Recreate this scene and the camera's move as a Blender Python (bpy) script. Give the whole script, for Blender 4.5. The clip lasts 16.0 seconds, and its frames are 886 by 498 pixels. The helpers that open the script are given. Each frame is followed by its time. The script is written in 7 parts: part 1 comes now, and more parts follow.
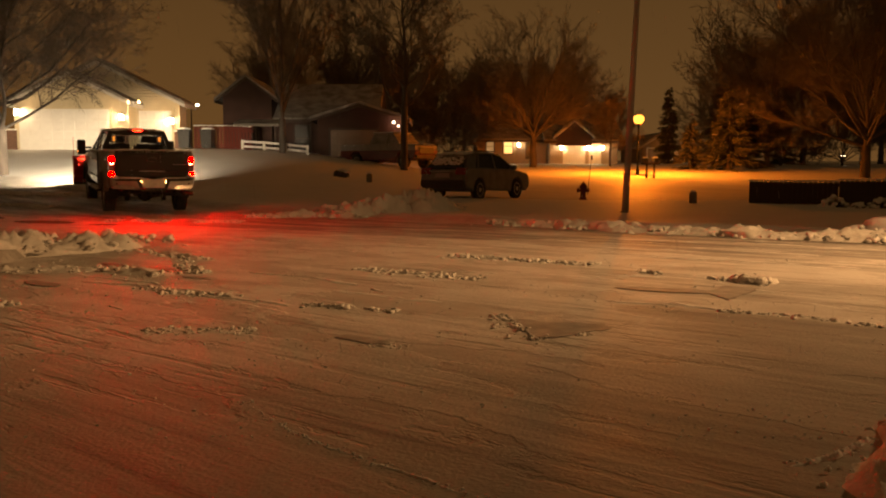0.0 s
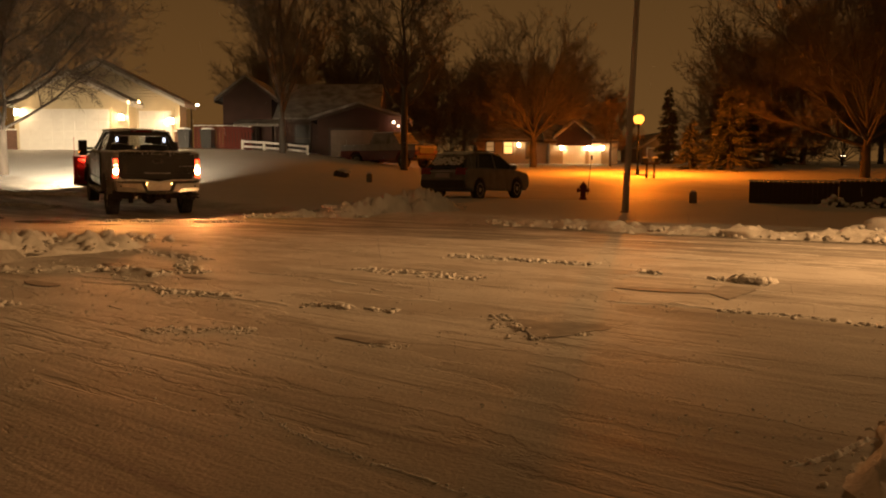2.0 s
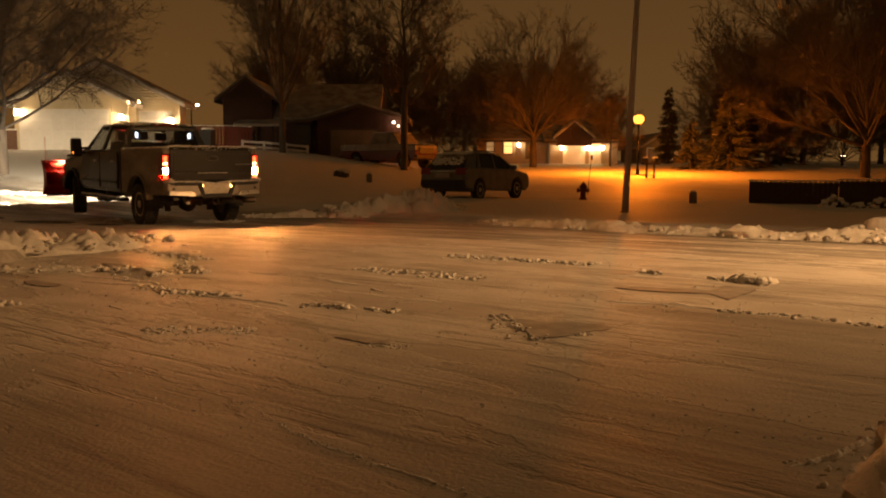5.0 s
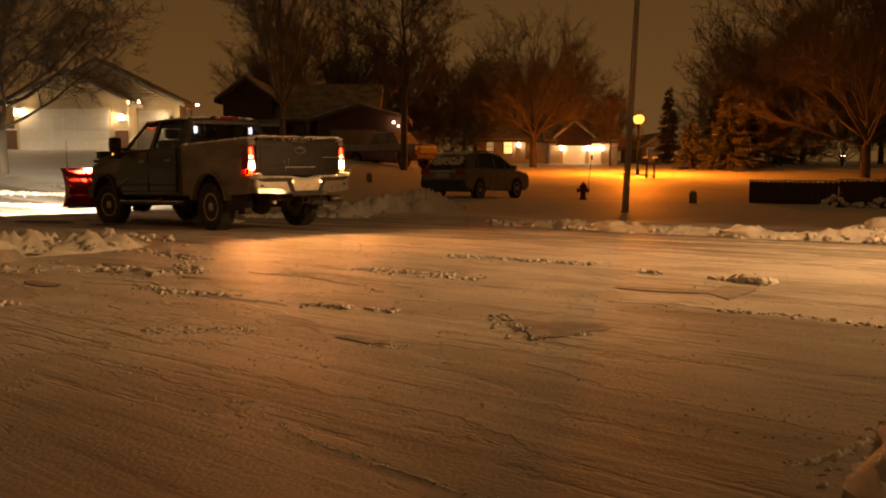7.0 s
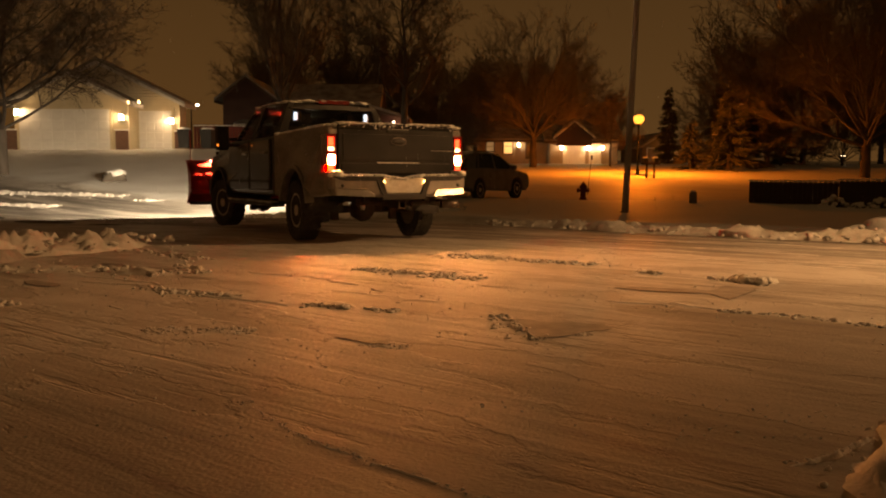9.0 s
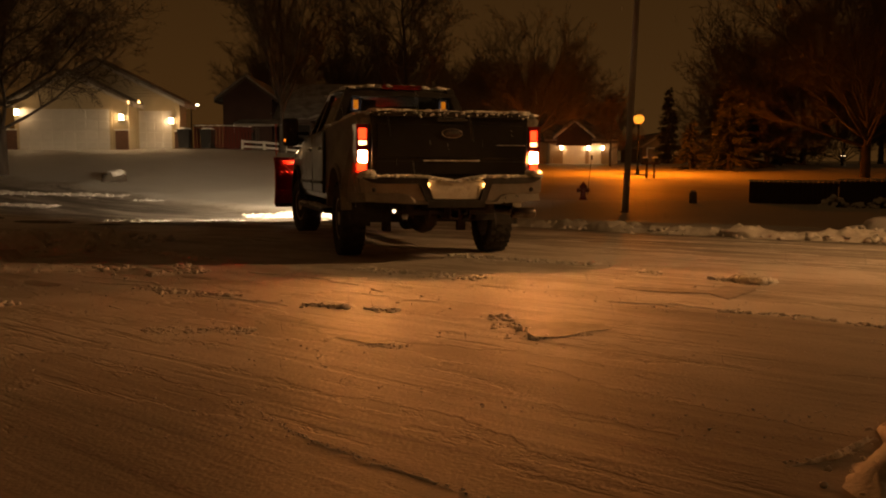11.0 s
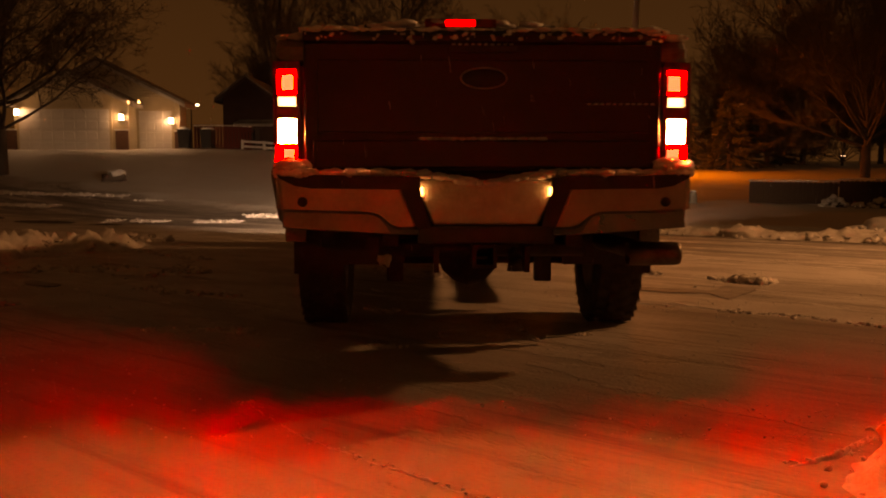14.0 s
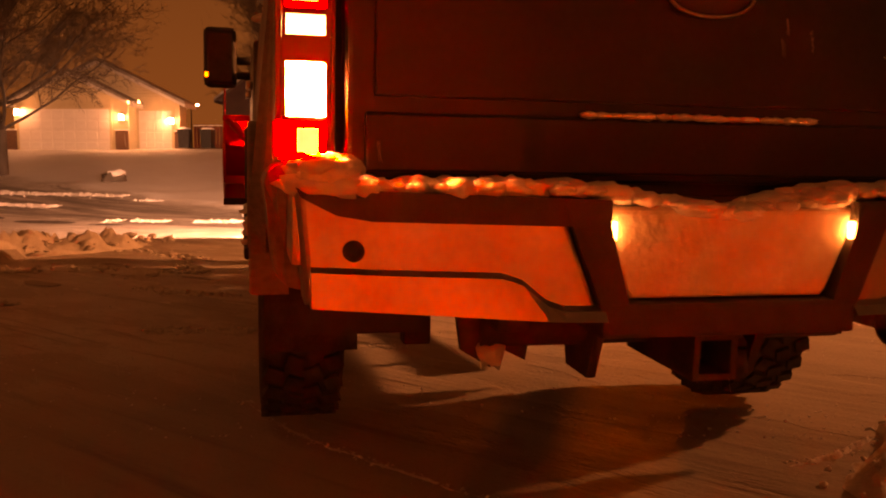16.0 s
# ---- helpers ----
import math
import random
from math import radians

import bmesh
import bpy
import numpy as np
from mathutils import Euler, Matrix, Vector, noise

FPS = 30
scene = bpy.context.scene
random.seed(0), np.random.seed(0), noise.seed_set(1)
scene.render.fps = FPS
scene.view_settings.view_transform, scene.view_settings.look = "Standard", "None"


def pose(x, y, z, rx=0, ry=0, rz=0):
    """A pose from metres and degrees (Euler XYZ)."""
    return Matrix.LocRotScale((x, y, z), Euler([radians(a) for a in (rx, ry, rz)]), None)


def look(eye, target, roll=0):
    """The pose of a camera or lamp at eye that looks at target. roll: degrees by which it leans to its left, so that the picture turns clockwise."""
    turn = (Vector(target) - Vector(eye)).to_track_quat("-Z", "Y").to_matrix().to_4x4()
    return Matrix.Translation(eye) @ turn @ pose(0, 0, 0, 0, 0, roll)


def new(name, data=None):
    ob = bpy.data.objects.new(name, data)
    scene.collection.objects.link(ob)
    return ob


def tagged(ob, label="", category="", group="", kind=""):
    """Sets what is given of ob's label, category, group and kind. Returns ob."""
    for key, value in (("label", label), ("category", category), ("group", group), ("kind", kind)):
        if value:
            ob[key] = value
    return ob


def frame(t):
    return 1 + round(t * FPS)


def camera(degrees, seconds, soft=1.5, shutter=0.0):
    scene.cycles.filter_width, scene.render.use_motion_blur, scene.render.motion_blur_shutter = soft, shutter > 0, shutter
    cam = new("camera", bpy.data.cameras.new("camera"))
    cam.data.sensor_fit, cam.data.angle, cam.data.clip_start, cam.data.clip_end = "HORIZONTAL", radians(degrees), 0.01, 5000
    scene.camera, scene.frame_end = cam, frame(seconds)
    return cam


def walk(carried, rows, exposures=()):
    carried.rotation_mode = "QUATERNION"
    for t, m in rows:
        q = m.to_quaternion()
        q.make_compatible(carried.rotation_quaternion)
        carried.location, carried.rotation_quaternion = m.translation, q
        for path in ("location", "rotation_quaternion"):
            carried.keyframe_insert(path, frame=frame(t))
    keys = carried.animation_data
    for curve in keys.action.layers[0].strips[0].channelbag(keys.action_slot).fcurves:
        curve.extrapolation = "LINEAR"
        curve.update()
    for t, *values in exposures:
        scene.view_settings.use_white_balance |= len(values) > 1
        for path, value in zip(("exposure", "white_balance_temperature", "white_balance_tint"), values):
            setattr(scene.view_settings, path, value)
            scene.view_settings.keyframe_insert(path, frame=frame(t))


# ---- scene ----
cam = camera(54.58, 16.0, soft=2.0, shutter=0.5)
EYE = Matrix.Translation((0, 0, 1.023)) @ Euler((radians(90 - 5.346), 0, 0)).to_matrix().to_4x4() @ pose(0, 0, 0, 0, 0, 0.145)
walk(cam, [(0.0, EYE), (16.0, EYE)], [(0.0, 0.18, 6700, 14), (7.2, 0.20, 6800, 14), (9.0, -0.30, 7000, 16), (11.5, -1.25, 7800, 20), (13.4, -1.22, 8600, 28), (14.0, -1.12, 9800, 46), (14.5, -0.10, 14000, 80), (16.0, 0.50, 16000, 94)])

# ---- night sky and lamps ----
world = bpy.data.worlds.new("night_sky")
scene.world = world
world.use_nodes = True
wn, wl = world.node_tree.nodes, world.node_tree.links
w_tc = wn.new("ShaderNodeTexCoord")
w_sep = wn.new("ShaderNodeSeparateXYZ")
w_ramp = wn.new("ShaderNodeValToRGB")
w_ramp.color_ramp.elements[0].position, w_ramp.color_ramp.elements[0].color = 0.0, (0.152, 0.072, 0.0195, 1)
w_ramp.color_ramp.elements[1].position, w_ramp.color_ramp.elements[1].color = 0.45, (0.047, 0.0238, 0.0076, 1)
wl.new(w_tc.outputs["Generated"], w_sep.inputs[0])
wl.new(w_sep.outputs["Z"], w_ramp.inputs[0])
wl.new(w_ramp.outputs[0], wn["Background"].inputs[0])
wn["Background"].inputs[1].default_value = 0.80


def point_lamp(name, place, color, watts, size=0.1):
    data = bpy.data.lights.new(name, "POINT")
    data.color, data.energy, data.shadow_soft_size = color, watts, size
    ob = new(name, data)
    ob.location = place
    return ob


SODIUM = (1.0, 0.215, 0.010)
WARM = (1.0, 0.62, 0.28)
LAMP_GOLD = (1.0, 0.46, 0.10)
point_lamp("sodium_light", (11.27, 50.0, 3.93), SODIUM, 5200, 0.10)
# added fill from the left for the truck's side; no lamp is known there
point_lamp("corner_light", (-10.6, 10.4, 5.3), (1.0, 0.36, 0.11), 60, 0.3)
yard = bpy.data.lights.new("yard_light", "SPOT")
yard.color, yard.energy, yard.shadow_soft_size = (1.0, 0.52, 0.19), 3250, 0.2
yard.spot_size, yard.spot_blend = radians(95), 1.0
new("yard_light", yard).matrix_world = look((9.5, 8.5, 5.0), (1.5, 9.5, 0.0))

# ---- materials ----


def nodes_of(name):
    m = bpy.data.materials.new(name)
    m.use_nodes = True
    return m, m.node_tree.nodes, m.node_tree.links, m.node_tree.nodes["Principled BSDF"]


def mat(name, a, b=None, rough=0.6, metal=0.0, scale=8.0, bump=0.0, fine=60.0, stretch=(1, 1, 1), rough_b=None, coat=0.0, spec=0.5):
    """Two colours mixed by noise at two scales, with bump and uneven gloss."""
    m, n, l, p = nodes_of(name)
    b = b or tuple(c * 0.8 for c in a)
    tc, mp = n.new("ShaderNodeTexCoord"), n.new("ShaderNodeMapping")
    mp.inputs["Scale"].default_value = stretch
    l.new(tc.outputs["Object"], mp.inputs[0])
    big, small = n.new("ShaderNodeTexNoise"), n.new("ShaderNodeTexNoise")
    for t, s, d in ((big, scale, 5.0), (small, fine, 3.0)):
        t.inputs["Scale"].default_value, t.inputs["Detail"].default_value = s, d
        l.new(mp.outputs[0], t.inputs["Vector"])
    mixf = n.new("ShaderNodeMath")
    mixf.operation = "MULTIPLY_ADD"
    mixf.inputs[1].default_value = 0.35
    l.new(small.outputs["Fac"], mixf.inputs[0])
    l.new(big.outputs["Fac"], mixf.inputs[2])
    ramp = n.new("ShaderNodeValToRGB")
    ramp.color_ramp.elements[0].position, ramp.color_ramp.elements[0].color = 0.48, (*a, 1)
    ramp.color_ramp.elements[1].position, ramp.color_ramp.elements[1].color = 0.88, (*b, 1)
    l.new(mixf.outputs[0], ramp.inputs[0])
    l.new(ramp.outputs[0], p.inputs["Base Color"])
    rr = n.new("ShaderNodeMapRange")
    rr.inputs["To Min"].default_value = rough
    rr.inputs["To Max"].default_value = rough_b if rough_b is not None else min(1.0, rough + 0.15)
    l.new(big.outputs["Fac"], rr.inputs[0])
    l.new(rr.outputs[0], p.inputs["Roughness"])
    p.inputs["Metallic"].default_value = metal
    p.inputs["Coat Weight"].default_value = coat
    p.inputs["Specular IOR Level"].default_value = spec
    if bump:
        bp = n.new("ShaderNodeBump")
        bp.inputs["Strength"].default_value, bp.inputs["Distance"].default_value = min(1.0, bump), 0.02
        l.new(mixf.outputs[0], bp.inputs["Height"])
        l.new(bp.outputs[0], p.inputs["Normal"])
    return m


def soft_rng(rng, lo, hi):
    """Mostly small sizes, a few large."""
    return lo + (hi - lo) * rng.random() ** 2.6


def glow(name, color, strength, base=(0.2, 0.2, 0.2)):
    m, n, l, p = nodes_of(name)
    p.inputs["Base Color"].default_value = (*base, 1)
    p.inputs["Emission Color"].default_value = (*color, 1)
    p.inputs["Emission Strength"].default_value = strength
    m.cycles.emission_sampling = "FRONT"
    return m


def lit_face(bm, axis, side):
    """Material 0 on the faces that look along the axis to the given side, the last slot on the rest."""
    for f in bm.faces:
        f.normal_update()
        f.material_index = 0 if f.normal[axis] * side > 0.9 else 1


def glass(name, tint, rough=0.02):
    """Thin tinted pane: clear with a glossy sheen."""
    m, n, l, p = nodes_of(name)
    tr, gl, mx, lw = (n.new("ShaderNodeBsdfTransparent"), n.new("ShaderNodeBsdfGlossy"), n.new("ShaderNodeMixShader"), n.new("ShaderNodeLayerWeight"))
    pw, sheen = n.new("ShaderNodeMath"), n.new("ShaderNodeMath")
    pw.operation, sheen.operation = "POWER", "MULTIPLY_ADD"
    pw.inputs[1].default_value, sheen.inputs[1].default_value, sheen.inputs[2].default_value = 4.0, 0.7, 0.05
    tr.inputs[0].default_value = (*tint, 1)
    gl.inputs["Roughness"].default_value = rough
    lw.inputs["Blend"].default_value = 0.5
    l.new(lw.outputs["Facing"], pw.inputs[0])
    l.new(pw.outputs[0], sheen.inputs[0])
    l.new(sheen.outputs[0], mx.inputs[0])
    l.new(tr.outputs[0], mx.inputs[1])
    l.new(gl.outputs[0], mx.inputs[2])
    l.new(mx.outputs[0], n["Material Output"].inputs[0])
    return m


def ruled(name, a, b, pitch, axis="Z", rough=0.7, depth=0.5):
    """Painted boards: a groove each pitch metres along one axis, with grime."""
    m = mat(name, a, b, rough=rough, scale=1.3, fine=30.0)
    n, l, p = m.node_tree.nodes, m.node_tree.links, m.node_tree.nodes["Principled BSDF"]
    tc, sep, mul, fr, bp = (n.new("ShaderNodeTexCoord"), n.new("ShaderNodeSeparateXYZ"), n.new("ShaderNodeMath"), n.new("ShaderNodeMath"), n.new("ShaderNodeBump"))
    mul.operation, fr.operation = "MULTIPLY", "FRACT"
    mul.inputs[1].default_value = 1.0 / pitch
    l.new(tc.outputs["Object"], sep.inputs[0])
    l.new(sep.outputs[axis], mul.inputs[0])
    l.new(mul.outputs[0], fr.inputs[0])
    l.new(fr.outputs[0], bp.inputs["Height"])
    bp.inputs["Strength"].default_value, bp.inputs["Distance"].default_value = depth, 0.03
    l.new(bp.outputs[0], p.inputs["Normal"])
    return m


SNOW = mat("snow", (0.86, 0.87, 0.88), (0.72, 0.74, 0.76), rough=0.75, scale=2.5, bump=0.6, fine=26.0)
DIRTY_SNOW = mat("ploughed_snow", (0.86, 0.85, 0.84), (0.66, 0.64, 0.61), rough=0.8, scale=9.0, bump=0.8, fine=60.0)
BLACK_PAINT = mat("black_car_paint", (0.012, 0.012, 0.013), (0.045, 0.042, 0.038), rough=0.16, rough_b=0.5, scale=3.0, fine=80.0, coat=0.3)
# road salt, made paler still in place of warm light on the flank
LIT_SALT_CRUST = mat("lit_salt_crusted_paint", (0.11, 0.10, 0.09), (0.36, 0.33, 0.29), rough=0.5, rough_b=0.8, scale=1.6, fine=40.0, bump=0.15, stretch=(0.5, 1, 1.6))
# a deeper black than the body paint, for the tailgate alone
GATE_PAINT = mat("tailgate_black_paint", (0.006, 0.0055, 0.0055), (0.022, 0.020, 0.018), rough=0.25, rough_b=0.55, scale=2.6, fine=60.0, coat=0.2, spec=0.35)
BLACK_PLASTIC = mat("black_plastic", (0.018, 0.018, 0.018), (0.04, 0.038, 0.036), rough=0.5, scale=14.0, fine=160.0, bump=0.1)
RUBBER = mat("tyre_rubber", (0.018, 0.017, 0.016), (0.07, 0.065, 0.06), rough=0.8, scale=9.0, fine=70.0, bump=0.3)
SALT_RIM = mat("salt_covered_rim", (0.50, 0.46, 0.41), (0.68, 0.63, 0.57), rough=0.7, metal=0.0, scale=11.0, fine=60.0, bump=0.2)
CHROME = mat("dirty_chrome", (0.50, 0.48, 0.46), (0.34, 0.32, 0.30), rough=0.16, rough_b=0.5, metal=0.9, scale=5.0, fine=50.0)
STEEL = mat("rusty_black_steel", (0.03, 0.028, 0.026), (0.10, 0.06, 0.04), rough=0.6, metal=0.4, scale=8.0, fine=70.0, bump=0.3)
EXHAUST = mat("exhaust_steel", (0.25, 0.22, 0.2), (0.12, 0.09, 0.07), rough=0.35, metal=0.9, scale=10.0)
PLOW_RED = mat("red_plough_paint", (0.50, 0.016, 0.010), (0.36, 0.012, 0.008), rough=0.3, rough_b=0.55, scale=4.0, fine=60.0, bump=0.1, coat=0.3)
TINTED = glass("tinted_glass", (0.24, 0.24, 0.235))
CLEAR = glass("window_glass", (0.85, 0.87, 0.86))
CLOTH = mat("grey_seat_cloth", (0.05, 0.045, 0.04), (0.09, 0.08, 0.07), rough=0.9, scale=20.0, fine=200.0)
RED_LENS = mat("red_lamp_plastic", (0.25, 0.008, 0.006), (0.18, 0.006, 0.005), rough=0.12, scale=10.0, coat=0.8)
G_TAIL = glow("tail_lamp_glow", (1.0, 0.045, 0.012), 9.0, (0.3, 0.01, 0.01))
G_BRAKE = glow("brake_lamp_glow", (1.0, 0.00009, 0.00002), 51000.0, (0.3, 0.01, 0.01))
G_BRAKE_LOW = glow("low_brake_glow", (1.0, 0.0006, 0.0001), 8000.0, (0.3, 0.01, 0.01))
G_SIDE = glow("side_brake_glow", (1.0, 0.0006, 0.0001), 2200.0, (0.3, 0.01, 0.01))
# weak pale glow that paints the overexposed middle of a lit brake lens
G_CORE = glow("overexposed_core_glow", (1.0, 0.15, 0.06), 7.0, (0.3, 0.1, 0.1))
G_REVERSE = glow("reverse_lamp_glow", (1.0, 0.34, 0.085), 6600.0)
# constant glow in place of the reverse light reflected by the small cell
G_CELL = glow("cell_reflection_glow", (1.0, 0.62, 0.25), 12.0)
G_PLATE = glow("plate_lamp_glow", (1.0, 0.46, 0.12), 26.0)
G_PLOW = glow("plough_lamp_glow", (1.0, 0.78, 0.48), 170000.0)
G_AMBER = glow("amber_strobe_glow", (1.0, 0.30, 0.015), 4.0)
G_WHITE = glow("white_strobe_glow", (0.70, 0.82, 1.0), 9.0)
G_MARK = glow("amber_marker_glow", (1.0, 0.22, 0.02), 5.0)
DARK_MIRROR = mat("frosted_mirror", (0.03, 0.03, 0.03), (0.06, 0.06, 0.06), rough=0.4, scale=20.0)
LAMP_OFF = mat("unlit_lamp", (0.35, 0.33, 0.32), (0.25, 0.24, 0.23), rough=0.2)
BARK = mat("bark", (0.06, 0.052, 0.045), (0.12, 0.104, 0.09), rough=0.9, scale=6.0, fine=40.0, bump=0.6, stretch=(1, 1, 0.25))
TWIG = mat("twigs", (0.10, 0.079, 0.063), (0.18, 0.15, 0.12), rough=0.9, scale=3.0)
# twigs of the far trees, with the pale haze before them mixed into the colour
HAZY_TWIG = mat("hazy_twigs", (0.14, 0.105, 0.08), (0.22, 0.18, 0.14), rough=0.9, scale=3.0)
NEEDLES = mat("conifer_needles", (0.06, 0.066, 0.045), (0.13, 0.13, 0.10), rough=0.9, scale=5.0)

# ---- mesh helpers ----


def box(bm, x0, x1, y0, y1, z0, z1, bevel=0.0, seg=2):
    made = bmesh.ops.create_cube(bm, size=1.0, matrix=Matrix.Translation(((x0 + x1) / 2, (y0 + y1) / 2, (z0 + z1) / 2)) @ Matrix.Diagonal((abs(x1 - x0), abs(y1 - y0), abs(z1 - z0), 1)))
    if bevel:
        edges = {e for v in made["verts"] for e in v.link_edges}
        bmesh.ops.bevel(bm, geom=list(edges), offset=bevel, segments=seg, affect="EDGES", profile=0.6)
    return bm


def prism(bm, pts, axis, a, b, bevel=0.0, taper=None):
    """A polygon of two coordinates drawn out along the third axis from a to b. taper(u, v) shifts the far end's depth."""
    def at(u, v, d):
        return {"x": (d, u, v), "y": (u, d, v), "z": (u, v, d)}[axis]
    one = [bm.verts.new(at(u, v, a)) for u, v in pts]
    two = [bm.verts.new(at(u, v, b + (taper(u, v) if taper else 0.0))) for u, v in pts]
    k = len(pts)
    faces = [bm.faces.new(one[::-1]), bm.faces.new(two)]
    faces += [bm.faces.new((one[i], one[(i + 1) % k], two[(i + 1) % k], two[i])) for i in range(k)]
    bmesh.ops.recalc_face_normals(bm, faces=faces)
    if bevel:
        rim = [e for e in faces[1].edges]
        bmesh.ops.bevel(bm, geom=rim, offset=bevel, segments=3, affect="EDGES", profile=0.5)
    return bm


def hexa(bm, low, high):
    """A solid between two quads of four corners each."""
    a, b = [bm.verts.new(p) for p in low], [bm.verts.new(p) for p in high]
    faces = [bm.faces.new(a[::-1]), bm.faces.new(b)] + [bm.faces.new((a[i], a[(i + 1) % 4], b[(i + 1) % 4], b[i])) for i in range(4)]
    bmesh.ops.recalc_face_normals(bm, faces=faces)
    return bm


def tube(bm, p, q, r0, r1=None, seg=10, cap=True):
    r1 = r0 if r1 is None else r1
    p, q = Vector(p), Vector(q)
    way = (q - p).normalized()
    side = way.orthogonal().normalized()
    up = way.cross(side)
    rings = []
    for c, r in ((p, r0), (q, r1)):
        rings.append([bm.verts.new(c + (side * math.cos(k * math.tau / seg) + up * math.sin(k * math.tau / seg)) * r) for k in range(seg)])
    for k in range(seg):
        bm.faces.new((rings[0][k], rings[0][(k + 1) % seg], rings[1][(k + 1) % seg], rings[1][k])).smooth = True
    if cap:
        bm.faces.new(rings[0][::-1])
        bm.faces.new(rings[1])
    return bm


def lathe(bm, profile, axis="z", centre=(0, 0, 0), seg=32, smooth=True):
    """Turns a profile of (radius, height) round an axis."""
    c = Vector(centre)
    rings = []
    for r, h in profile:
        ring = []
        for k in range(seg):
            a = k * math.tau / seg
            u, v = r * math.cos(a), r * math.sin(a)
            ring.append(bm.verts.new(c + Vector({"z": (u, v, h), "y": (u, h, v), "x": (h, u, v)}[axis])))
        rings.append(ring)
    faces = []
    for a, b in zip(rings, rings[1:]):
        for k in range(seg):
            f = bm.faces.new((a[k], a[(k + 1) % seg], b[(k + 1) % seg], b[k]))
            f.smooth = smooth
            faces.append(f)
    if profile[0][0] > 1e-4:
        faces.append(bm.faces.new(rings[0][::-1]))
    if profile[-1][0] > 1e-4:
        faces.append(bm.faces.new(rings[-1]))
    bmesh.ops.recalc_face_normals(bm, faces=faces)
    return bm


def ball(sub):
    bm = bmesh.new()
    bmesh.ops.create_icosphere(bm, subdivisions=sub, radius=1.0)
    bm.verts.index_update()
    out = ([v.co.copy() for v in bm.verts], [[v.index for v in f.verts] for f in bm.faces])
    bm.free()
    return out


BALLS = {k: ball(k) for k in (1, 2, 3)}


def lump(bm, c, r, seed, squash=0.7, rough=0.45, sub=2):
    """An uneven clod of about radius r at c."""
    dirs, faces = BALLS[sub]
    off, off2 = Vector((seed, seed * 0.7, 3.1)), Vector((seed, 1.3, seed))
    made = []
    for d in dirs:
        k = r * (1.0 + rough * noise.noise(d * 1.6 + off) + (0.5 * rough * noise.noise(d * 4.0 + off2) if rough else 0.0))
        made.append(bm.verts.new((d.x * k + c[0], d.y * k + c[1], d.z * k * squash + c[2])))
    for f in faces:
        bm.faces.new([made[i] for i in f]).smooth = True
    return bm


def mesh_of(name, bm, material):
    data = bpy.data.meshes.new(name)
    bm.to_mesh(data)
    bm.free()
    for m in (material if isinstance(material, (list, tuple)) else [material]):
        data.materials.append(m)
    return data


def part(name, bm, material, parent=None, label="", at=None):
    ob = new(name, mesh_of(name, bm, material))
    ob.parent = parent
    if at is not None:
        ob.matrix_basis = at
    if label:
        tagged(ob, label)
    if name in ("snow_cap", "snow_line", "lens_fins", "tread"):
        tagged(ob, kind="stuff")
    return ob


def thing(name, at, label, category, group="", kind=""):
    ob = new(name)
    ob.empty_display_size = 0.2
    ob.matrix_basis = at
    return tagged(ob, label, category, group, kind)


# ---- the ground ----


def ease(t):
    t = min(1.0, max(0.0, t))
    return t * t * (3 - 2 * t)


A_Y = (-60, 0, 6, 10, 14, 18, 22, 28, 36, 45, 60, 75, 150, 1500)
A_Z = (0.1, 0.10, 0.08, 0.03, -0.03, -0.12, -0.14, -0.14, -0.1, 0.4, 1.05, 1.5, 2.5, 6)
B_Y = (-60, 0, 6, 10, 14, 18, 22, 26, 32, 40, 46, 60, 150, 1500)
B_Z = (0.1, 0.10, 0.08, 0.03, -0.03, -0.12, -0.11, 0.10, 0.65, 1.5, 1.95, 2.2, 3, 6)


def lie(x, y):
    """Height of the smooth lie of the land."""
    w = ease((5 - x) / 17.5)
    return float(np.interp(y, A_Y, A_Z)) * (1 - w) + float(np.interp(y, B_Y, B_Z)) * w


def across(x, y):
    """Distance from the camera's side, square to the street."""
    return 0.62 * x + 0.785 * y


def grown(lo, hi, fine_lo, fine_hi, step, rate):
    """Coordinates with an even fine stretch and steps that grow outwards."""
    mid = list(np.arange(fine_lo, fine_hi, step))
    out, s, v = [], step, fine_hi
    while v < hi:
        out.append(v)
        s *= rate
        v += s
    left, s, v = [], step, fine_lo - step
    while v > lo:
        left.append(v)
        s *= rate
        v -= s
    return left[::-1] + mid + out + [hi]


def on_road(x, y):
    """1 on the ploughed street and drive, 0 on the snowy lawns."""
    s = across(x, y)
    wob = 0.35 * noise.noise(Vector((x * 0.5, y * 0.5, 4.0)))
    far = ease((15.2 + wob - s) / 0.5)
    lane = ease((y - 29.6) / 0.8) * ease((41.0 - y) / 1.5) * ease((x + 3.0) / 3.0)
    drive = ease((x + 13.2) / 0.6) * ease((-7.6 - x) / 0.6) * ease((y - 18) / 2.0) * ease((46 - y) / 2)
    near_left = ease((s - 4.6 - wob) / 0.4) if x < -3.0 - 0.18 * y else 1.0
    return max(min(far, near_left), 0.75 * lane, 0.0 * drive)


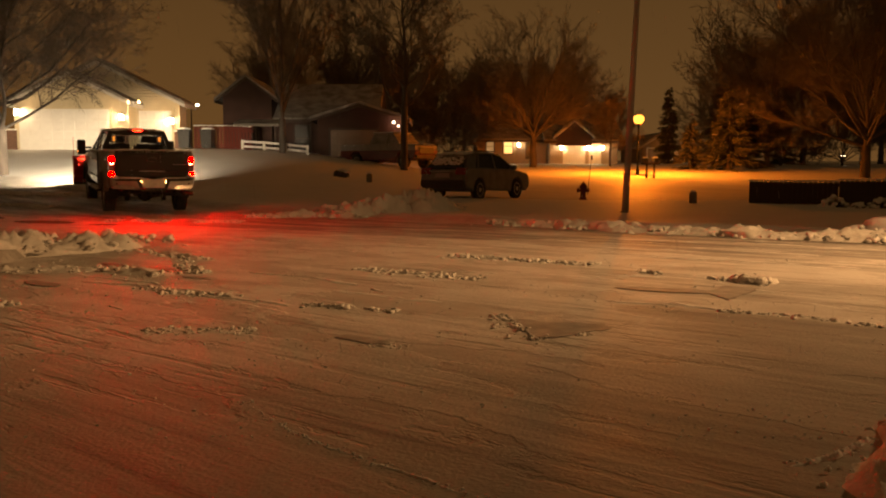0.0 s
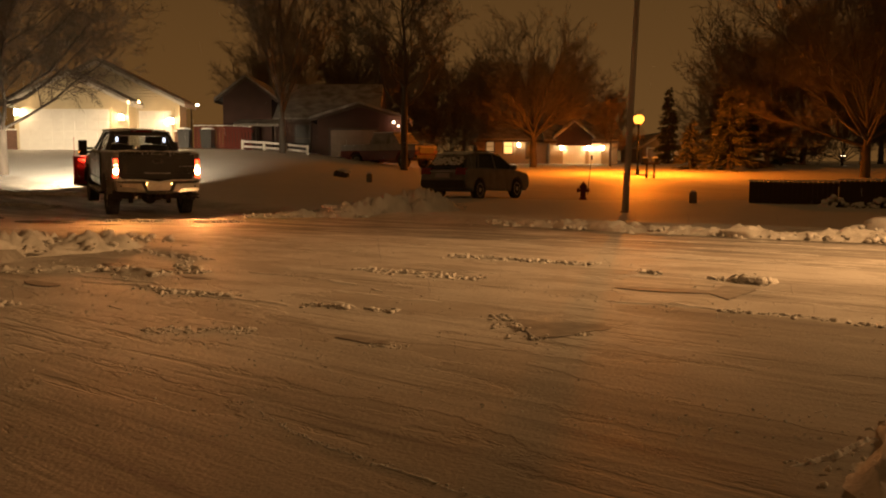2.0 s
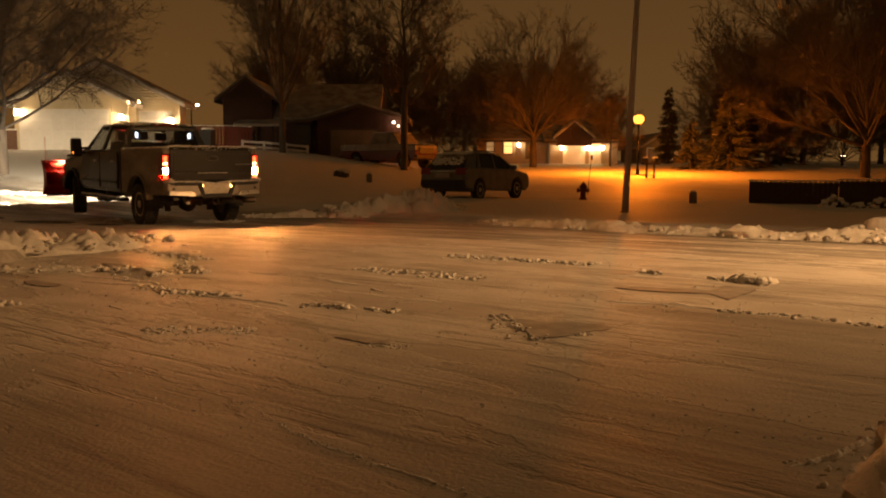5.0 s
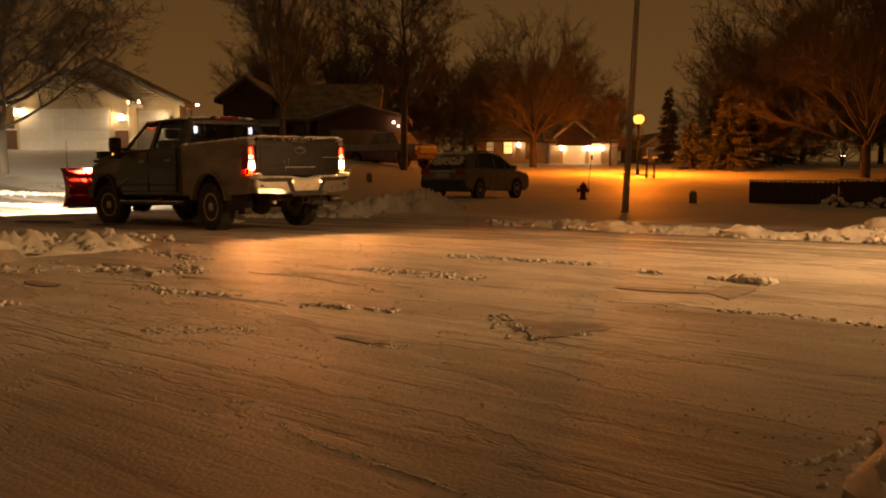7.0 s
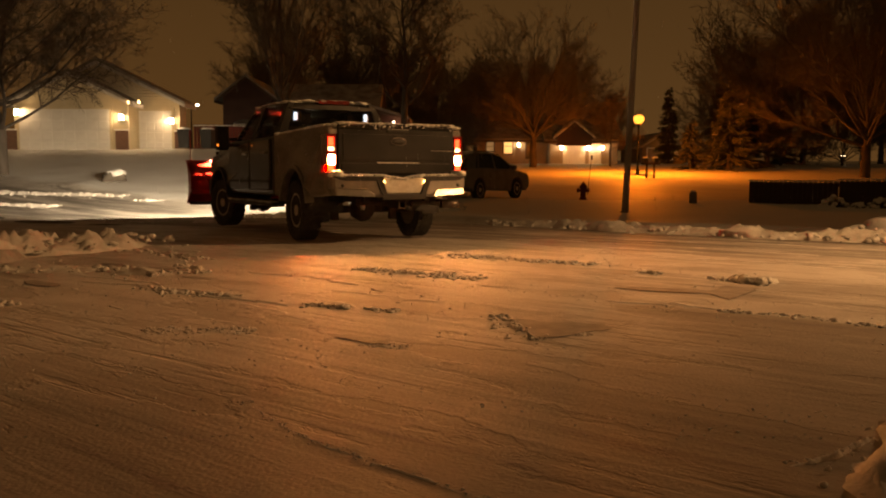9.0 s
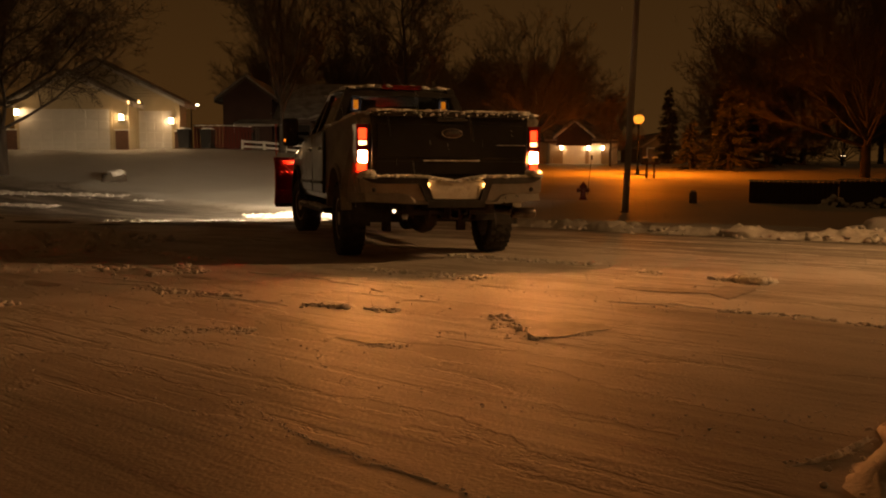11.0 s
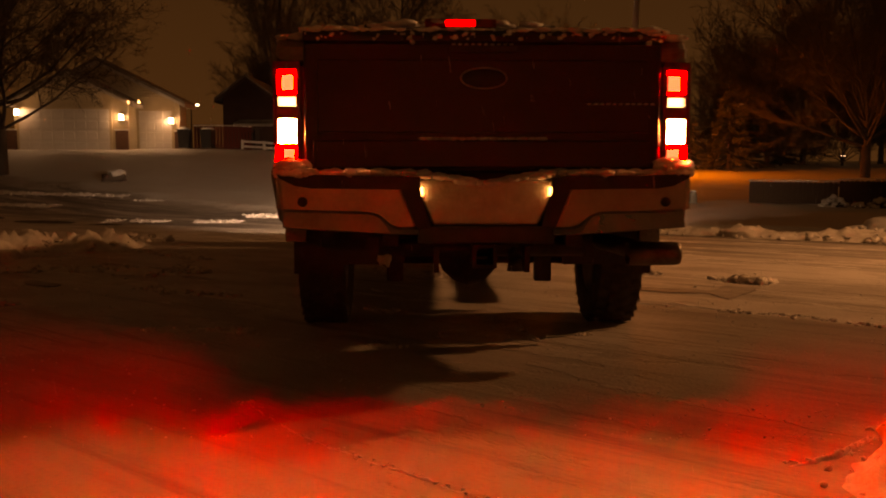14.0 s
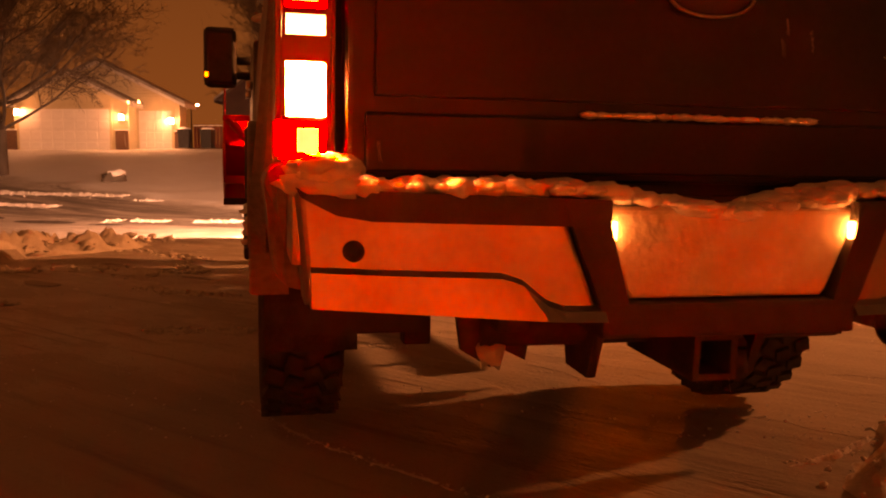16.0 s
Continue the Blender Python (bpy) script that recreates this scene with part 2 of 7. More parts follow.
def ground():
    xs = grown(-700, 700, -7.0, 7.5, 0.085, 1.045)
    ys = grown(-40, 1400, 1.6, 9.0, 0.07, 1.018)
    verts, faces = [], []
    for y in ys:
        for x in xs:
            z = lie(x, y)
            if y < 70 and abs(x) < 40:
                road = on_road(x, y)
                along, s = -0.785 * x + 0.62 * y, across(x, y)
                streak = noise.noise(Vector((along * 0.35, s * 3.2, 0.5))) * 0.009 + noise.noise(Vector((along * 0.9, s * 9.0, 7.5))) * 0.003
                soft = noise.noise(Vector((x * 0.7, y * 0.7, 9.0))) * 0.035 + noise.noise(Vector((x * 2.4, y * 2.4, 2.0))) * 0.012
                z += road * streak + (1 - road) * (0.10 + soft)
            verts.append((x, y, z))
    w = len(xs)
    for j in range(len(ys) - 1):
        for i in range(w - 1):
            faces.append((j * w + i, j * w + i + 1, (j + 1) * w + i + 1, (j + 1) * w + i))
    data = bpy.data.meshes.new("ground")
    data.from_pydata(verts, [], faces)
    data.polygons.foreach_set("use_smooth", [True] * len(faces))
    data.materials.append(ground_material())
    return tagged(new("ground", data), "snowy ground with a scraped icy street and drive", "ground", kind="structure")


def ground_material():
    m, n, l, p = nodes_of("snowy_ground")

    def node(kind, **inputs):
        k = n.new("ShaderNode" + kind)
        for key, v in inputs.items():
            k.inputs[key.replace("_", " ")].default_value = v
        return k

    def calc(op, a, b=None, c=None):
        k = n.new("ShaderNodeMath")
        k.operation = op
        for i, v in enumerate((a, b, c)):
            if v is None:
                continue
            if isinstance(v, (int, float)):
                k.inputs[i].default_value = v
            else:
                l.new(v, k.inputs[i])
        return k.outputs[0]

    tc = n.new("ShaderNodeTexCoord")
    sep = n.new("ShaderNodeSeparateXYZ")
    l.new(tc.outputs["Object"], sep.inputs[0])
    X, Y = sep.outputs["X"], sep.outputs["Y"]
    s = calc("ADD", calc("MULTIPLY", X, 0.62), calc("MULTIPLY", Y, 0.785))
    wob = node("TexNoise", Scale=0.6, Detail=5.0)
    l.new(tc.outputs["Object"], wob.inputs["Vector"])
    s2 = calc("ADD", s, calc("MULTIPLY_ADD", wob.outputs["Fac"], 1.6, -0.8))

    def band(v, lo, hi):
        k = n.new("ShaderNodeMapRange")
        k.interpolation_type = "SMOOTHSTEP"
        k.inputs["From Min"].default_value, k.inputs["From Max"].default_value = lo, hi
        l.new(v, k.inputs[0])
        return k.outputs[0]
    road = band(s2, 15.4, 14.7)
    lane_far = calc("MULTIPLY", calc("MULTIPLY", band(calc("ADD", Y, calc("MULTIPLY", wob.outputs["Fac"], 2.0)), 30.5, 31.8), band(Y, 42.0, 39.0)), band(X, -2.0, 1.5))
    # streaks left by the blade, along the street
    mp = n.new("ShaderNodeMapping")
    mp.inputs["Rotation"].default_value = (0, 0, radians(38.3))
    l.new(tc.outputs["Object"], mp.inputs[0])

    def streaks(along, side, detail, off):
        sc = n.new("ShaderNodeMapping")
        sc.inputs["Scale"].default_value = (along, side, 1.0)
        sc.inputs["Location"].default_value = (off, off * 0.7, 0)
        l.new(mp.outputs[0], sc.inputs[0])
        t = node("TexNoise", Scale=1.0, Detail=detail, Roughness=0.62)
        l.new(sc.outputs[0], t.inputs["Vector"])
        return t.outputs["Fac"]
    st_a, st_b, st_c = streaks(0.22, 1.9, 6.0, 3.0), streaks(0.6, 9.0, 6.0, 11.0), streaks(1.8, 30.0, 3.0, 5.0)
    bare = calc("ADD", calc("ADD", calc("MULTIPLY", st_a, 0.55), calc("MULTIPLY", st_b, 0.35)), calc("MULTIPLY", st_c, 0.10))
    wheel = calc("MULTIPLY", band(s2, 8.8, 10.6), band(s2, 15.0, 13.8))
    bare = calc("ADD", bare, calc("MULTIPLY", wheel, 0.13))
    asphalt = calc("MULTIPLY", band(bare, 0.52, 0.70), 0.8)
    plates = band(streaks(0.55, 1.5, 8.0, 21.0), 0.505, 0.535)
    scrapes = calc("MULTIPLY", band(streaks(0.7, 11.0, 4.0, 31.0), 0.54, 0.66), band(streaks(0.4, 0.5, 2.0, 41.0), 0.45, 0.62))
    blot = node("TexNoise", Scale=1.1, Detail=6.0, Roughness=0.6)
    l.new(tc.outputs["Object"], blot.inputs["Vector"])
    grain = node("TexNoise", Scale=55.0, Detail=4.0)
    l.new(tc.outputs["Object"], grain.inputs["Vector"])

    def mix(f, a, b):
        k = n.new("ShaderNodeMix")
        k.data_type = "RGBA"
        if isinstance(f, float):
            k.inputs[0].default_value = f
        else:
            l.new(f, k.inputs[0])
        for sock, v in ((k.inputs[6], a), (k.inputs[7], b)):
            if isinstance(v, tuple):
                sock.default_value = (*v, 1)
            else:
                l.new(v, sock)
        return k.outputs[2]
    packed = mix(band(blot.outputs["Fac"], 0.35, 0.68), (0.74, 0.72, 0.70), (0.58, 0.55, 0.52))
    packed = mix(calc("MULTIPLY", plates, 0.38), packed, (0.36, 0.33, 0.30))
    packed = mix(calc("MULTIPLY", scrapes, 0.65), packed, (0.34, 0.31, 0.28))
    packed = mix(band(grain.outputs["Fac"], 0.50, 0.85), packed, (0.36, 0.33, 0.30))
    drive = band(calc("ADD", Y, calc("ADD", calc("MULTIPLY", wob.outputs["Fac"], 2.2), calc("MULTIPLY", st_a, 1.6))), 7.4, 4.6)
    # past the last windrow only a thin worn layer is left on the asphalt
    fringe = calc("MULTIPLY_ADD", st_b, 0.5, -0.25)
    swept = calc("MULTIPLY", band(calc("ADD", s, fringe), 5.72, 5.52), band(calc("ADD", X, calc("MULTIPLY", fringe, 2.0)), 0.9, 1.7))
    drive = calc("MAXIMUM", drive, calc("MULTIPLY", swept, calc("MULTIPLY_ADD", st_a, 0.6, 0.75)))
    packed = mix(calc("MULTIPLY", drive, 0.72), packed, mix(st_b, (0.38, 0.34, 0.30), (0.22, 0.20, 0.175)))
    street = mix(asphalt, packed, (0.10, 0.092, 0.085))
    fresh = mix(blot.outputs["Fac"], (0.86, 0.87, 0.88), (0.74, 0.75, 0.76))
    lanes = mix(calc("MULTIPLY", lane_far, calc("MULTIPLY", st_a, 0.9)), fresh, (0.30, 0.28, 0.26))
    l.new(mix(road, lanes, street), p.inputs["Base Color"])
    rough = n.new("ShaderNodeMapRange")
    rough.inputs["To Min"].default_value, rough.inputs["To Max"].default_value = 0.66, 0.56
    l.new(calc("MULTIPLY", road, asphalt), rough.inputs[0])
    l.new(rough.outputs[0], p.inputs["Roughness"])
    p.inputs["Specular IOR Level"].default_value = 0.42
    height = calc("ADD", calc("MULTIPLY", grain.outputs["Fac"], 0.17), calc("ADD", calc("MULTIPLY", st_b, 0.4), calc("ADD", calc("MULTIPLY", blot.outputs["Fac"], 0.8), calc("MULTIPLY", road, calc("ADD", calc("MULTIPLY", plates, -0.22), calc("MULTIPLY", scrapes, -0.35))))))
    bp = node("Bump", Strength=0.75, Distance=0.03)
    l.new(height, bp.inputs["Height"])
    l.new(bp.outputs[0], p.inputs["Normal"])
    return m


ground()

# ---- the plough truck: x ahead from the rear axle, y to its left, z up ----
WHEEL_R = 0.42
AXLES = (0.0, 4.06)


def arch(cx, cz, r, n=9, a0=0.0, a1=180.0):
    return [(cx + r * math.cos(radians(a0 + (a1 - a0) * k / (n - 1))), cz + r * math.sin(radians(a0 + (a1 - a0) * k / (n - 1)))) for k in range(n)]


def mirrored(fn, name, material, parent, label=""):
    """Makes a part for the left (1) and for the right (-1) side."""
    made = []
    for s in (1, -1):
        bm = bmesh.new()
        fn(bm, s)
        bmesh.ops.recalc_face_normals(bm, faces=bm.faces[:])
        made.append(part(name, bm, material, parent, label))
    return made


def wheel_meshes(r, width, rim_r, lugs):
    """Tyre with tread blocks, and a rim with a hub and holes, round the y axis."""
    bm = bmesh.new()
    w = width / 2
    lathe(bm, [(rim_r, -w * 0.8), (rim_r + 0.03, -w * 0.96), (r - 0.05, -w), (r - 0.015, -w * 0.9), (r - 0.012, 0), (r - 0.015, w * 0.9), (r - 0.05, w), (rim_r + 0.03, w * 0.96), (rim_r, w * 0.8)], "y", seg=40)
    tyre = mesh_of("tyre", bm, RUBBER)
    bm = bmesh.new()
    for k in range(lugs):
        a = k * math.tau / lugs
        for j, off in enumerate((-0.72, -0.24, 0.24, 0.72)):
            b = a + (0.5 if j % 2 else 0.0) * math.tau / lugs
            m = Matrix.Rotation(-b, 4, "Y") @ Matrix.Translation((r - 0.012, off * w, 0)) @ Matrix.Rotation(0.35 if j < 2 else -0.35, 4, "X") @ Matrix.Diagonal((0.026, w * 0.4, math.tau * r / lugs * 0.6, 1))
            bmesh.ops.create_cube(bm, size=1.0, matrix=m)
    tread = mesh_of("tread", bm, RUBBER)
    bm = bmesh.new()
    lathe(bm, [(rim_r + 0.004, -w * 0.8), (rim_r + 0.004, w * 0.82), (rim_r - 0.02, w * 0.84), (rim_r - 0.035, w * 0.45), (0.12, w * 0.30), (0.085, w * 0.55), (0.075, w * 0.85), (0.0, w * 0.88)], "y", seg=40)
    for k in range(8):
        a = k * math.tau / 8
        m = Matrix.Rotation(-a, 4, "Y") @ Matrix.Translation((rim_r * 0.66, w * 0.38, 0)) @ Matrix.Diagonal((rim_r * 0.42, 0.05, 0.045, 1))
        bmesh.ops.create_cube(bm, size=1.0, matrix=m)
        tube(bm, (0.1 * math.cos(a + 0.2), w * 0.3, 0.1 * math.sin(a + 0.2)), (0.1 * math.cos(a + 0.2), w * 0.5, 0.1 * math.sin(a + 0.2)), 0.014, seg=6)
    rim = mesh_of("rim", bm, SALT_RIM)
    return tyre, rim, tread


def plough_truck():
    truck = thing("pickup_truck", pose(0, 0, 0), "black crew cab pickup truck with red plough, dusted with snow", "truck")
    # bed
    bed_side = [(-1.23, 0.86), (-1.18, 0.66), (-0.56, 0.62)] + arch(0.0, 0.46, 0.56, 11, 163, 17) + [(0.98, 0.60), (0.98, 1.52), (-1.18, 1.56), (-1.24, 1.50), (-1.24, 1.438), (-1.045, 1.438), (-1.045, 0.952), (-1.23, 0.952)]

    def bedside(bm, s):
        prism(bm, bed_side, "y", s * 0.80, s * 0.985, 0.05, taper=lambda u, v: s * (0.03 if 0.7 < v < 1.3 else 0.0))
    mirrored(bedside, "bedside", LIT_SALT_CRUST, truck, "black bed side streaked with road salt")

    def flare(bm, s):
        outer, inner = arch(0.0, 0.46, 0.60, 15, 172, 8), arch(0.0, 0.46, 0.54, 15, 172, 8)
        prism(bm, outer + inner[::-1], "y", s * 0.93, s * 1.045, 0.012)
    mirrored(flare, "wheel_arch", LIT_SALT_CRUST, truck)

    for cx in AXLES:
        def liner(bm, s):
            outer, inner = arch(cx, 0.46, 0.565, 15, 185, -5), arch(cx, 0.46, 0.55, 15, 185, -5)
            prism(bm, outer + inner[::-1], "y", s * 0.50, s * 0.93)
        mirrored(liner, "wheel_liner", BLACK_PLASTIC, truck)
    bm = bmesh.new()
    box(bm, -1.20, 0.95, -0.82, 0.82, 0.86, 0.92)
    box(bm, 0.90, 0.97, -0.86, 0.86, 0.90, 1.52, 0.01)
    part("bed_floor", bm, BLACK_PLASTIC, truck)
    bm = bmesh.new()
    lump(bm, (-0.15, 0, 1.0), 0.75, 4.2, 0.25, 0.2, 3)
    for v in bm.verts:
        v.co.y = max(-0.79, min(0.79, v.co.y * 1.1))
        v.co.x = max(-1.15, min(0.88, v.co.x * 1.3))
    part("snow_load", bm, SNOW, truck, "drifted snow in the truck bed")

    # tailgate with a pressed frame, a spoiler lip, a handle and a plain oval badge
    bm = bmesh.new()
    box(bm, -1.285, -1.21, -0.845, 0.845, 0.915, 1.555, 0.018, 3)
    box(bm, -1.296, -1.28, -0.78, 0.78, 1.10, 1.44, 0.006)
    box(bm, -1.300, -1.28, -0.80, 0.80, 0.935, 1.065, 0.007)
    prism(bm, [(-1.335, 1.545), (-1.325, 1.52), (-1.22, 1.50), (-1.2, 1.575), (-1.30, 1.575)], "y", -0.84, 0.84)
    gate = part("tailgate", bm, GATE_PAINT, truck, "black tailgate dusted with snow")
    gate.location.x = 0.025
    bm = bmesh.new()
    box(bm, -1.308, -1.29, -0.16, 0.16, 1.472, 1.505, 0.006)
    part("handle", bm, BLACK_PLASTIC, gate)
    bm = bmesh.new()
    made = lathe(bm, [(0.0, -0.012), (0.090, -0.012), (0.104, -0.004), (0.108, 0.012)], "x", (-1.300, 0, 1.352), 40)
    for v in bm.verts:
        v.co.z = 1.352 + (v.co.z - 1.352) * 0.44
    part("badge", bm, BLACK_PLASTIC, gate, "dark oval badge with a chrome rim")
    bm = bmesh.new()
    ring = [Vector((-1.314, 0.108 * math.cos(k * math.tau / 36), 1.352 + 0.0475 * math.sin(k * math.tau / 36))) for k in range(36)]
    for k in range(36):
        tube(bm, ring[k], ring[(k + 1) % 36], 0.0045, seg=5, cap=False)
    part("badge_rim", bm, CHROME, gate)
    bm = bmesh.new()
    for y in np.arange(-0.29, 0.31, 0.03):
        lump(bm, (-1.303, y + random.uniform(-0.01, 0.01), 1.072), 0.02 + 0.006 * random.random(), y * 9, 0.38, 0.3, 1)
    for y in np.arange(0.50, 0.80, 0.03):
        lump(bm, (-1.299, y * -1, 1.235), 0.012, y * 9, 0.4, 0.3, 1)
    for y in np.arange(-0.13, 0.15, 0.03):
        lump(bm, (-1.305, y, 1.51), 0.012, y * 9, 0.4, 0.3, 1)
    part("snow_line", bm, SNOW, gate, "snow caught on the pressed line")
    bm = bmesh.new()
    for k in range(150):
        y = random.uniform(-0.84, 0.84)
        lump(bm, (random.uniform(-1.30, -1.20), y, 1.574 + 0.012 * noise.noise(Vector((y * 5, 0, 0)))), random.uniform(0.02, 0.05), k * 1.7, 0.45, 0.5, 2)
    for k in range(60):
        y = random.uniform(-0.84, 0.84)
        lump(bm, (-1.325, y, 1.555 - abs(random.gauss(0, 0.014))), random.uniform(0.008, 0.018), k * 1.7, 0.8, 0.5, 1)
    part("snow_cap", bm, SNOW, gate, "crust of snow along the tailgate's top")
    bm = bmesh.new()
    for s in (1, -1):
        for k in range(90):
            x = random.uniform(-1.24, 0.9)
            lump(bm, (x, s * random.uniform(0.84, 0.97), 1.555 - 0.018 * (x + 1.2)), random.uniform(0.03, 0.06), k * 2.3 + s, 0.4, 0.5, 1)
    part("snow_cap", bm, SNOW, truck, "snow lying on the bed rails")

    # tail lamps: a red housing with fixed lenses; each bulb plate slides up to its lens when lit and back into the housing when not
    lamps = {}
    for s in (1, -1):
        bm = bmesh.new()
        y0, y1 = s * 0.862, s * 0.992
        box(bm, -1.085, -1.075, y0, y1, 0.955, 1.435)
        housing = part("tail_lamp", bm, RED_LENS, truck, "tall red tail lamp cluster")
        housing.location.x = 0.045
        for e0, e1 in ((0.862, 0.872), (0.978, 0.992)):
            bm = bmesh.new()
            box(bm, -1.285, -1.0755, s * e0, s * e1, 0.955 if e0 < 0.9 else 1.042, 1.435, 0.003)
            part("lamp_wall", bm, RED_LENS, housing)
            bm = bmesh.new()
            inner = (0.8725, 0.884) if e0 < 0.9 else (0.968, 0.9775)
            box(bm, -1.283, -1.24, s * inner[0], s * inner[1], 0.963 if e0 < 0.9 else 1.053, 1.393)
            part("lamp_bezel", bm, RED_LENS, housing)
        for z0, z1 in ((0.950, 0.962), (1.040, 1.052), (1.168, 1.226), (1.268, 1.284), (1.394, 1.436)):
            bm = bmesh.new()
            box(bm, -1.2835, -1.0755, s * 0.8725, s * 0.9775, z0, z1, 0.003)
            part("lamp_divider", bm, RED_LENS, housing)
        for name, z0, z1, lens_mat in (("brake_lens", 1.284, 1.394, G_TAIL), ("lamp_cell", 1.226, 1.268, G_CELL), ("reverse_lens", 1.052, 1.168, LAMP_OFF), ("brake_lens", 0.962, 1.040, G_TAIL)):
            bm = bmesh.new()
            box(bm, -1.246, -1.240, s * 0.868, s * 0.982, z0 - 0.004, z1 + 0.004)
            lens = part(name, bm, lens_mat, housing)
        bm = bmesh.new()
        for k in range(4):
            box(bm, -1.279, -1.257, s * 0.8725, s * 0.9775, 1.066 + k * 0.029, 1.0672 + k * 0.029)
        part("lens_fins", bm, LAMP_OFF, housing)
        for name, z, half, lit in (("brake_bulb", 1.339, 0.053, G_BRAKE), ("reverse_bulb", 1.110, 0.056, G_REVERSE), ("brake_bulb", 1.001, 0.037, G_BRAKE_LOW)):
            bm = bmesh.new()
            box(bm, -0.003, 0.003, -0.043, 0.043, -half, half)
            lit_face(bm, 0, -1)
            if name == "brake_bulb":
                core = bmesh.ops.create_cube(bm, size=1.0, matrix=Matrix.Translation((-0.0045, 0, 0)) @ Matrix.Diagonal((0.003, 0.070, half * 1.68, 1)))
                for f in {f for v in core["verts"] for f in v.link_faces}:
                    f.material_index = 2
            bulb = part(name, bm, [lit, RED_LENS, G_CORE], housing)
            bulb.location = (-1.250, s * 0.926, z)
            lamps.setdefault(name, []).append(bulb)

    # the lowest cell is open to the side, with a bulb turned half outwards
    for s in (1, -1):
        bm = bmesh.new()
        box(bm, -0.003, 0.003, -0.026, 0.026, -0.034, 0.034)
        lit_face(bm, 0, -1)
        bulb = part("corner_bulb", bm, [G_SIDE, RED_LENS], truck)
        bulb.matrix_basis = pose(-1.218, s * 0.966, 1.001, 0, 0, -45 * s)
        lamps.setdefault("corner_bulb", []).append((bulb, s))

    # step bumper: chrome wings, black pads and a plate recess
    def bow(u):
        return 0.115 * max(0.0, abs(u) - 0.30)

    def foot(u):
        return 0.626 + 0.055 * max(0.0, abs(u) - 0.41)

    def wing(bm, s):
        face = [(s * 0.958, 0.90), (s * 0.40, 0.885), (s * 0.300, 0.628), (s * 0.41, 0.628), (s * 0.935, 0.66)]
        prism(bm, face, "x", -1.25, -1.450, 0.02, taper=lambda u, v: bow(u))
        box(bm, -1.36, -1.05, s * 0.93, s * 0.965, 0.74, 0.89, 0.015)
    wings = mirrored(wing, "bumper_wing", CHROME, truck, "dull chrome step bumper wing")
    for s, w in zip((1, -1), wings):
        bm = bmesh.new()
        lathe(bm, [(0.0, -0.006), (0.022, -0.006), (0.024, 0.02)], "x", (-1.394, s * 0.838, 0.776), 16)
        part("parking_sensor", bm, BLACK_PLASTIC, w)
        bm = bmesh.new()
        low_edge = [(s * 0.306, 0.652), (s * 0.395, 0.652), (s * 0.432, 0.664), (s * 0.485, 0.708), (s * 0.53, 0.722), (s * 0.75, 0.726), (s * 0.925, 0.732)]
        rings = [[bm.verts.new(p) for p in ((-1.440 + bow(u), u, foot(u)), (-1.482 + bow(u), u, foot(u) + 0.006), (-1.466 + bow(u), u, v), (-1.442 + bow(u), u, v + 0.016))] for u, v in low_edge]
        for a, b in zip(rings, rings[1:]):
            for k in range(4):
                bm.faces.new((a[k], a[(k + 1) % 4], b[(k + 1) % 4], b[k]))
        bm.faces.new(rings[0])
        bm.faces.new(rings[-1][::-1])
        bmesh.ops.recalc_face_normals(bm, faces=bm.faces[:])
        part("bumper_lip", bm, CHROME, w)
    bm = bmesh.new()
    for s in (1, -1):
        prism(bm, [(s * 0.955, 0.905), (s * 0.30, 0.89), (s * 0.30, 0.832), (s * 0.80, 0.838), (s * 0.875, 0.85), (s * 0.945, 0.885)], "x", -1.22, -1.462, taper=lambda u, v: bow(u))
        prism(bm, [(s * 0.405, 0.885), (s * 0.315, 0.885), (s * 0.245, 0.645), (s * 0.310, 0.645)], "x", -1.25, -1.464, taper=lambda u, v: bow(u))
    box(bm, -1.466, -1.25, -0.312, 0.312, 0.590, 0.668, 0.012)
    box(bm, -1.33, -1.30, -0.33, 0.33, 0.64, 0.89)
    part("bumper_pad", bm, BLACK_PLASTIC, truck)
    bm = bmesh.new()
    prism(bm, [(-0.305, 0.875), (0.305, 0.875), (0.293, 0.80), (0.25, 0.69), (0.235, 0.672), (-0.235, 0.672), (-0.25, 0.69), (-0.293, 0.80)], "x", -1.345, -1.442, 0.016)
    plate = part("number_plate", bm, mat("snowed_plate", (0.80, 0.78, 0.74), (0.62, 0.58, 0.52), rough=0.7, scale=14.0, bump=0.4), truck, "number plate hidden under frosty snow")
    for s in (1, -1):
        bm = bmesh.new()
        box(bm, -1.460, -1.446, s * 0.286, s * 0.298, 0.805, 0.845, 0.003)
        part("plate_lamp", bm, G_PLATE, truck)
    bm = bmesh.new()
    for k in range(240):
        y = random.uniform(-0.94, 0.94)
        drop = 0.05 * max(0.0, 0.32 - abs(y)) / 0.32
        lump(bm, (random.uniform(-1.45, -1.29) + bow(y), y, 0.908 - drop), random.uniform(0.018, 0.045) * (1.3 if abs(y) > 0.86 else 1.0), k * 1.3, 0.5, 0.5, 2)
    for s in (1, -1):
        for k in range(22):
            lump(bm, (random.uniform(-1.40, -1.28), s * random.uniform(0.85, 0.94), 0.925 + random.uniform(0, 0.03)), random.uniform(0.03, 0.05), k * 3.1 + s, 0.6, 0.5, 2)
    part("snow_cap", bm, SNOW, truck, "lumpy snow lying on the bumper step")

    # cab
    belt, roof = 1.47, 2.03
    low = {"c": (0.99, 0.93), "b": (2.16, 0.955), "b2": (2.26, 0.955), "a": (3.42, 0.90)}
    top = {"c": (1.16, 0.70), "b": (2.10, 0.74), "b2": (2.20, 0.74), "a": (2.72, 0.70)}

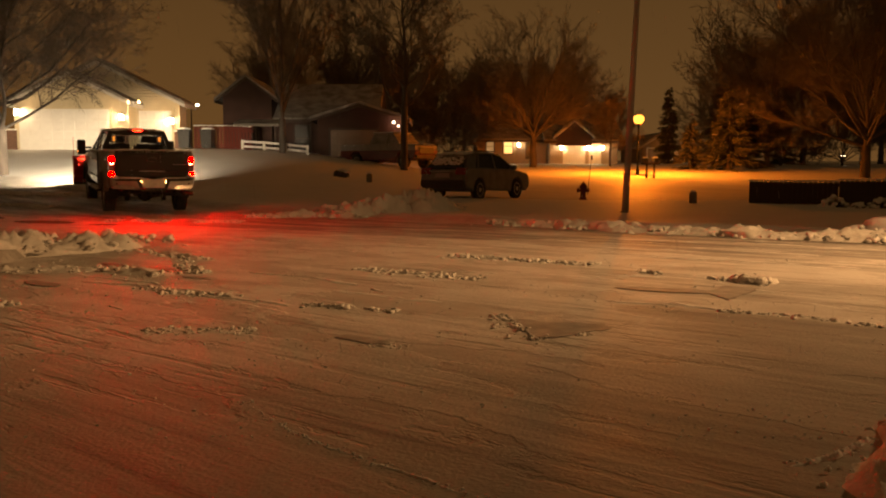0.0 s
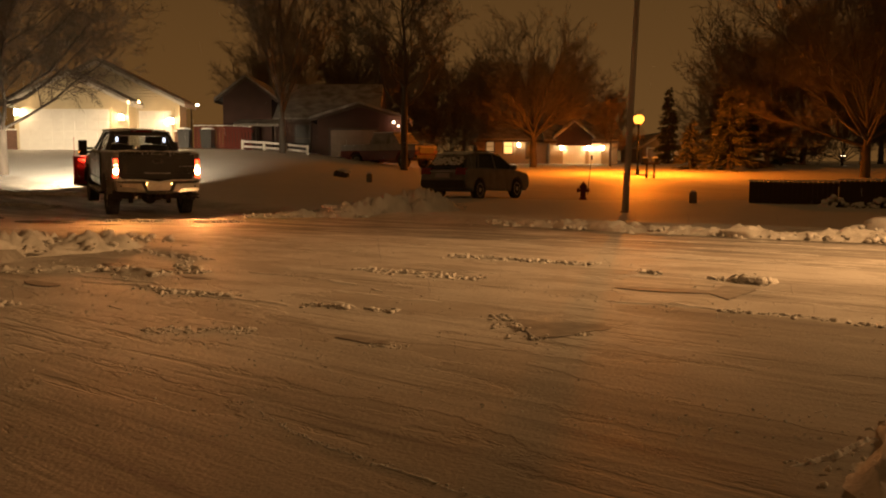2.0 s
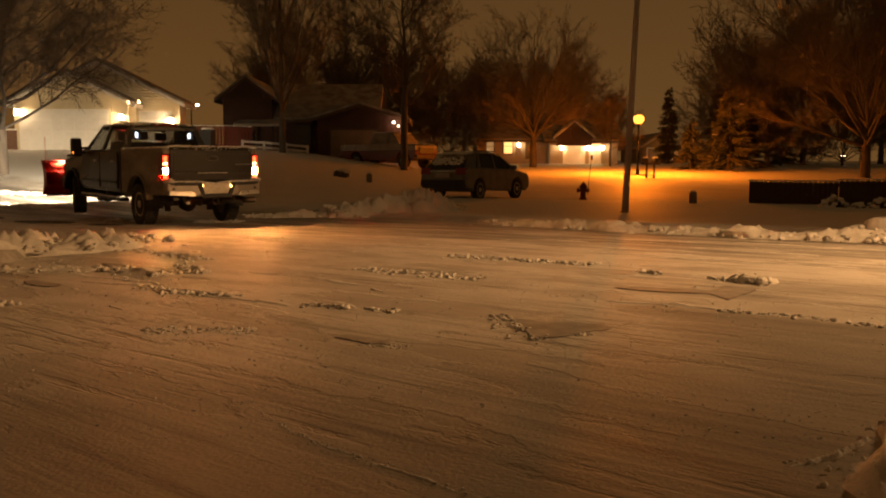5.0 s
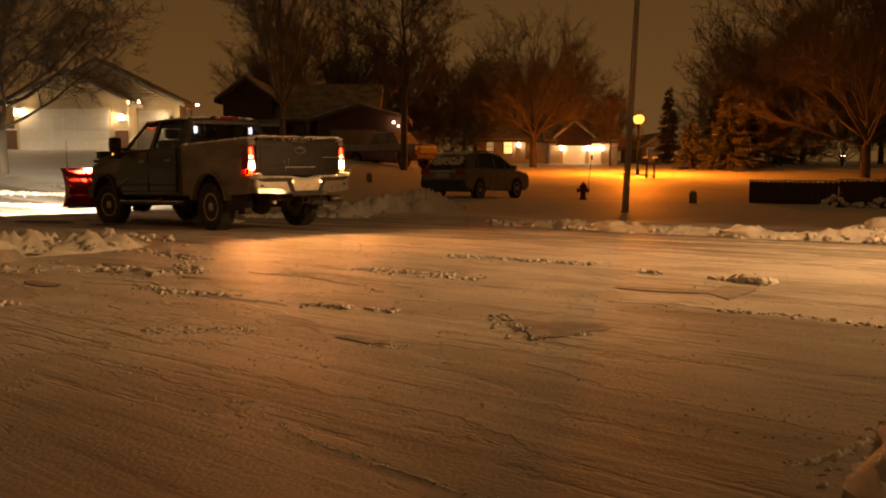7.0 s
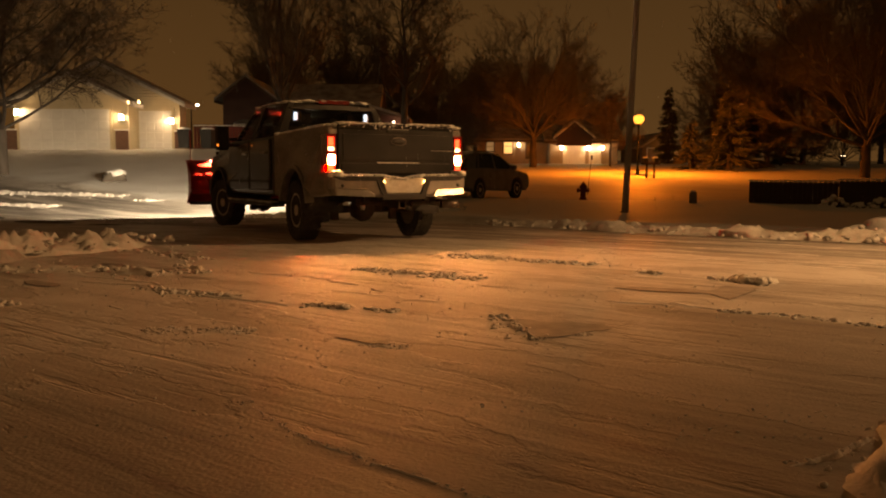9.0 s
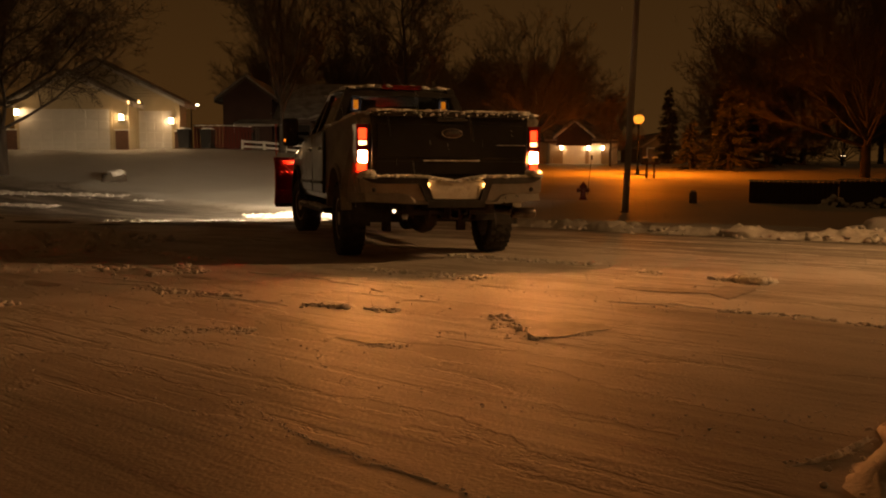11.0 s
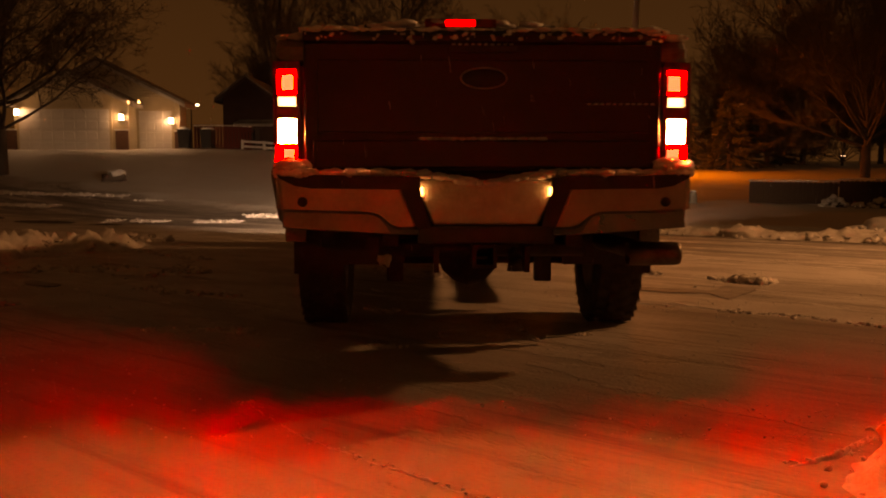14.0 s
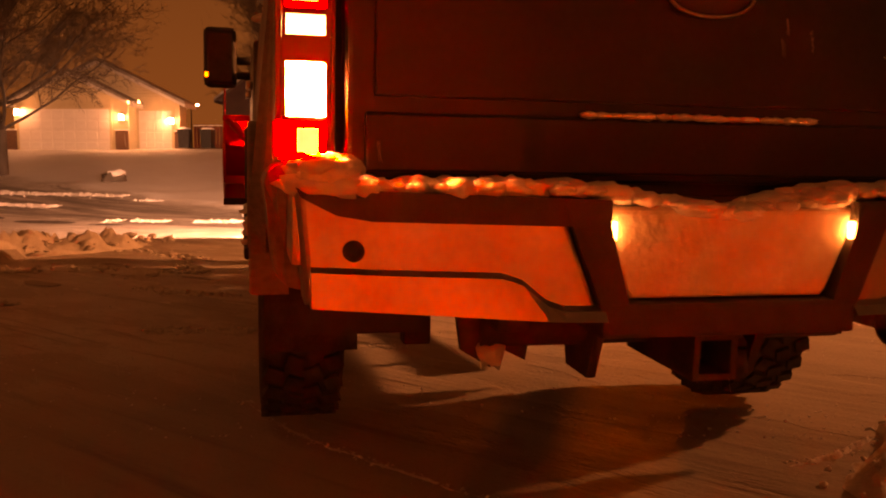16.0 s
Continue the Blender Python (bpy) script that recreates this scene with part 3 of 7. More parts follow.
    def pillar(bm, s, k0, k1, w0, w1, deep=0.05):
        (x0, y0), (x1, y1) = low[k0], top[k1]
        a = [(x0 - w0 / 2, s * y0, belt), (x0 + w0 / 2, s * y0, belt), (x0 + w0 / 2, s * (y0 - deep), belt), (x0 - w0 / 2, s * (y0 - deep), belt)]
        b = [(x1 - w1 / 2, s * y1, roof), (x1 + w1 / 2, s * y1, roof), (x1 + w1 / 2, s * (y1 - deep), roof), (x1 - w1 / 2, s * (y1 - deep), roof)]
        hexa(bm, a, b)

    for key, w0, w1, deep in (("c", 0.16, 0.16, 0.10), ("b", 0.12, 0.10, 0.05), ("a", 0.10, 0.08, 0.05)):
        mirrored(lambda bm, s: pillar(bm, s, key, key, w0, w1, deep), "pillar", BLACK_PAINT, truck)
    bm = bmesh.new()
    rows = [(1.02, 0.70, 1.985), (1.16, 0.745, 2.035), (1.6, 0.765, 2.06), (2.2, 0.765, 2.065), (2.62, 0.73, 2.04), (2.82, 0.69, 1.99)]
    rings = []
    for x, hw, z in rows:
        rings.append([bm.verts.new((x, y * hw, z - 0.045 * abs(y) ** 3)) for y in (-1, -0.8, -0.4, 0, 0.4, 0.8, 1)] + [bm.verts.new((x, y * hw, z - 0.07)) for y in (1, 0, -1)])
    for a, b in zip(rings, rings[1:]):
        for k in range(10):
            bm.faces.new((a[k], a[(k + 1) % 10], b[(k + 1) % 10], b[k])).smooth = True
    bm.faces.new(rings[0])
    bm.faces.new(rings[-1][::-1])
    bmesh.ops.recalc_face_normals(bm, faces=bm.faces[:])
    part("roof", bm, BLACK_PAINT, truck)
    bm = bmesh.new()
    for k in range(230):
        x, y = random.uniform(1.06, 2.6), random.uniform(-0.70, 0.70)
        lump(bm, (x, y, 2.045 + 0.02 * math.sin((x - 1) * 1.8) - 0.04 * abs(y / 0.75) ** 3), random.uniform(0.05, 0.11), k * 0.9, 0.28, 0.4, 1)
    part("snow_cap", bm, SNOW, truck, "thin snow on the cab roof")

    def cabside(bm, s):
        low_line = [(0.99, 0.60), (3.46, 0.60)] + arch(4.06, 0.46, 0.56, 11, 163, 17) + [(4.72, 0.62), (4.78, 1.12), (4.62, 1.26), (3.50, 1.38), (3.44, 1.48), (0.99, 1.50)]
        prism(bm, low_line, "y", s * 0.80, s * 0.975, 0.04, taper=lambda u, v: s * (0.03 if 0.7 < v < 1.3 else 0.0))
    mirrored(cabside, "cab_side", BLACK_PAINT, truck)

    for s in (1, -1):
        for x0, x1 in ((1.12, 2.14), (2.19, 3.36)):
            bm = bmesh.new()
            prism(bm, [(x0 + 0.03, 0.68), (x1, 0.68), (x1 + 0.03, 1.10), (x1, 1.455), (x0, 1.455), (x0 - 0.02, 1.10)], "y", s * 0.96, s * 1.012, 0.02)
            d = part("door", bm, BLACK_PAINT, truck)
            bm = bmesh.new()
            box(bm, x0 + 0.10, x0 + 0.32, s * 1.012, s * 1.045, 1.235, 1.275, 0.012)
            part("door_handle", bm, CHROME, d)
            bm = bmesh.new()
            box(bm, x0 + 0.03, x1 - 0.02, s * 1.004, s * 1.03, 0.80, 0.84, 0.008)
            part("side_moulding", bm, BLACK_PLASTIC, d)

    def arch_front(bm, s):
        outer, inner = arch(4.06, 0.46, 0.60, 15, 172, 8), arch(4.06, 0.46, 0.54, 15, 172, 8)
        prism(bm, outer + inner[::-1], "y", s * 0.93, s * 1.05, 0.012)
    mirrored(arch_front, "wheel_arch", BLACK_PLASTIC, truck)
    bm = bmesh.new()
    prism(bm, [(3.40, 1.40), (3.44, 1.48), (3.9, 1.46), (4.55, 1.38), (4.78, 1.24), (4.80, 0.85), (3.4, 0.85)], "y", -0.88, 0.88)
    for y in (-0.42, 0.42):
        prism(bm, [(3.5, 1.46), (3.9, 1.50), (4.5, 1.41), (4.6, 1.30)], "y", y - 0.09, y + 0.09)
    part("hood", bm, BLACK_PAINT, truck)
    bm = bmesh.new()
    prism(bm, [(4.72, 0.55), (4.98, 0.58), (5.00, 0.80), (4.74, 0.86)], "y", -0.98, 0.98)
    part("front_bumper", bm, CHROME, truck)
    bm = bmesh.new()
    box(bm, 4.79, 4.83, -0.70, 0.70, 0.88, 1.24, 0.01)
    for z in (0.95, 1.06, 1.17):
        box(bm, 4.82, 4.85, -0.66, 0.66, z - 0.02, z + 0.02, 0.008)
    part("grille", bm, BLACK_PLASTIC, truck)

    def headlamp(bm, s):
        box(bm, 4.66, 4.81, s * 0.70, s * 0.97, 0.90, 1.22, 0.03)
    mirrored(headlamp, "headlight", LAMP_OFF, truck)

    # glass
    for (k0, x0), (k1, x1) in ((("c", 0.10), ("b", -0.05)), (("b", 0.06), ("a", -0.07))):
        def side_glass(bm, s):
            a0, a1, b0, b1 = low[k0], low[k1], top[k0], top[k1]
            pts = [(a0[0] + x0, s * (a0[1] - 0.02), belt - 0.02), (a1[0] + x1, s * (a1[1] - 0.02), belt - 0.02), (b1[0] + x1, s * (b1[1] - 0.02), roof - 0.05), (b0[0] + x0, s * (b0[1] - 0.02), roof - 0.05)]
            bm.faces.new([bm.verts.new(p) for p in pts])
        for g in mirrored(side_glass, "side_window", TINTED, truck):
            g.visible_shadow = False
    bm = bmesh.new()
    bm.faces.new([bm.verts.new(p) for p in ((0.97, -0.84, belt - 0.02), (0.97, 0.84, belt - 0.02), (1.08, 0.66, 1.985), (1.08, -0.66, 1.985))])
    part("rear_window", bm, TINTED, truck).visible_shadow = False
    bm = bmesh.new()
    bm.faces.new([bm.verts.new(p) for p in ((3.42, -0.88, belt - 0.02), (3.42, 0.88, belt - 0.02), (2.76, 0.69, 1.99), (2.76, -0.69, 1.99))])
    part("windshield", bm, CLEAR, truck).visible_shadow = False
    bm = bmesh.new()
    box(bm, 0.93, 0.99, -0.93, 0.93, 1.36, 1.475, 0.012)
    hexa(bm, [(0.955, 0.93, 1.46), (1.02, 0.93, 1.46), (1.02, 0.80, 1.46), (0.955, 0.80, 1.46)], [(1.06, 0.70, 1.99), (1.14, 0.70, 1.99), (1.14, 0.62, 1.99), (1.06, 0.62, 1.99)])
    hexa(bm, [(0.955, -0.93, 1.46), (1.02, -0.93, 1.46), (1.02, -0.80, 1.46), (0.955, -0.80, 1.46)], [(1.06, -0.70, 1.99), (1.14, -0.70, 1.99), (1.14, -0.62, 1.99), (1.06, -0.62, 1.99)])
    part("cab_back", bm, BLACK_PAINT, truck)
    bm = bmesh.new()
    box(bm, 1.0, 3.4, -0.9, 0.9, 0.70, 0.76)
    box(bm, 0.99, 1.03, -0.9, 0.9, 0.7, 1.4)
    box(bm, 3.30, 3.42, -0.88, 0.88, 0.95, 1.42, 0.03)
    part("cab_floor", bm, BLACK_PLASTIC, truck)
    for x in (1.30, 2.35):
        for y in (-0.42, 0.42):
            bm = bmesh.new()
            box(bm, x, x + 0.55, y - 0.27, y + 0.27, 0.95, 1.14, 0.04)
            prism(bm, [(x - 0.06, 1.66), (x + 0.06, 1.66), (x + 0.17, 1.10), (x, 1.10)], "y", y - 0.25, y + 0.25)
            box(bm, x - 0.09, x + 0.01, y - 0.13, y + 0.13, 1.70, 1.88, 0.035)
            part("seat", bm, CLOTH, truck)
    # roof brake lamp and the two strobes in the back window
    bm = bmesh.new()
    box(bm, 1.125, 1.135, -0.26, 0.26, 2.00, 2.057)
    for z0, z1 in ((2.0, 2.01), (2.047, 2.057)):
        box(bm, 0.99, 1.13, -0.26, 0.26, z0, z1)
    for y in (-0.26, -0.12, 0.11, 0.25):
        box(bm, 0.99, 1.13, y, y + 0.01, 2.0, 2.057)
    box(bm, 1.012, 1.018, -0.26, 0.26, 2.0, 2.057)
    high = part("high_lamp", bm, RED_LENS, truck, "third brake lamp above the back window")
    bm = bmesh.new()
    box(bm, -0.003, 0.003, -0.105, 0.105, -0.016, 0.016)
    bulb = part("brake_bulb", bm, glow("high_brake_glow", (1.0, 0.003, 0.001), 260.0), high)
    bulb.location = (1.006, 0, 2.028)
    lamps["high"] = [bulb]
    for s in (1, -1):
        bm = bmesh.new()
        box(bm, 1.14, 1.15, s * 0.50, s * 0.66, 1.72, 1.90)
        box(bm, 1.08, 1.15, s * 0.50, s * 0.512, 1.72, 1.90)
        box(bm, 1.08, 1.15, s * 0.648, s * 0.66, 1.72, 1.90)
        strobe = part("strobe_lamp", bm, BLACK_PLASTIC, truck, "small strobe lamp in the back window")
        bm = bmesh.new()
        for f in lathe(bm, [(0.022, -0.06), (0.032, -0.05), (0.032, 0.05), (0.022, 0.06)], "z", seg=20).faces:
            f.material_index = 0 if f.calc_center_median().x < -0.001 else 1
        bulb = part("strobe_bulb", bm, [G_AMBER, G_WHITE], strobe)
        bulb.location = (1.115, s * 0.58, 1.81)
        lamps.setdefault("strobe", []).append(bulb)

    # tow mirrors, running boards
    for s in (1, -1):
        bm = bmesh.new()
        box(bm, 3.02, 3.16, s * 1.10, s * 1.32, 1.33, 1.74, 0.05, 3)
        mirror = part("tow_mirror", bm, BLACK_PLASTIC, truck, "tall black tow mirror")
        bm = bmesh.new()
        for z in (1.42, 1.52):
            tube(bm, (3.16, s * 0.94, z), (3.11, s * 1.13, z), 0.03, 0.025, 8)
        part("mirror_arm", bm, BLACK_PLASTIC, mirror)
        bm = bmesh.new()
        box(bm, 3.005, 3.018, s * 1.13, s * 1.29, 1.37, 1.70, 0.004)
        part("mirror_glass", bm, DARK_MIRROR, mirror)
        bm = bmesh.new()
        box(bm, 3.012, 3.02, s * 1.285, s * 1.312, 1.40, 1.43)
        part("marker_lamp", bm, G_MARK, mirror)
        bm = bmesh.new()
        box(bm, 0.85, 3.40, s * 0.86, s * 1.06, 0.44, 0.50, 0.02)
        for x in (1.1, 2.1, 3.1):
            tube(bm, (x, s * 0.90, 0.48), (x, s * 0.60, 0.60), 0.02, seg=6)
        part("running_board", bm, BLACK_PLASTIC, truck)
        bm = bmesh.new()
        for k in range(60):
            lump(bm, (random.uniform(0.9, 3.35), s * random.uniform(0.9, 1.04), 0.505), random.uniform(0.02, 0.05), k + s, 0.4, 0.5, 1)
        part("snow_cap", bm, SNOW, truck)
        # mud flap behind the rear wheel
        bm = bmesh.new()
        box(bm, -0.56, -0.545, s * 0.72, s * 1.0, 0.36, 0.72)
        part("mud_flap", bm, RUBBER, truck)

    # chassis, axles, hitch, exhaust
    bm = bmesh.new()
    for s in (1, -1):
        box(bm, -1.25, 4.6, s * 0.40, s * 0.48, 0.56, 0.74, 0.01)
    for x in (-1.1, -0.3, 0.8, 2.0, 3.2, 4.4):
        box(bm, x, x + 0.08, -0.42, 0.42, 0.58, 0.70)
    box(bm, 0.8, 1.9, -0.1, 0.35, 0.48, 0.72, 0.03)
    box(bm, -0.95, -0.45, -0.36, 0.36, 0.50, 0.66, 0.06)
    part("chassis", bm, STEEL, truck)
    for x in AXLES:
        bm = bmesh.new()
        tube(bm, (x, -0.78, WHEEL_R), (x, 0.78, WHEEL_R), 0.055, seg=12)
        lump(bm, (x - 0.05, 0.0 if x == 0 else 0.25, WHEEL_R), 0.19, 1.0, 0.95, 0.05, 2)
        for s in (1, -1):
            box(bm, x - 0.62, x + 0.62, s * 0.53, s * 0.60, WHEEL_R + 0.07, WHEEL_R + 0.12, 0.01)
            tube(bm, (x - 0.12, s * 0.45, WHEEL_R - 0.09), (x + 0.05, s * 0.42, 0.75), 0.035, seg=8)
            box(bm, x - 0.16, x - 0.08, s * 0.40, s * 0.50, WHEEL_R - 0.15, WHEEL_R + 0.1, 0.01)
        part("axle", bm, STEEL, truck)
    bm = bmesh.new()
    tube(bm, (-1.15, -0.5, 0.55), (-1.15, 0.5, 0.55), 0.045, seg=10)
    hitch = part("tow_hitch", bm, STEEL, truck)
    bm = bmesh.new()
    outer, inner = [(-0.055, 0.47), (0.055, 0.47), (0.055, 0.58), (-0.055, 0.58)], [(-0.04, 0.485), (0.04, 0.485), (0.04, 0.565), (-0.04, 0.565)]
    for k in range(4):
        (a0, b0), (a1, b1), (c0, d0), (c1, d1) = outer[k], outer[(k + 1) % 4], inner[k], inner[(k + 1) % 4]
        hexa(bm, [(-1.40, a0, b0), (-1.40, a1, b1), (-1.40, c1, d1), (-1.40, c0, d0)], [(-1.05, a0, b0), (-1.05, a1, b1), (-1.05, c1, d1), (-1.05, c0, d0)])
    part("receiver", bm, STEEL, hitch)
    for y in (-0.22, 0.22):
        bm = bmesh.new()
        prism(bm, [(-1.25, 0.56), (-1.02, 0.56), (-1.06, 0.43), (-1.20, 0.43)], "y", y - 0.012, y + 0.012)
        part("hitch_plate", bm, STEEL, hitch)
    bm = bmesh.new()
    tube(bm, (-1.12, -0.16, 0.56), (-1.22, -0.16, 0.50), 0.035, seg=10)
    tube(bm, (-1.22, -0.16, 0.50), (-1.22, -0.16, 0.44), 0.03, 0.04, seg=10)
    part("trailer_socket", bm, BLACK_PLASTIC, truck)
    bm = bmesh.new()
    prism(bm, [(0.36, 0.60), (0.56, 0.60), (0.545, 0.50), (0.47, 0.455), (0.44, 0.50), (0.38, 0.47)], "x", -1.16, -1.14)
    bracket = part("hitch_bracket", bm, STEEL, truck)
    bm = bmesh.new()
    lump(bm, (-1.17, 0.475, 0.49), 0.032, 6.0, 1.0, 0.8, 2)
    part("ice_clump", bm, SNOW, bracket)
    bm = bmesh.new()
    tube(bm, (0.9, -0.66, 0.55), (-0.62, -0.70, 0.55), 0.045, seg=14)
    tube(bm, (-0.62, -0.70, 0.55), (-1.04, -0.80, 0.525), 0.05, seg=14)
    lathe(bm, [(0.055, 0.0), (0.060, 0.02), (0.060, 0.26), (0.052, 0.26), (0.052, 0.1)], "y", (-1.08, -1.00, 0.512), 18)
    part("exhaust_pipe", bm, EXHAUST, truck)

    # wheels
    tyre_mesh, rim_mesh, tread_mesh = wheel_meshes(WHEEL_R, 0.27, 0.235, 30)
    wheels = []
    for x in AXLES:
        for s in (1, -1):
            w = new("wheel", tyre_mesh)
            w.parent = truck
            w.location = (x, s * 0.87, WHEEL_R)
            rim = new("rim", rim_mesh)
            rim.parent = w
            tread = tagged(new("tread", tread_mesh), kind="stuff")
            tread.parent = w
            if s < 0:
                rim.rotation_euler = (0, 0, math.pi)
            wheels.append((w, x, s))

    # the plough: a curved blade held up, with ribs, a push frame, lamps and edge markers
    def curve(k):
        a = radians(-58 + 116 * k / 9)
        return (-0.10 - 0.46 * (1 - math.cos(a)) * 0.9 + 0.17, 0.78 + 0.50 * math.sin(a))
    def skew(x, y, z):
        return (5.60 + x + 0.02 * y, y, z)
    bm = bmesh.new()
    line = [curve(k) for k in range(10)]
    front = [[bm.verts.new(skew(-x, y, z)) for x, z in line] for y in (-1.25, 0.0, 1.25)]
    back = [[bm.verts.new(skew(-x - 0.02, y, z)) for x, z in line] for y in (-1.25, 0.0, 1.25)]
    for j in range(2):
        for k in range(9):
            bm.faces.new((front[j][k], front[j + 1][k], front[j + 1][k + 1], front[j][k + 1])).smooth = True
            bm.faces.new((back[j][k], back[j][k + 1], back[j + 1][k + 1], back[j + 1][k])).smooth = True
    for rows_a, rows_b in ((front[0], back[0]), (front[-1], back[-1])):
        for k in range(9):
            bm.faces.new((rows_a[k], rows_a[k + 1], rows_b[k + 1], rows_b[k]))
    bmesh.ops.recalc_face_normals(bm, faces=bm.faces[:])
    blade = part("plough_blade", bm, PLOW_RED, truck, "raised red snow plough blade")
    for y in (-1.24, -0.75, -0.25, 0.25, 0.75, 1.24):
        bm = bmesh.new()
        rib = [skew(-x - 0.02, y, z) for x, z in line]
        prism(bm, [(p[0], p[2]) for p in rib] + [(5.30 + 0.02 * y, 0.92), (5.30 + 0.02 * y, 0.62)], "y", y - 0.012, y + 0.012)
        part("rib", bm, PLOW_RED, blade)
    bm = bmesh.new()
    for s in (1, -1):
        tube(bm, skew(-0.30, s * 1.21, 1.16), skew(-0.30, s * 0.55, 0.45), 0.03, seg=8)
    box(bm, 5.28, 5.36, -1.25, 1.25, 0.55, 0.63, 0.01)
    box(bm, 5.36, 5.44, -1.25, 1.25, 1.14, 1.20, 0.01)
    part("back_brace", bm, PLOW_RED, blade)
    bm = bmesh.new()
    box(bm, 5.43, 5.47, -1.25, 1.25, 0.335, 0.40, 0.005)
    part("cutting_edge", bm, STEEL, blade)
    bm = bmesh.new()
    for s in (1, -1):
        tube(bm, (4.7, s * 0.42, 0.52), (5.35, s * 0.32, 0.58), 0.05, seg=8)
        tube(bm, (4.95, s * 0.42, 0.55), (4.95, s * 0.42, 1.35), 0.035, seg=8)
    tube(bm, (4.95, -0.85, 1.33), (4.95, 0.85, 1.33), 0.03, seg=8)
    tube(bm, (4.95, 0, 1.33), (5.35, 0, 0.75), 0.05, seg=10)
    part("push_frame", bm, STEEL, truck)
    for s in (1, -1):
        bm = bmesh.new()
        yc, zc = s * 0.60, 1.47
        # a deep hood keeps the beam low: the emitter sits right under its brim
        box(bm, 4.93, 4.96, yc - 0.10, yc + 0.10, zc - 0.085, zc + 0.07)
        hexa(bm, [(4.93, yc - 0.10, zc + 0.06), (4.93, yc + 0.10, zc + 0.06), (4.93, yc + 0.10, zc + 0.07), (4.93, yc - 0.10, zc + 0.07)], [(5.22, yc - 0.10, zc + 0.058), (5.22, yc + 0.10, zc + 0.058), (5.22, yc + 0.10, zc + 0.068), (5.22, yc - 0.10, zc + 0.068)])
        for e in (-0.10, 0.09):
            box(bm, 4.93, 5.15, yc + e, yc + e + 0.01, zc - 0.085, zc + 0.062)
        box(bm, 4.93, 5.09, yc - 0.10, yc + 0.10, zc - 0.085, zc - 0.075)
        tube(bm, (4.95, yc, 1.33), (4.95, yc, 1.40), 0.02, seg=6)
        lamp = part("plough_lamp", bm, BLACK_PLASTIC, truck, "lit white plough lamp on the frame")
        bm = bmesh.new()
        box(bm, 4.962, 4.972, yc - 0.065, yc + 0.065, zc + 0.022, zc + 0.055)
        lit_face(bm, 0, 1)
        part("lamp_face", bm, [G_PLOW, BLACK_PLASTIC], lamp)
        bm = bmesh.new()
        tube(bm, (5.42, s * 1.23, 1.18), (5.40, s * 1.23, 1.78), 0.008, seg=5)
        part("edge_marker", bm, PLOW_RED, blade)
    return truck, wheels, lamps


TRUCK, WHEELS, LAMPS = plough_truck()

# seconds, x, y, turn to the left from straight ahead, height, nose up, left side up
DRIVE = [
    (0.0, -7.71, 22.20, 27.7, -0.068, 2.6, 0.1), (1.0, -7.70, 22.18, 27.9, -0.070, 2.6, 0.1), (1.5, -7.63, 22.00, 28.0, -0.078, 2.6, 0.1),
    (2.5, -7.03, 20.88, 28.3, -0.135, 2.7, 0.2), (3.5, -6.40, 19.67, 30.1, -0.128, 2.4, 0.1), (4.2, -5.93, 18.78, 33.6, -0.128, 2.0, -0.1),
    (5.2, -5.15, 17.55, 41.5, -0.108, 1.0, -0.5), (6.3, -4.15, 16.33, 47.7, -0.079, -0.1, -0.8), (7.0, -3.30, 15.48, 45.2, -0.054, -1.2, -0.6), (8.0, -2.10, 14.09, 36.2, -0.024, -0.8, 0.0),
    (8.6, -1.54, 13.17, 31.9, 0.008, -0.6, 0.2), (9.2, -1.06, 12.22, 27.2, 0.017, -0.4, 0.0), (10.2, -0.52, 10.98, 20.5, 0.025, -0.3, 0.0), (11.3, -0.18, 9.85, 14.1, 0.032, -0.2, 0.0),
    (12.0, -0.056, 8.98, 11.0, 0.044, -0.6, -0.6), (12.5, 0.045, 8.25, 7.2, 0.047, -0.6, -0.4), (13.0, 0.134, 7.37, 3.2, 0.046, -0.8, -0.3),
    (13.5, 0.165, 6.305, 0.1, 0.063, -1.0, -0.1), (14.0, 0.156, 5.335, 1.6, 0.068, -1.1, -0.1), (14.5, 0.178, 4.577, 5.2, 0.086, -0.2, -0.1),
    (15.0, 0.212, 3.99, 8.4, 0.090, 0.1, 0.5), (15.5, 0.276, 3.56, 11.0, 0.105, 1.2, 0.6), (16.0, 0.304, 3.33, 13.0, 0.118, 2.1, 0.7)]


def driven(t):
    """The truck's place and turns at t, by a smooth curve through the rows above."""
    k = max(0, min(len(DRIVE) - 2, sum(1 for r in DRIVE if r[0] <= t) - 1))
    a, b = DRIVE[k], DRIVE[k + 1]
    before, after = DRIVE[max(0, k - 1)], DRIVE[min(len(DRIVE) - 1, k + 2)]
    h = b[0] - a[0]
    u = (t - a[0]) / h
    out = []
    for i in range(1, 7):
        ma = (b[i] - before[i]) / (b[0] - before[0]) * h
        mb = (after[i] - a[i]) / (after[0] - a[0]) * h
        out.append((2 * u ** 3 - 3 * u ** 2 + 1) * a[i] + (u ** 3 - 2 * u ** 2 + u) * ma + (3 * u ** 2 - 2 * u ** 3) * b[i] + (u ** 3 - u ** 2) * mb)
    return out


def turned(spans, step=1 / 30):
    """Rows of (seconds, degrees) for a bulb: 0 while lit, 180 while unlit, turning in a tenth of a second."""
    rows, state = [], 0 if spans and spans[0][0] <= 0 else 180
    rows.append((0.0, state))
    marks = sorted([(a, 0) for a, b in spans if a > 0] + [(b, 180) for a, b in spans if b < 16])
    for t, to in marks:
        for k in range(4):
            rows.append((t + k * step, state + (to - state) * k / 3))
        state = to
    rows.append((16.0, state))
    return rows


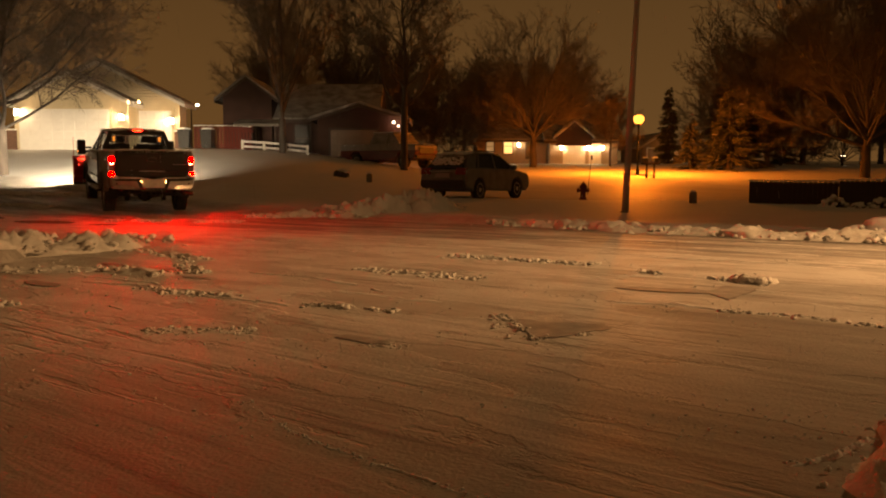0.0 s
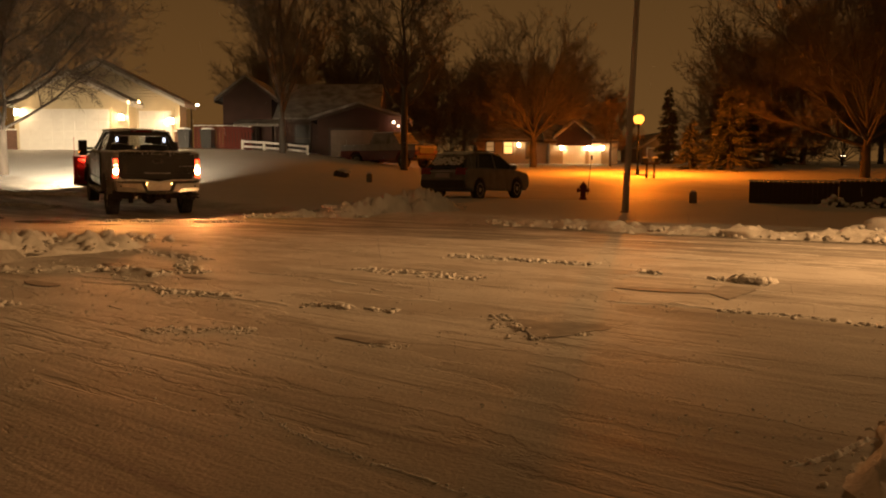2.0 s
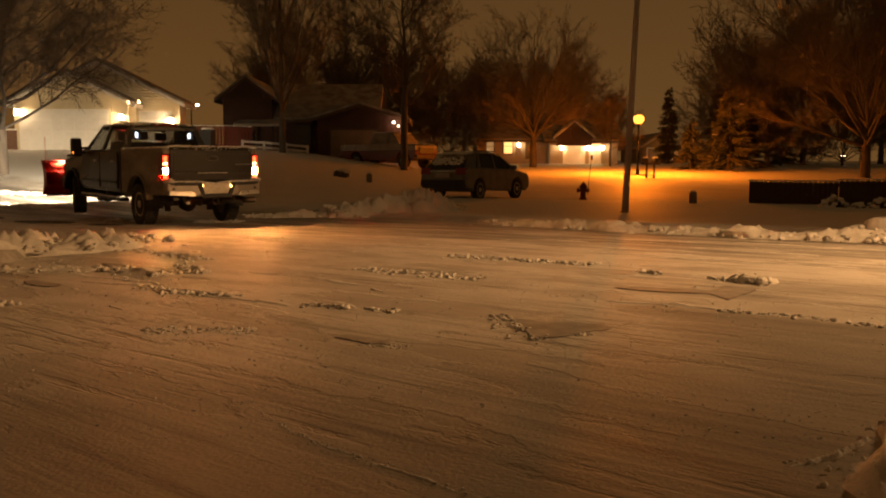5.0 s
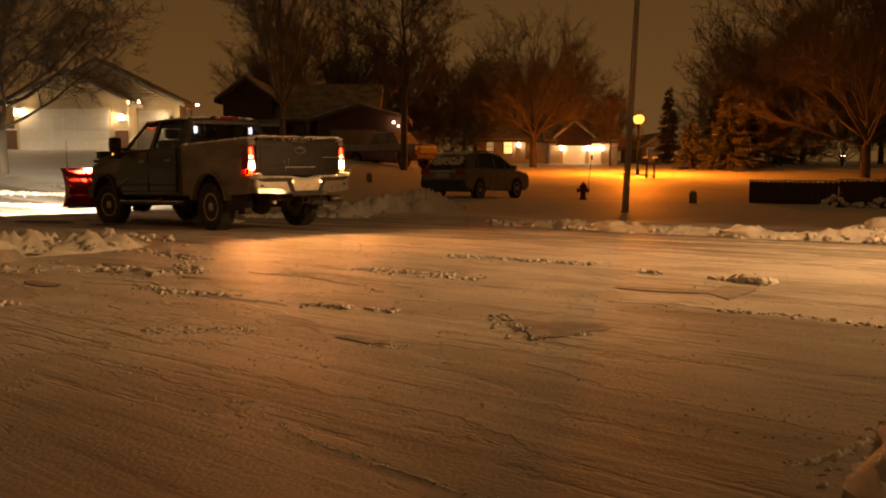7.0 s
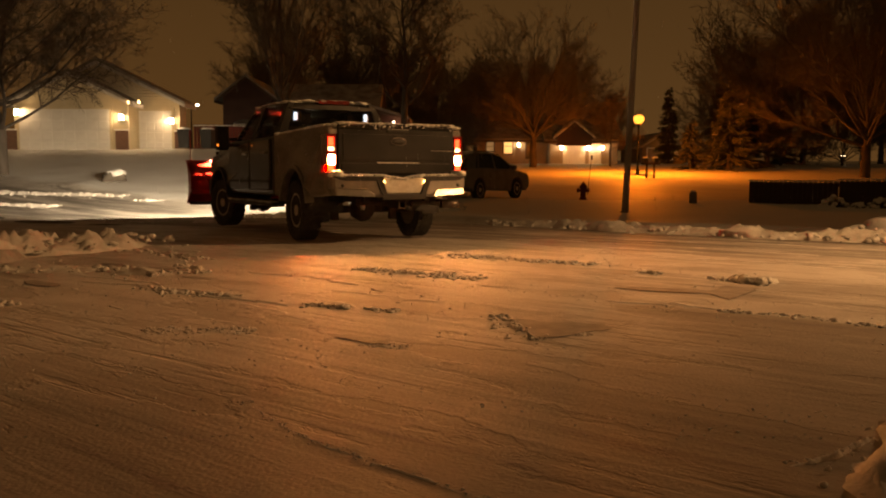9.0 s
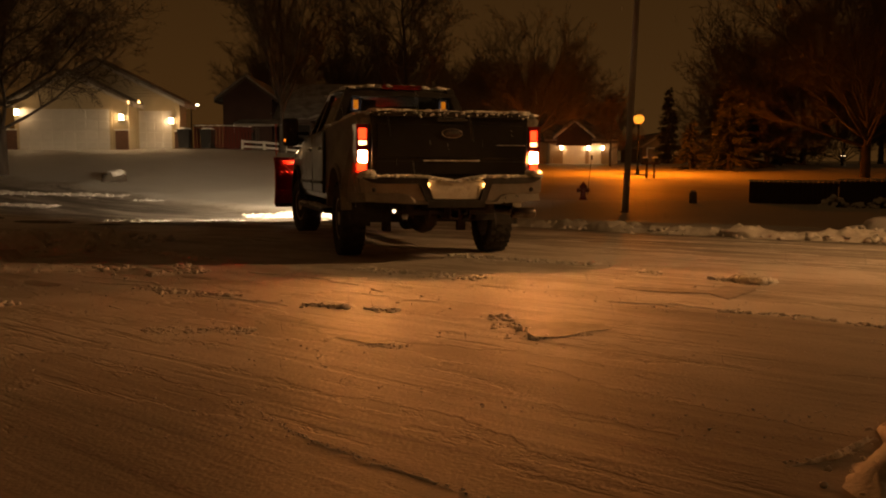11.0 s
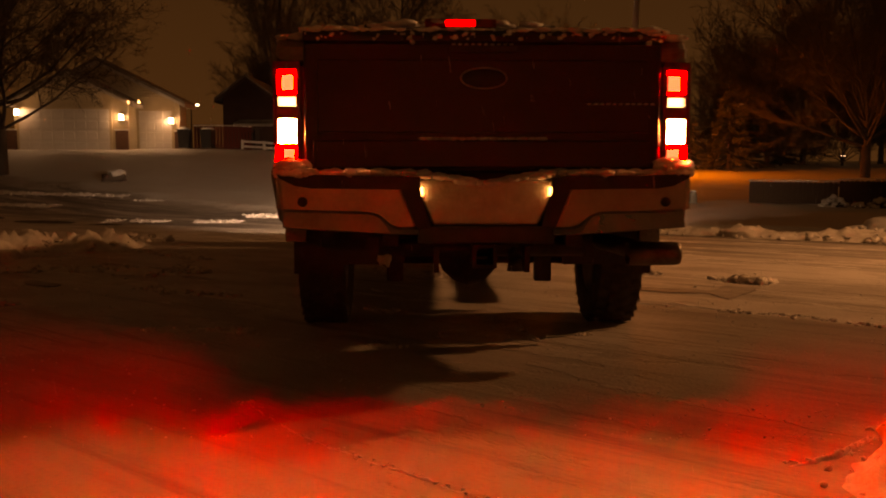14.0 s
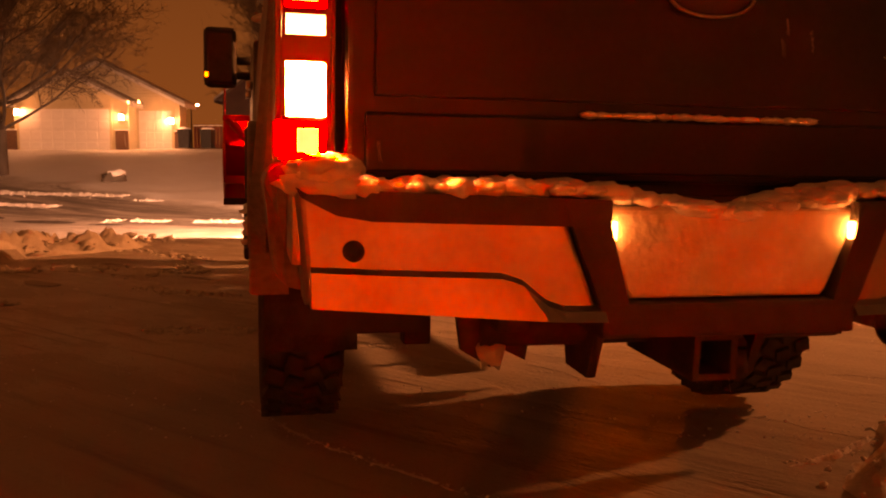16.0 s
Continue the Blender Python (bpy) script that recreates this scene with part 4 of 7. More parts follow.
def motions():
    rows, spins, angle, last = [], [], 0.0, None
    for k in range(161):
        t = k / 10
        x, y, turn, z, nose, lean = driven(t)
        here = Vector((x, y))
        if last is not None:
            angle -= math.degrees((here - last).length / WHEEL_R)
        last = here
        if k % 2 == 0:
            rows.append((t, pose(x, y, z, lean, -nose, 90 + turn)))
        spins.append((t, angle, driven(min(16.0, t + 0.3))[2] - driven(max(0.0, t - 0.3))[2]))
    walk(TRUCK, rows)
    for w, x, s in WHEELS:
        walk(w, [(t, pose(x, s * 0.87, WHEEL_R, 0, a, max(-28, min(28, -3.0 * d)) if x > 1 else 0)) for t, a, d in spins])
    walk(FLAKES, [(0.0, pose(-4.0, 0, 0)), (8.0, pose(-2.0, 0, -16.0)), (16.0, pose(0, 0, -32.0))])
    brake = [(0.0, 0.98), (2.2, 3.92), (13.5, 16.0)]
    white = [0.6, 1.25, 2.08, 2.75, 3.5, 4.16, 4.9, 5.6, 6.3, 7.0, 7.8, 8.42, 9.15, 9.9, 10.65, 11.4, 12.12, 12.8, 13.55, 14.3, 15.0, 15.7]
    amber = [(a + 0.17, b - 0.2) for a, b in zip([-0.2] + white, white)]
    for kind, spans in (("brake_bulb", brake), ("high", [(0.0, 0.98), (2.2, 3.92), (13.4, 16.0)]), ("reverse_bulb", [(0.34, 16.0)])):
        for b in LAMPS[kind]:
            home = b.location.copy()
            walk(b, [(t, pose(home.x + a / 180 * 0.06, home.y, home.z)) for t, a in turned(spans)])
    for b, side in LAMPS["corner_bulb"]:
        walk(b, [(t, pose(-1.218 + a / 180 * 0.07, side * (0.966 - a / 180 * 0.05), 1.001, 0, 0, -45 * side)) for t, a in turned(brake)])
    for b in LAMPS["strobe"]:
        walk(b, [(t, pose(*b.location, 0, 0, a)) for t, a in turned(amber)])

# ---- houses ----
SIDING = ruled("cream_siding", (0.62, 0.53, 0.36), (0.52, 0.44, 0.30), 0.16, depth=0.8)
DARK_SIDING = ruled("dark_red_siding", (0.075, 0.034, 0.024), (0.055, 0.026, 0.019), 0.14)
TAN_SIDING = ruled("tan_siding", (0.36, 0.28, 0.20), (0.28, 0.22, 0.16), 0.14)
DOOR_WHITE = mat("white_garage_door", (0.78, 0.76, 0.72), (0.68, 0.66, 0.62), rough=0.5, scale=1.5)
DOOR_TAN = mat("tan_garage_door", (0.26, 0.19, 0.13), (0.21, 0.15, 0.1), rough=0.5, scale=1.5)
TRIM = mat("white_trim", (0.75, 0.73, 0.69), (0.62, 0.6, 0.56), rough=0.5, scale=4.0)
DARK_TRIM = mat("dark_trim", (0.09, 0.06, 0.045), (0.06, 0.04, 0.03), rough=0.6, scale=4.0)
BRICK = mat("brown_brick", (0.20, 0.11, 0.075), (0.12, 0.07, 0.05), rough=0.85, scale=18.0, bump=0.5)
ROOF_SNOW = mat("snowy_shingles", (0.46, 0.44, 0.41), (0.18, 0.165, 0.15), rough=0.85, scale=1.6, bump=0.5, fine=14.0)
DARK_PANE = mat("dark_pane", (0.02, 0.02, 0.022), (0.03, 0.03, 0.03), rough=0.08, scale=3.0)
G_LANTERN = glow("lantern_glow", (1.0, 0.78, 0.45), 60.0)
G_WINDOW = glow("lit_room_glow", (1.0, 0.52, 0.14), 1.6)


def gable_house(house, x0, x1, y0, y1, base, eave, ridge, along, wall_mat, trim_mat, over=0.4):
    """Walls with gable ends and a snowy roof of two slabs. along: the way the ridge runs, x or y."""
    bm = bmesh.new()
    if along == "y":
        c = (x0 + x1) / 2
        prism(bm, [(x0, base - 0.4), (x1, base - 0.4), (x1, eave), (c, ridge), (x0, eave)], "y", y0, y1)
    else:
        c = (y0 + y1) / 2
        prism(bm, [(y0, base - 0.4), (y1, base - 0.4), (y1, eave), (c, ridge), (y0, eave)], "x", x0, x1)
    wall = part("wall", bm, wall_mat, house)
    lo, hi = (x0, x1) if along == "y" else (y0, y1)
    c = (lo + hi) / 2
    slope = (ridge - eave) / (hi - c)
    a, b = (y0 - over, y1 + over) if along == "y" else (x0 - over, x1 + over)
    for s, edge in ((-1, lo), (1, hi)):
        out = edge + s * over
        zo = eave - slope * over
        bm = bmesh.new()
        prism(bm, [(c, ridge + 0.05), (out, zo + 0.05), (out, zo + 0.20), (c, ridge + 0.22)], "y" if along == "y" else "x", a, b)
        roof = part("roof", bm, ROOF_SNOW, house, "dark shingle roof under thin snow")
        bm = bmesh.new()
        for d in (a, b):
            prism(bm, [(c, ridge + 0.06), (out, zo + 0.06), (out, zo - 0.10), (c, ridge - 0.12)], "y" if along == "y" else "x", d - 0.03, d + 0.03)
        if along == "y":
            box(bm, out - 0.03, out + 0.03, a, b, zo - 0.10, zo + 0.10)
        else:
            box(bm, a, b, out - 0.03, out + 0.03, zo - 0.10, zo + 0.10)
        part("fascia", bm, trim_mat, roof)
    return wall


def garage_door(house, x0, x1, y, z0, z1, material, panels=4, columns=8, trim=None):
    """A sectional door with raised panels, facing the street, in a trim frame."""
    bm = bmesh.new()
    box(bm, x0, x1, y - 0.03, y + 0.05, z0, z1)
    door = part("garage_door", bm, material, house)
    ph, pw = (z1 - z0) / panels, (x1 - x0) / columns
    bm = bmesh.new()
    box(bm, 0.05, pw - 0.05, -0.055, -0.028, 0.07, ph - 0.07, 0.012, 1)
    data = mesh_of("door_panel", bm, material)
    for i in range(panels):
        for j in range(columns):
            p = new("door_panel", data)
            p.parent = door
            p.location = (x0 + j * pw, y, z0 + i * ph)
    bm = bmesh.new()
    for a, b, c, d in ((x0 - 0.12, x0, z0, z1 + 0.12), (x1, x1 + 0.12, z0, z1 + 0.12), (x0, x1, z1, z1 + 0.12)):
        box(bm, a, b, y - 0.05, y + 0.03, c, d)
    part("door_frame", bm, trim or TRIM, door)
    return door


def window(house, x0, x1, y, z0, z1, pane_mat, trim_mat, cols=2, rows=2):
    bm = bmesh.new()
    box(bm, x0, x1, y - 0.012, y + 0.02, z0, z1)
    pane = part("window", bm, pane_mat, house)
    bm = bmesh.new()
    for a, b, c, d in ((x0 - 0.08, x0, z0 - 0.08, z1 + 0.08), (x1, x1 + 0.08, z0 - 0.08, z1 + 0.08), (x0, x1, z1, z1 + 0.08), (x0, x1, z0 - 0.08, z0)):
        box(bm, a, b, y - 0.05, y + 0.02, c, d)
    for i in range(1, cols):
        u = x0 + (x1 - x0) * i / cols
        box(bm, u - 0.025, u + 0.025, y - 0.035, y - 0.013, z0, z1)
    for i in range(1, rows):
        v = z0 + (z1 - z0) * i / rows
        box(bm, x0, x1, y - 0.033, y - 0.014, v - 0.02, v + 0.02)
    part("window_frame", bm, trim_mat, pane)
    return pane


def lantern(x, y, z, watts, color=WARM, label="lit black wall lantern beside the garage door", front=1):
    """A wall lantern: back plate, cage and a glowing glass body, with its light."""
    ob = thing("wall_lantern", pose(x, y, z, 0, 0, 0 if front > 0 else 180), label, "wall lamp", "house lanterns")
    bm = bmesh.new()
    box(bm, -0.07, 0.07, -0.01, 0.02, -0.2, 0.2, 0.005)
    box(bm, -0.02, 0.02, -0.14, 0.0, 0.18, 0.21)
    for a in (-0.09, 0.09):
        for b in (-0.23, -0.06):
            box(bm, a - 0.008, a + 0.008, b - 0.008, b + 0.008, -0.16, 0.14)
    lathe(bm, [(0.17, 0.13), (0.14, 0.15), (0.04, 0.22), (0.0, 0.23)], "z", (0, -0.145, 0), 8)
    box(bm, -0.1, 0.1, -0.24, -0.05, -0.18, -0.155)
    part("cage", bm, BLACK_PLASTIC, ob)
    bm = bmesh.new()
    box(bm, -0.085, 0.085, -0.225, -0.065, -0.15, 0.13)
    part("glass_body", bm, G_LANTERN, ob)
    point_lamp("lantern_light", (x, y - front * 0.42, z - 0.02), color, watts, 0.10)
    return ob


def house_garage():
    h = thing("house", pose(0, 0, 0), "cream-sided house with two front gables and white garage doors", "house", "street houses")
    gable_house(h, -22.27, -16.33, 45.0, 47.0, 1.9, 4.42, 5.87, "y", SIDING, TRIM, 0.35)
    gable_house(h, -22.47, -14.05, 46.2, 47.4, 1.9, 4.51, 6.58, "y", SIDING, TRIM, 0.4)
    garage_door(h, -22.0, -17.3, 44.96, 1.86, 4.05, DOOR_WHITE, 4, 8, SIDING)
    garage_door(h, -16.2, -14.45, 46.16, 1.9, 4.05, DOOR_WHITE, 4, 4, SIDING)
    for x0, x1, y in ((-17.02, -16.36, 44.93), (-14.32, -13.95, 46.13), (-22.75, -22.15, 44.93)):
        bm = bmesh.new()
        box(bm, x0, x1, y - 0.03, y + 0.06, 1.5, 2.95, 0.01)
        part("brick_pier", bm, BRICK, h)
        bm = bmesh.new()
        box(bm, x0 - 0.03, x1 + 0.03, y - 0.06, y + 0.06, 2.95, 3.02)
        part("pier_cap", bm, TRIM, h)
    lantern(-16.62, 44.88, 3.64, 32)
    lantern(-14.42, 46.08, 3.52, 32)
    lantern(-22.02, 44.88, 3.88, 26, label="lit wall lantern at the garage corner")
    # twin floodlight under the gable
    f = thing("flood_light", pose(-15.9, 44.72, 4.42), "small twin flood light on the gable eave", "outdoor lamp")
    bm = bmesh.new()
    box(bm, -0.06, 0.06, -0.03, 0.06, -0.04, 0.04, 0.01)
    part("bracket", bm, TRIM, f)
    for s in (-1, 1):
        bm = bmesh.new()
        tube(bm, (s * 0.05, -0.02, 0), (s * 0.26, -0.14, -0.03), 0.04, 0.085, 12)
        head = part("lamp_head", bm, TRIM, f)
        bm = bmesh.new()
        tube(bm, (s * 0.262, -0.142, -0.031), (s * 0.27, -0.15, -0.032), 0.075, 0.07, 12)
        part("lens", bm, glow("flood_glow", (1.0, 0.5, 0.18), 22.0), head)
    return h


house_garage()


def yard_lamp(x, y, z, h):
    ob = thing("parking_lamp", pose(x, y, z), "distant twin-head lamp post with small white lamps", "street lamp")
    bm = bmesh.new()
    tube(bm, (0, 0, 0), (0, 0, h), 0.09, 0.06, 8)
    tube(bm, (-0.8, 0, h), (0.8, 0, h), 0.05, seg=6)
    part("pole", bm, STEEL, ob)
    for s in (-1, 1):
        bm = bmesh.new()
        box(bm, s * 0.45, s * 0.95, -0.2, 0.2, h - 0.1, h + 0.06, 0.02)
        head = part("lamp_head", bm, STEEL, ob)
        bm = bmesh.new()
        box(bm, s * 0.5, s * 0.9, -0.215, -0.2, h - 0.09, h + 0.05)
        part("lens", bm, glow("far_lamp_glow", (1.0, 0.80, 0.55), 25.0), head)


yard_lamp(-27.6, 95.0, 2.6, 5.3)


def house_dark():
    h = thing("house", pose(0, 0, 0), "dark red house with a snowy roof and a tan garage door", "house", "street houses")
    gable_house(h, -13.05, -10.15, 51.4, 58.0, 2.05, 5.24, 6.3, "y", DARK_SIDING, DARK_TRIM, 0.4)
    gable_house(h, -10.1, -4.3, 52.05, 60.0, 2.05, 4.06, 6.2, "x", DARK_SIDING, DARK_TRIM, 0.45)
    gable_house(h, -7.2, -2.35, 49.6, 54.0, 1.75, 3.87, 4.62, "y", DARK_SIDING, DARK_TRIM, 0.4)
    garage_door(h, -6.44, -3.79, 49.55, 1.55, 3.2, DOOR_TAN, 4, 6, DARK_TRIM)
    bm = bmesh.new()
    prism(bm, [(49.9, 3.42), (51.4, 3.75), (51.4, 3.9), (49.8, 3.57)], "x", -12.1, -9.5)
    porch = part("porch_roof", bm, ROOF_SNOW, h)
    for x in (-11.9, -10.8, -9.7):
        bm = bmesh.new()
        box(bm, x - 0.06, x + 0.06, 49.95, 50.07, 1.6, 3.46)
        part("porch_post", bm, DARK_TRIM, porch)
    window(h, -12.0, -11.0, 51.36, 2.3, 3.3, DARK_PANE, DARK_TRIM, 3, 2)
    window(h, -8.9, -8.0, 52.01, 2.0, 3.6, DARK_PANE, DARK_TRIM, 1, 2)
    # three small bright lamps at the garage corner
    f = thing("flood_light", pose(-2.55, 49.5, 3.52), "cluster of small bright lamps by the garage", "outdoor lamp")
    bm = bmesh.new()
    tube(bm, (-0.35, 0.05, 0.15), (0.4, 0.05, -0.2), 0.03, seg=6)
    part("bracket", bm, BLACK_PLASTIC, f)
    for dx, dz, r in ((-0.28, 0.14, 0.08), (0.0, -0.08, 0.05), (0.27, -0.17, 0.075)):
        bm = bmesh.new()
        lump(bm, (dx, -0.05, dz), r, 1.0, 1.0, 0.0, 2)
        part("bulb", bm, glow("small_lamp_glow", (1.0, 0.72, 0.5), 9.0), f)
    point_lamp("corner_light", (-2.55, 49.0, 3.5), (1.0, 0.5, 0.25), 14, 0.1)


house_dark()


def house_tan():
    h = thing("house", pose(0, 0, 0), "tan house with lit windows and a bright garage", "house", "street houses")
    gable_house(h, 2.8, 9.3, 72.0, 82.0, 1.5, 3.55, 5.9, "x", TAN_SIDING, DARK_TRIM, 0.5)
    gable_house(h, 8.7, 14.2, 70.5, 80.0, 1.45, 3.42, 5.5, "x", TAN_SIDING, DARK_TRIM, 0.5)
    # dark siding here puts the shade under the eave into the wall colour
    gable_house(h, 9.2, 12.0, 69.95, 74.5, 3.3, 3.75, 4.9, "y", DARK_SIDING, TRIM, 0.25)
    garage_door(h, 9.88, 11.46, 70.46, 1.4, 3.1, DOOR_WHITE, 4, 4)
    garage_door(h, 12.0, 12.75, 70.46, 1.4, 3.1, DOOR_WHITE, 4, 2)
    window(h, 5.05, 5.75, 71.96, 2.3, 3.5, G_WINDOW, DARK_TRIM, 1, 2)
    window(h, 3.6, 4.2, 71.96, 2.2, 3.5, glow("dim_room_glow", (1.0, 0.55, 0.2), 0.25), DARK_TRIM, 1, 2)
    window(h, 6.9, 7.5, 71.96, 1.9, 3.4, DARK_PANE, DARK_TRIM, 1, 2)
    lantern(9.60, 70.4, 2.75, 30, LAMP_GOLD)
    lantern(11.78, 70.4, 2.72, 30, LAMP_GOLD)
    lantern(12.94, 70.4, 2.72, 26, LAMP_GOLD)
    lantern(6.25, 71.9, 3.0, 14, LAMP_GOLD, "lit lantern beside the front window")
    g = thing("house", pose(0, 0, 0), "low house with a lit porch behind the pines", "house", "street houses")
    gable_house(g, 18.9, 22.3, 82.0, 92.0, 1.6, 3.25, 4.3, "y", TAN_SIDING, TRIM, 0.3)
    garage_door(g, 19.4, 21.0, 81.96, 1.6, 2.95, DOOR_TAN, 4, 4)
    lantern(21.35, 81.9, 2.45, 26, LAMP_GOLD, "lit porch lantern on the low house")


house_tan()

# ---- trees ----


def limb_mesh(verts, faces, p, q, r0, r1, seg):
    way = (q - p).normalized()
    side = way.orthogonal().normalized()
    up = way.cross(side)
    base = len(verts)
    for c, r in ((p, r0), (q, r1)):
        for k in range(seg):
            a = k * math.tau / seg
            verts.append(c + (side * math.cos(a) + up * math.sin(a)) * r)
    for k in range(seg):
        faces.append((base + k, base + (k + 1) % seg, base + seg + (k + 1) % seg, base + seg + k))


def bare_tree(x, y, height, reach, trunk_r, fork, seed, label, limbs=12, rise=0.35, low=1.0, fine=2, thin=0.008, fan=0):
    """A leafless tree: a leader, curving limbs that fill a crown of the given reach, and many fine twigs.
    fan: widest tilt of a vase of steep straight limbs that fill a dome; fork: height of the lowest limb; rise: how steeply limbs turn up; low: how far the lowest limbs reach."""
    rng = random.Random(seed)
    tree = thing("tree", pose(x, y, lie(x, y) - 0.1), label, "tree", "bare street trees")
    wood, twig = ([], []), ([], [])

    def grow(p, way, length, r, level):
        steps = (5, 4, 3, 2)[level - 1]
        q = p
        for k in range(steps):
            bend = Vector((rng.gauss(0, 1), rng.gauss(0, 1), rng.gauss(0, 1))) * (0.09 if fan else 0.16)
            way = (way + bend + Vector((0, 0, rise * (0.30 if level < 3 else 0.12)))).normalized()
            n = q + way * length / steps
            r1 = max(thin * 0.7, r * 0.78)
            store = wood if level < 2 else twig
            limb_mesh(store[0], store[1], q, n, r, r1, (7, 5, 3, 3)[level - 1])
            if level < 4 and (level > 1 or k > 0):
                for c in range((3, 2, fine)[level - 1]):
                    side = Matrix.Rotation(rng.uniform(0, math.tau), 3, way) @ way.orthogonal().normalized()
                    o = rng.uniform(0.35, 0.75) if fan else rng.uniform(0.45, 0.95)
                    grow(q.lerp(n, rng.uniform(0.2, 1.0)), (way * math.cos(o) + side * math.sin(o)).normalized(), length * rng.uniform(0.30, 0.55) * (1.0 - 0.25 * k / steps), max(thin, r1 * rng.uniform(0.45, 0.65)), level + 1)
            q, r = n, r1

    q, r, way = Vector((0, 0, 0)), trunk_r, Vector((0, 0, 1))
    n_lead = 9
    if fan:
        n = Vector((0, 0, fork))
        limb_mesh(wood[0], wood[1], q, n, r, r * 0.82, 12)
        mid = fork + (height - fork) * 0.42
        for c in range(limbs):
            f = (c + 0.5) / limbs
            tilt, a = radians(fan) * math.sqrt(f) * rng.uniform(0.85, 1.1), c * 2.4 + rng.uniform(-0.4, 0.4)
            way = Vector((math.sin(tilt) * math.cos(a), math.sin(tilt) * math.sin(a), math.cos(tilt)))
            start = Vector((0, 0, fork + (height - fork) * rng.uniform(-0.02, 0.20) * (1 - f * 0.6)))
            size = 0.5
            while size < 30:
                e = start + way * size
                if math.hypot(e.x, e.y) ** 2 / reach ** 2 + ((e.z - mid) / (height - mid)) ** 2 > 1.0 and (e.z > mid or math.hypot(e.x, e.y) > reach):
                    break
                size += 0.2
            limb_mesh(wood[0], wood[1], n, start, r * 0.5, r * 0.4, 8)
            grow(start, way, size * rng.uniform(0.86, 0.98), r * rng.uniform(0.24, 0.40), 1)
    for k in range(0 if fan else n_lead):
        z = fork * 0.96 if k == 0 else fork + (height * 0.80 - fork) * k / (n_lead - 1)
        n = Vector((q.x + rng.gauss(0, 0.05) * (1 + 0.3 * k), q.y + rng.gauss(0, 0.05) * (1 + 0.3 * k), z))
        r1 = trunk_r * 0.86 if k == 0 else max(0.02, r * 0.80)
        limb_mesh(wood[0], wood[1], q, n, r, r1, 10)
        q, r = n, r1
        here = limbs / n_lead
        for c in range(int(here) + (1 if rng.random() < here % 1 else 0)):
            f = k / (n_lead - 1)
            a = rng.uniform(0, math.tau)
            tilt = radians(62 - 42 * f) * rng.uniform(0.75, 1.15)
            size = reach * (low + (1.0 - low) * min(1.0, f * 2)) * math.sqrt(max(0.08, 1 - (max(0, f - 0.35) / 0.75) ** 2)) * rng.uniform(0.85, 1.15)
            grow(q, Vector((math.sin(tilt) * math.cos(a), math.sin(tilt) * math.sin(a), math.cos(tilt))), size * 1.45, max(0.02, r * rng.uniform(0.36, 0.52)), 1)
    if not fan:
        grow(q, Vector((0, 0, 1)), height * 0.26, r, 1)
    # crowns past 70 m take the twig colour that has haze painted in
    for name, store, m in (("trunk", wood, BARK), ("crown", twig, HAZY_TWIG if y > 70 else TWIG)):
        data = bpy.data.meshes.new(name)
        data.from_pydata(store[0], [], store[1])
        data.materials.append(m)
        data.polygons.foreach_set("use_smooth", [True] * len(store[1]))
        ob = new(name, data)
        ob.parent = tree
    return tree


bare_tree(-16.5, 32.3, 10.5, 3.7, 0.22, 1.9, 7, "wide bare tree standing in the snowy yard", 46, 0.16, 1.05, 4, 0.007)
bare_tree(-8.55, 46.0, 12.5, 3.2, 0.19, 2.0, 12, "vase-shaped bare tree beside the white rail fence", 13, 0.1, 0.9, 2, 0.008, 32)
bare_tree(-2.0, 44.0, 13.5, 2.9, 0.19, 3.4, 22, "tall bare tree with a pale lower trunk", 26, 0.45, 0.9, 3)
bare_tree(6.25, 60.0, 10.0, 4.1, 0.26, 1.9, 33, "round-crowned bare tree on the lawn by the street lamp", 26, 0.06, 0.85, 2, 0.009, 62)
bare_tree(12.0, 62.0, 4.8, 1.6, 0.09, 1.4, 41, "small bare tree lit orange in front of the garage", 12, 0.4)
bare_tree(23.0, 47.0, 13.0, 6.8, 0.28, 2.0, 52, "large spreading bare tree in the dark yard", 22, 0.08, 1.0, 3, 0.008, 70)
bare_tree(28.5, 54.0, 12.0, 5.2, 0.26, 2.5, 53, "large spreading bare tree in the dark yard", 18, 0.25, 1.0, 2, 0.012)
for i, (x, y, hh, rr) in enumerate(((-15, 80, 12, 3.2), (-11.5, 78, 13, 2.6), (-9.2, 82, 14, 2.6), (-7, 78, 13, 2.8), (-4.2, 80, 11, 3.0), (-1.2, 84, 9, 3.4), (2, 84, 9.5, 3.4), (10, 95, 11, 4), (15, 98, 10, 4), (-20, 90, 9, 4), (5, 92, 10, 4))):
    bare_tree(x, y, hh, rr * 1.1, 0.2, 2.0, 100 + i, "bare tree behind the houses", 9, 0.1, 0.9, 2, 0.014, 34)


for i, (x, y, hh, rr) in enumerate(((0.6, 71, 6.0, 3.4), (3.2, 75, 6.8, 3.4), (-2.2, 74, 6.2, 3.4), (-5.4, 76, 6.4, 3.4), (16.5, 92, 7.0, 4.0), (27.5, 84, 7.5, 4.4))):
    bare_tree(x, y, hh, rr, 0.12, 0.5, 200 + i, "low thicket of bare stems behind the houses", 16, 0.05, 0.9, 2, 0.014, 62)

